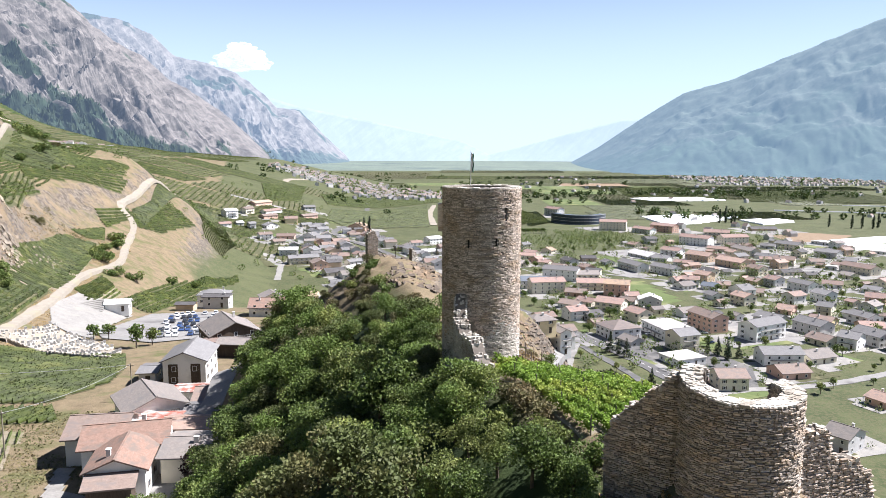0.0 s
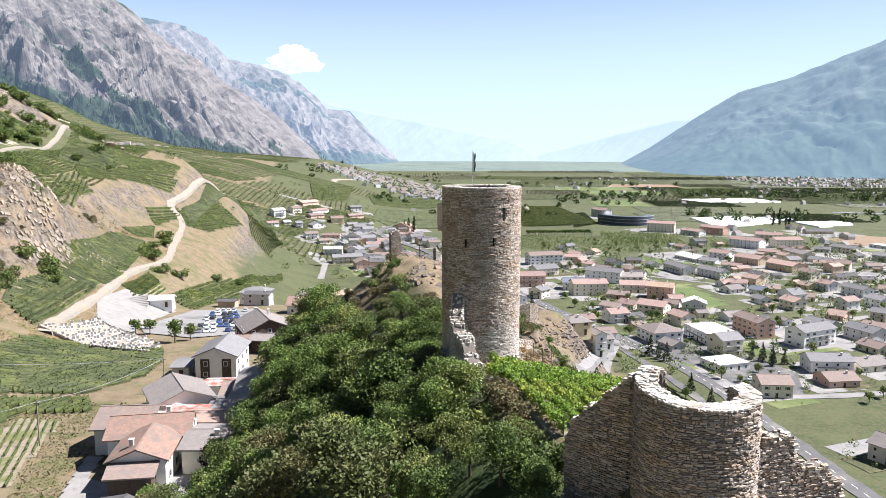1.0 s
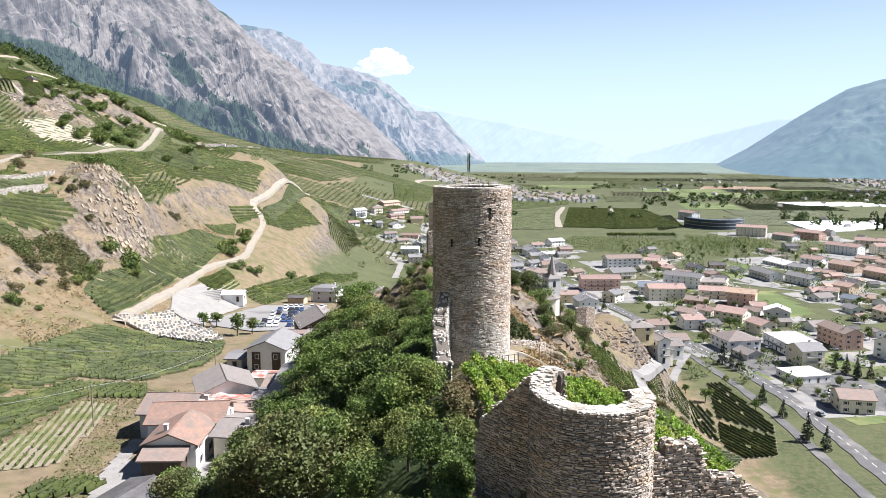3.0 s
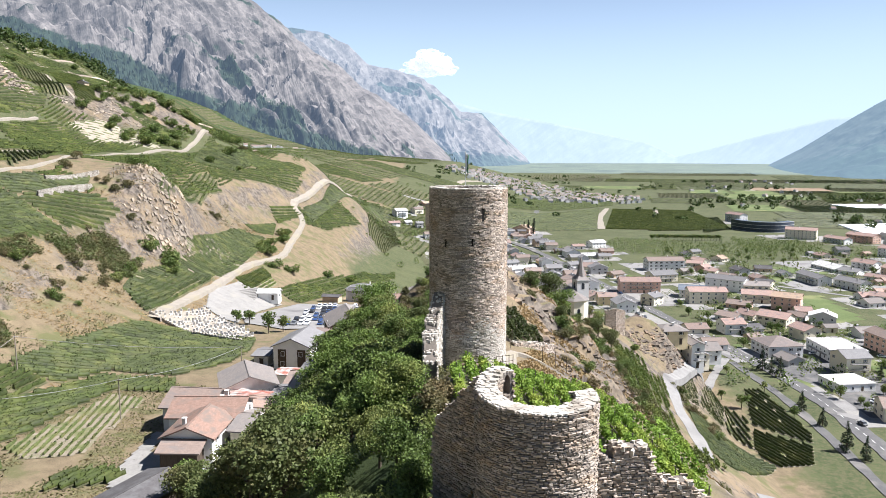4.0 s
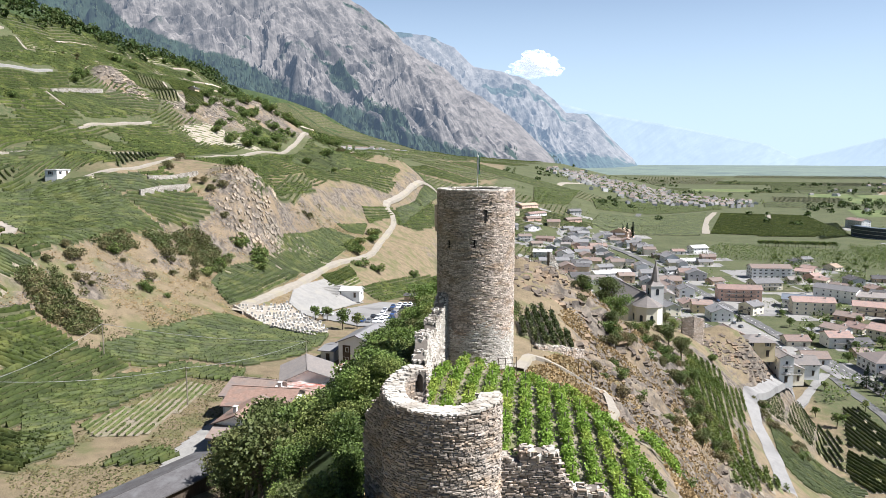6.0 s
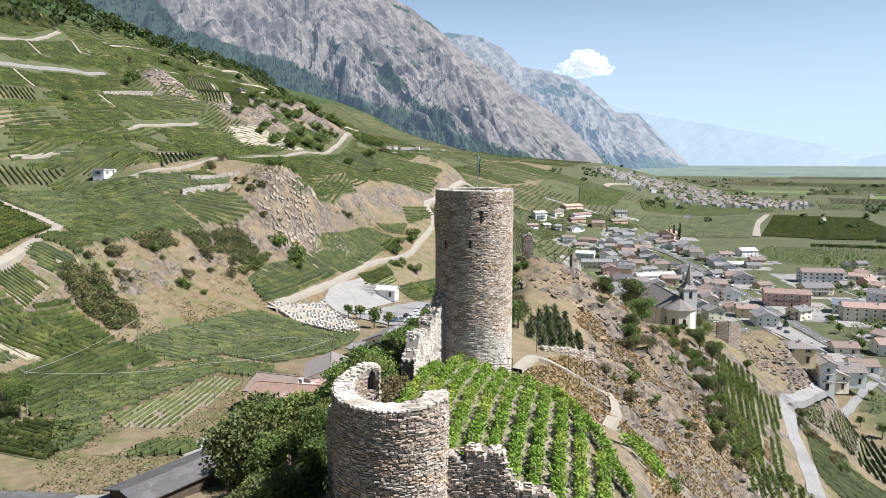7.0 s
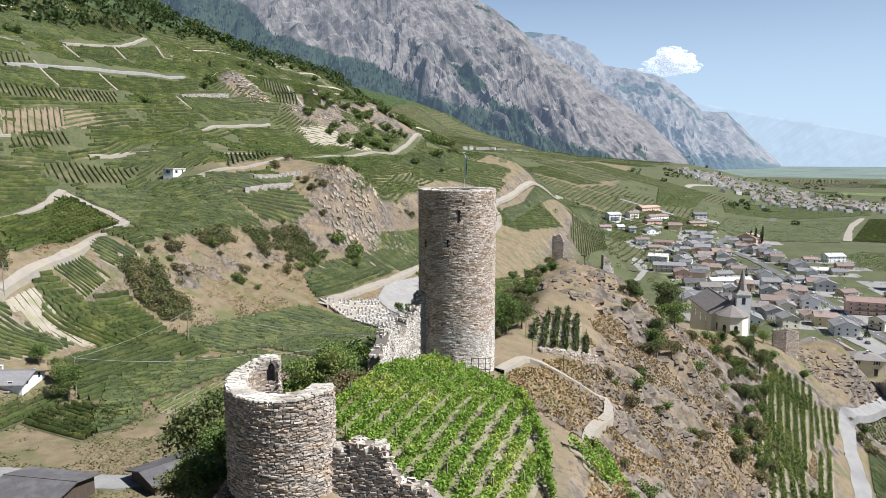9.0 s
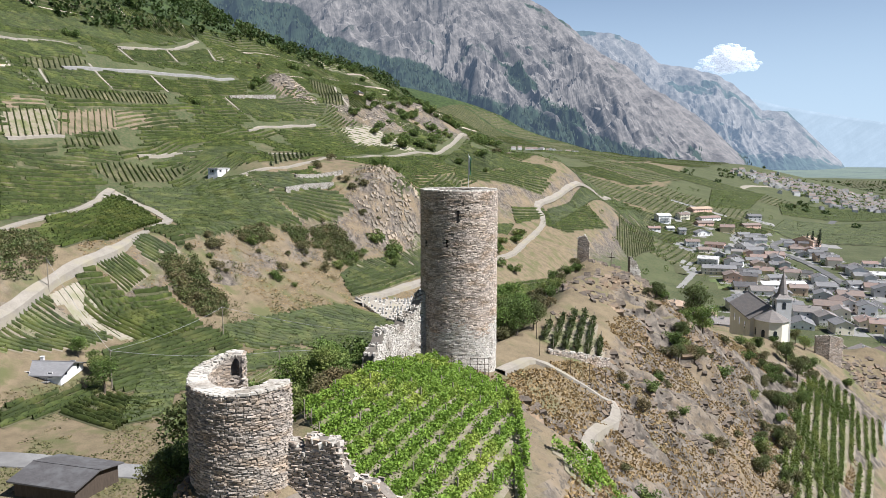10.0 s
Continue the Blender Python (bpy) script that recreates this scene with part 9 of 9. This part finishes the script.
def car_shape(paint):
    """A small car: body, glazing and four wheels."""
    c = thing("car", "small " + paint[0] + " car parked on the asphalt", "car", "parked cars", (0, 0, -400))
    outline = [(-2.05, 0.35), (-2.1, 0.75), (-1.75, 0.95), (-0.9, 1.0), (0.85, 1.0), (1.7, 0.9), (2.08, 0.72), (2.1, 0.35)]
    cabin = [(-1.75, 0.95), (-1.25, 1.42), (-0.2, 1.5), (0.45, 1.42), (1.05, 0.97)]
    for name, line, half, stuff in (("body", outline, 0.86, paint[1]), ("glazing", cabin, 0.72, GLASS)):
        bm = bmesh.new()
        rings = [[bm.verts.new((x, y, z)) for x, z in line] for y in (-half, half)]
        bm.faces.new(rings[0])
        bm.faces.new(rings[1][::-1])
        for k in range(len(line)):
            q = (k + 1) % len(line)
            bm.faces.new((rings[0][k], rings[1][k], rings[1][q], rings[0][q]))
        bmesh.ops.bevel(bm, geom=bm.edges[:], offset=0.06, segments=1, affect="EDGES")
        part(name, bm, stuff, c)
    bm = bmesh.new()
    box(bm, -1.2, -0.68, 1.42, 0.4, 0.68, 1.52)
    part("roof", bm, paint[1], c)
    for x in (-1.3, 1.3):
        for y in (-0.78, 0.78):
            bm = bmesh.new()
            bmesh.ops.create_cone(bm, cap_ends=True, segments=14, radius1=0.32, radius2=0.32, depth=0.2, matrix=Matrix.Translation((x, y, 0.32)) @ Matrix.Rotation(radians(90), 4, "X"))
            part("wheel", bm, FRESH_ASPHALT, c)
    return c


PAINTS = [(n, surface(n + " car paint", v, tuple(min(1, q * 1.1) for q in v), 2, 0.25)) for n, v in (("white", (0.7, 0.7, 0.7)), ("silver", (0.42, 0.43, 0.45)), ("black", (0.02, 0.02, 0.022)), ("blue", (0.04, 0.07, 0.16)), ("red", (0.35, 0.03, 0.03)), ("grey", (0.14, 0.145, 0.15)))]
CARS = [car_shape(p) for p in PAINTS]
parking = random.Random(8)


def park(x, y, turn, lift=0.34):
    clone(CARS[parking.choices(range(6), [30, 20, 18, 14, 3, 15])[0]], pose(x, y, gz(x, y) + lift, 0, 0, turn))


for row in range(6):
    for k in range(11):
        f = row / 5
        x, y = -112 + 9.5 * f + k * 2.1 + 0.9 * row, 300 - 66 * f + k * 1.1
        if parking.random() < 0.8 and x < -74 - (y - 236) * 0.3 + 0:
            park(x + parking.uniform(-0.2, 0.2), y + parking.uniform(-0.3, 0.3), 102 + parking.choice([0, 180]))
for x, y, turn in ((-45.6, 99.2, 80), (-43.5, 97.5, 78), (-52, 193, 60), (-50.5, 186, 70), (-118, 240, 20), (-116, 243, 20), (118, 346, -60), (146, 372, 10), (125, 318, 20), (131, 322, 25), (101, 372, 70), (30, 470, 110), (33, 463, 110), (37, 455, 110), (27, 480, 110), (150, 392, 0), (118, 390, 30), (112, 290, 104), (-4, 600, 112), (22, 530, 112), (-20, 640, 112)):
    park(x, y, turn)
for pattern in CARS:
    for child in list(pattern.children):
        bpy.data.objects.remove(child)
    bpy.data.objects.remove(pattern)


# ---- far towns, glasshouses ----
def far_town(name, label, spots_at, seed):
    """Far houses, a few pixels each, as one mass of walls and pitched roofs."""
    rnd = random.Random(seed)
    verts, faces, slots = [], [], []
    for x, y in spots_at:
        l, w, h = rnd.uniform(7, 13), rnd.uniform(6, 9), rnd.uniform(2.6, 5.5)
        m = pose(x, y, gz(x, y), 0, 0, rnd.choice([20, 110, 35]) + rnd.uniform(-12, 12))
        b = len(verts)
        for p in ((-l, -w, -2), (l, -w, -2), (l, w, -2), (-l, w, -2), (-l, -w, 2 * h), (l, -w, 2 * h), (l, w, 2 * h), (-l, w, 2 * h), (-l, 0, 2 * h + w * 0.8), (l, 0, 2 * h + w * 0.8)):
            verts.append(tuple(m @ (Vector(p) * 0.5)))
        roof = rnd.choice([1, 1, 2, 2, 3])
        for f, slot in (((0, 1, 5, 4), 0), ((2, 3, 7, 6), 0), ((1, 2, 6, 9, 5), 0), ((3, 0, 4, 8, 7), 0), ((4, 5, 9, 8), roof), ((6, 7, 8, 9), roof)):
            faces.append(tuple(b + q for q in f))
            slots.append(slot)
    me = mesh_of(name, verts, faces)
    for m in (WALLS["grey"], ROOFS["greybrown"], ROOFS["brown"], ROOFS["grey"]):
        me.materials.append(m)
    me.polygons.foreach_set("material_index", slots)
    return tagged(part_of_mesh(name, me, None), label, "town", kind="stuff")


town = random.Random(64)
near_town = [(-180 - 190 * f + town.gauss(0, 28), 1690 + 85 * f + town.gauss(0, 75) * (1.2 - 0.5 * abs(f))) for f in (town.triangular(-1.15, 1.1, -0.1) for _ in range(1000))]
far_town("far_village", "pale houses of the village at the valley's edge", near_town, 1)
east_town = [(town.uniform(850, 2100), town.uniform(2150, 2650)) for _ in range(1300)]
far_town("far_town_east", "pale houses of the town under the eastern mountain", east_town, 2)
far_town("upper_hamlet", "houses of a hamlet on the upper slope", [(town.gauss(-640, 30), town.gauss(1290, 60)) for _ in range(34)], 3)
far_town("farmsteads", "scattered farms and sheds on the plain", [(town.uniform(150, 1500), town.uniform(1100, 2600)) for _ in range(70)] + [(town.gauss(390, 60), town.gauss(900, 60)) for _ in range(12)], 4)

village_trees = [(x + town.uniform(-30, 30), y + town.uniform(-30, 30), town.uniform(5, 11), town.uniform(3, 5)) for x, y in near_town[::2] + east_town[::2]]
far_woods("village_trees", "trees among the far houses", village_trees, 24, 1.9, LEAF, 19)
tunnel = thing("greenhouse_tunnel", "long white plastic greenhouse tunnel on the plain", "greenhouse", "greenhouses", (0, 0, -400))
bm = bmesh.new()
arc = [(6 * math.cos(radians(a)), 1.1 * math.sin(radians(a))) for a in range(0, 181, 18)]
ends = [[bm.verts.new((x, y, z)) for x, z in arc] for y in (-45, 45)]
for k in range(len(arc) - 1):
    bm.faces.new((ends[0][k], ends[0][k + 1], ends[1][k + 1], ends[1][k]))
for e in ends:
    bm.faces.new(e)
part("sheeting", bm, PLASTIC, tunnel, smooth=True)
for bx, by, n, turn in ((640, 1250, 8, 70), (760, 1400, 10, 70)):
    for k in range(n):
        x, y = bx + 12.4 * k * math.cos(radians(turn - 90 + 90 * 0)), by + 12.4 * k * math.sin(radians(turn - 90))
        clone(tunnel, pose(x, y, gz(x, y), 0, 0, turn))
for child in list(tunnel.children):
    bpy.data.objects.remove(child)
bpy.data.objects.remove(tunnel)


COVERS_ON_PLAIN = [
    [(320, 1123), (397, 1157), (476, 1123), (369, 1018), (319, 997)],
    [(453, 1068), (519, 1091), (528, 1050), (459, 1003)],
    [(420, 1574), (583, 1615), (612, 1518), (447, 1491)],
    [(453, 822), (543, 858), (506, 799), (438, 763)],
    [(438, 758), (495, 782), (481, 759), (430, 736)],
]


def crop_cover(poly):
    """A block of low white tunnels side by side."""
    cx, cy = sum(p[0] for p in poly) / len(poly), sum(p[1] for p in poly) / len(poly)
    cover = thing("crop_cover", "broad block of white plastic crop tunnels on the plain", "greenhouse", "greenhouses", (cx, cy, gz(cx, cy)))
    segments, c, s = rows_in(poly, 24, 9.0)
    for a, b, v in segments:
        bm = bmesh.new()
        rows = []
        for u in (a, b):
            rows.append([bm.verts.new((u * c - w * s - cx, u * s + w * c - cy, z)) for w, z in ((v - 4.4, -0.5), (v - 3.4, 1.5), (v - 1.2, 2.3), (v + 1.2, 2.3), (v + 3.4, 1.5), (v + 4.4, -0.5))])
        for q in range(5):
            bm.faces.new((rows[0][q], rows[1][q], rows[1][q + 1], rows[0][q + 1]))
        bm.faces.new(rows[0])
        bm.faces.new(rows[1][::-1])
        part("tunnel", bm, PLASTIC, cover)
    return cover


for patch in COVERS_ON_PLAIN:
    crop_cover(patch)


# ---- cloud over the ridge ----
def cloud(name, az, el, wide, tall, seed, n=110):
    """Thin puffs laid through one another, so that the rim fades."""
    rnd = random.Random(seed)
    bm = bmesh.new()
    for k in range(n):
        f = rnd.triangular(-1, 1, -0.1)
        r = wide * rnd.uniform(0.07, 0.2) * (1.1 - abs(f) * 0.75)
        at = Vector((f * wide, rnd.uniform(-60, 60), tall * (rnd.uniform(-0.1, 0.8) * (1 - abs(f) ** 1.4))))
        made = bmesh.ops.create_icosphere(bm, subdivisions=3, radius=r, matrix=Matrix.Translation(at) @ Matrix.Diagonal((1.35, 1, 0.75, 1)))
        for v in made["verts"]:
            v.co += (v.co - at) * (0.35 * noise.noise(v.co * 0.035) + 0.2 * noise.noise(v.co * 0.09))
    m = surface("cloud", (0.85, 0.86, 0.88), (0.92, 0.92, 0.93), 60, 1.0, space="World")
    tree = m.node_tree
    # added glow: part of the cloud's brightness is put in as emission
    glow = tree.nodes["Principled BSDF"]
    glow.inputs["Emission Color"].default_value = (0.86, 0.92, 1.0, 1)
    glow.inputs["Emission Strength"].default_value = 0.26
    clear, blend = tree.nodes.new("ShaderNodeBsdfTransparent"), tree.nodes.new("ShaderNodeMixShader")
    blend.inputs[0].default_value = 0.17
    tree.links.new(clear.outputs[0], blend.inputs[1])
    tree.links.new(glow.outputs[0], blend.inputs[2])
    tree.links.new(blend.outputs[0], tree.nodes["Material Output"].inputs[0])
    ob = part(name, bm, m, smooth=True)
    d = 4650
    ob.matrix_basis = pose(-math.sin(radians(az)) * d, math.cos(radians(az)) * d, 102 + d * math.tan(radians(el)), 0, 0, az)
    return tagged(ob, "small white summer cloud above the ridge", "cloud", kind="structure")


cloud("backdrop_cloud", 14.9, 6.35, 200, 160, 3)
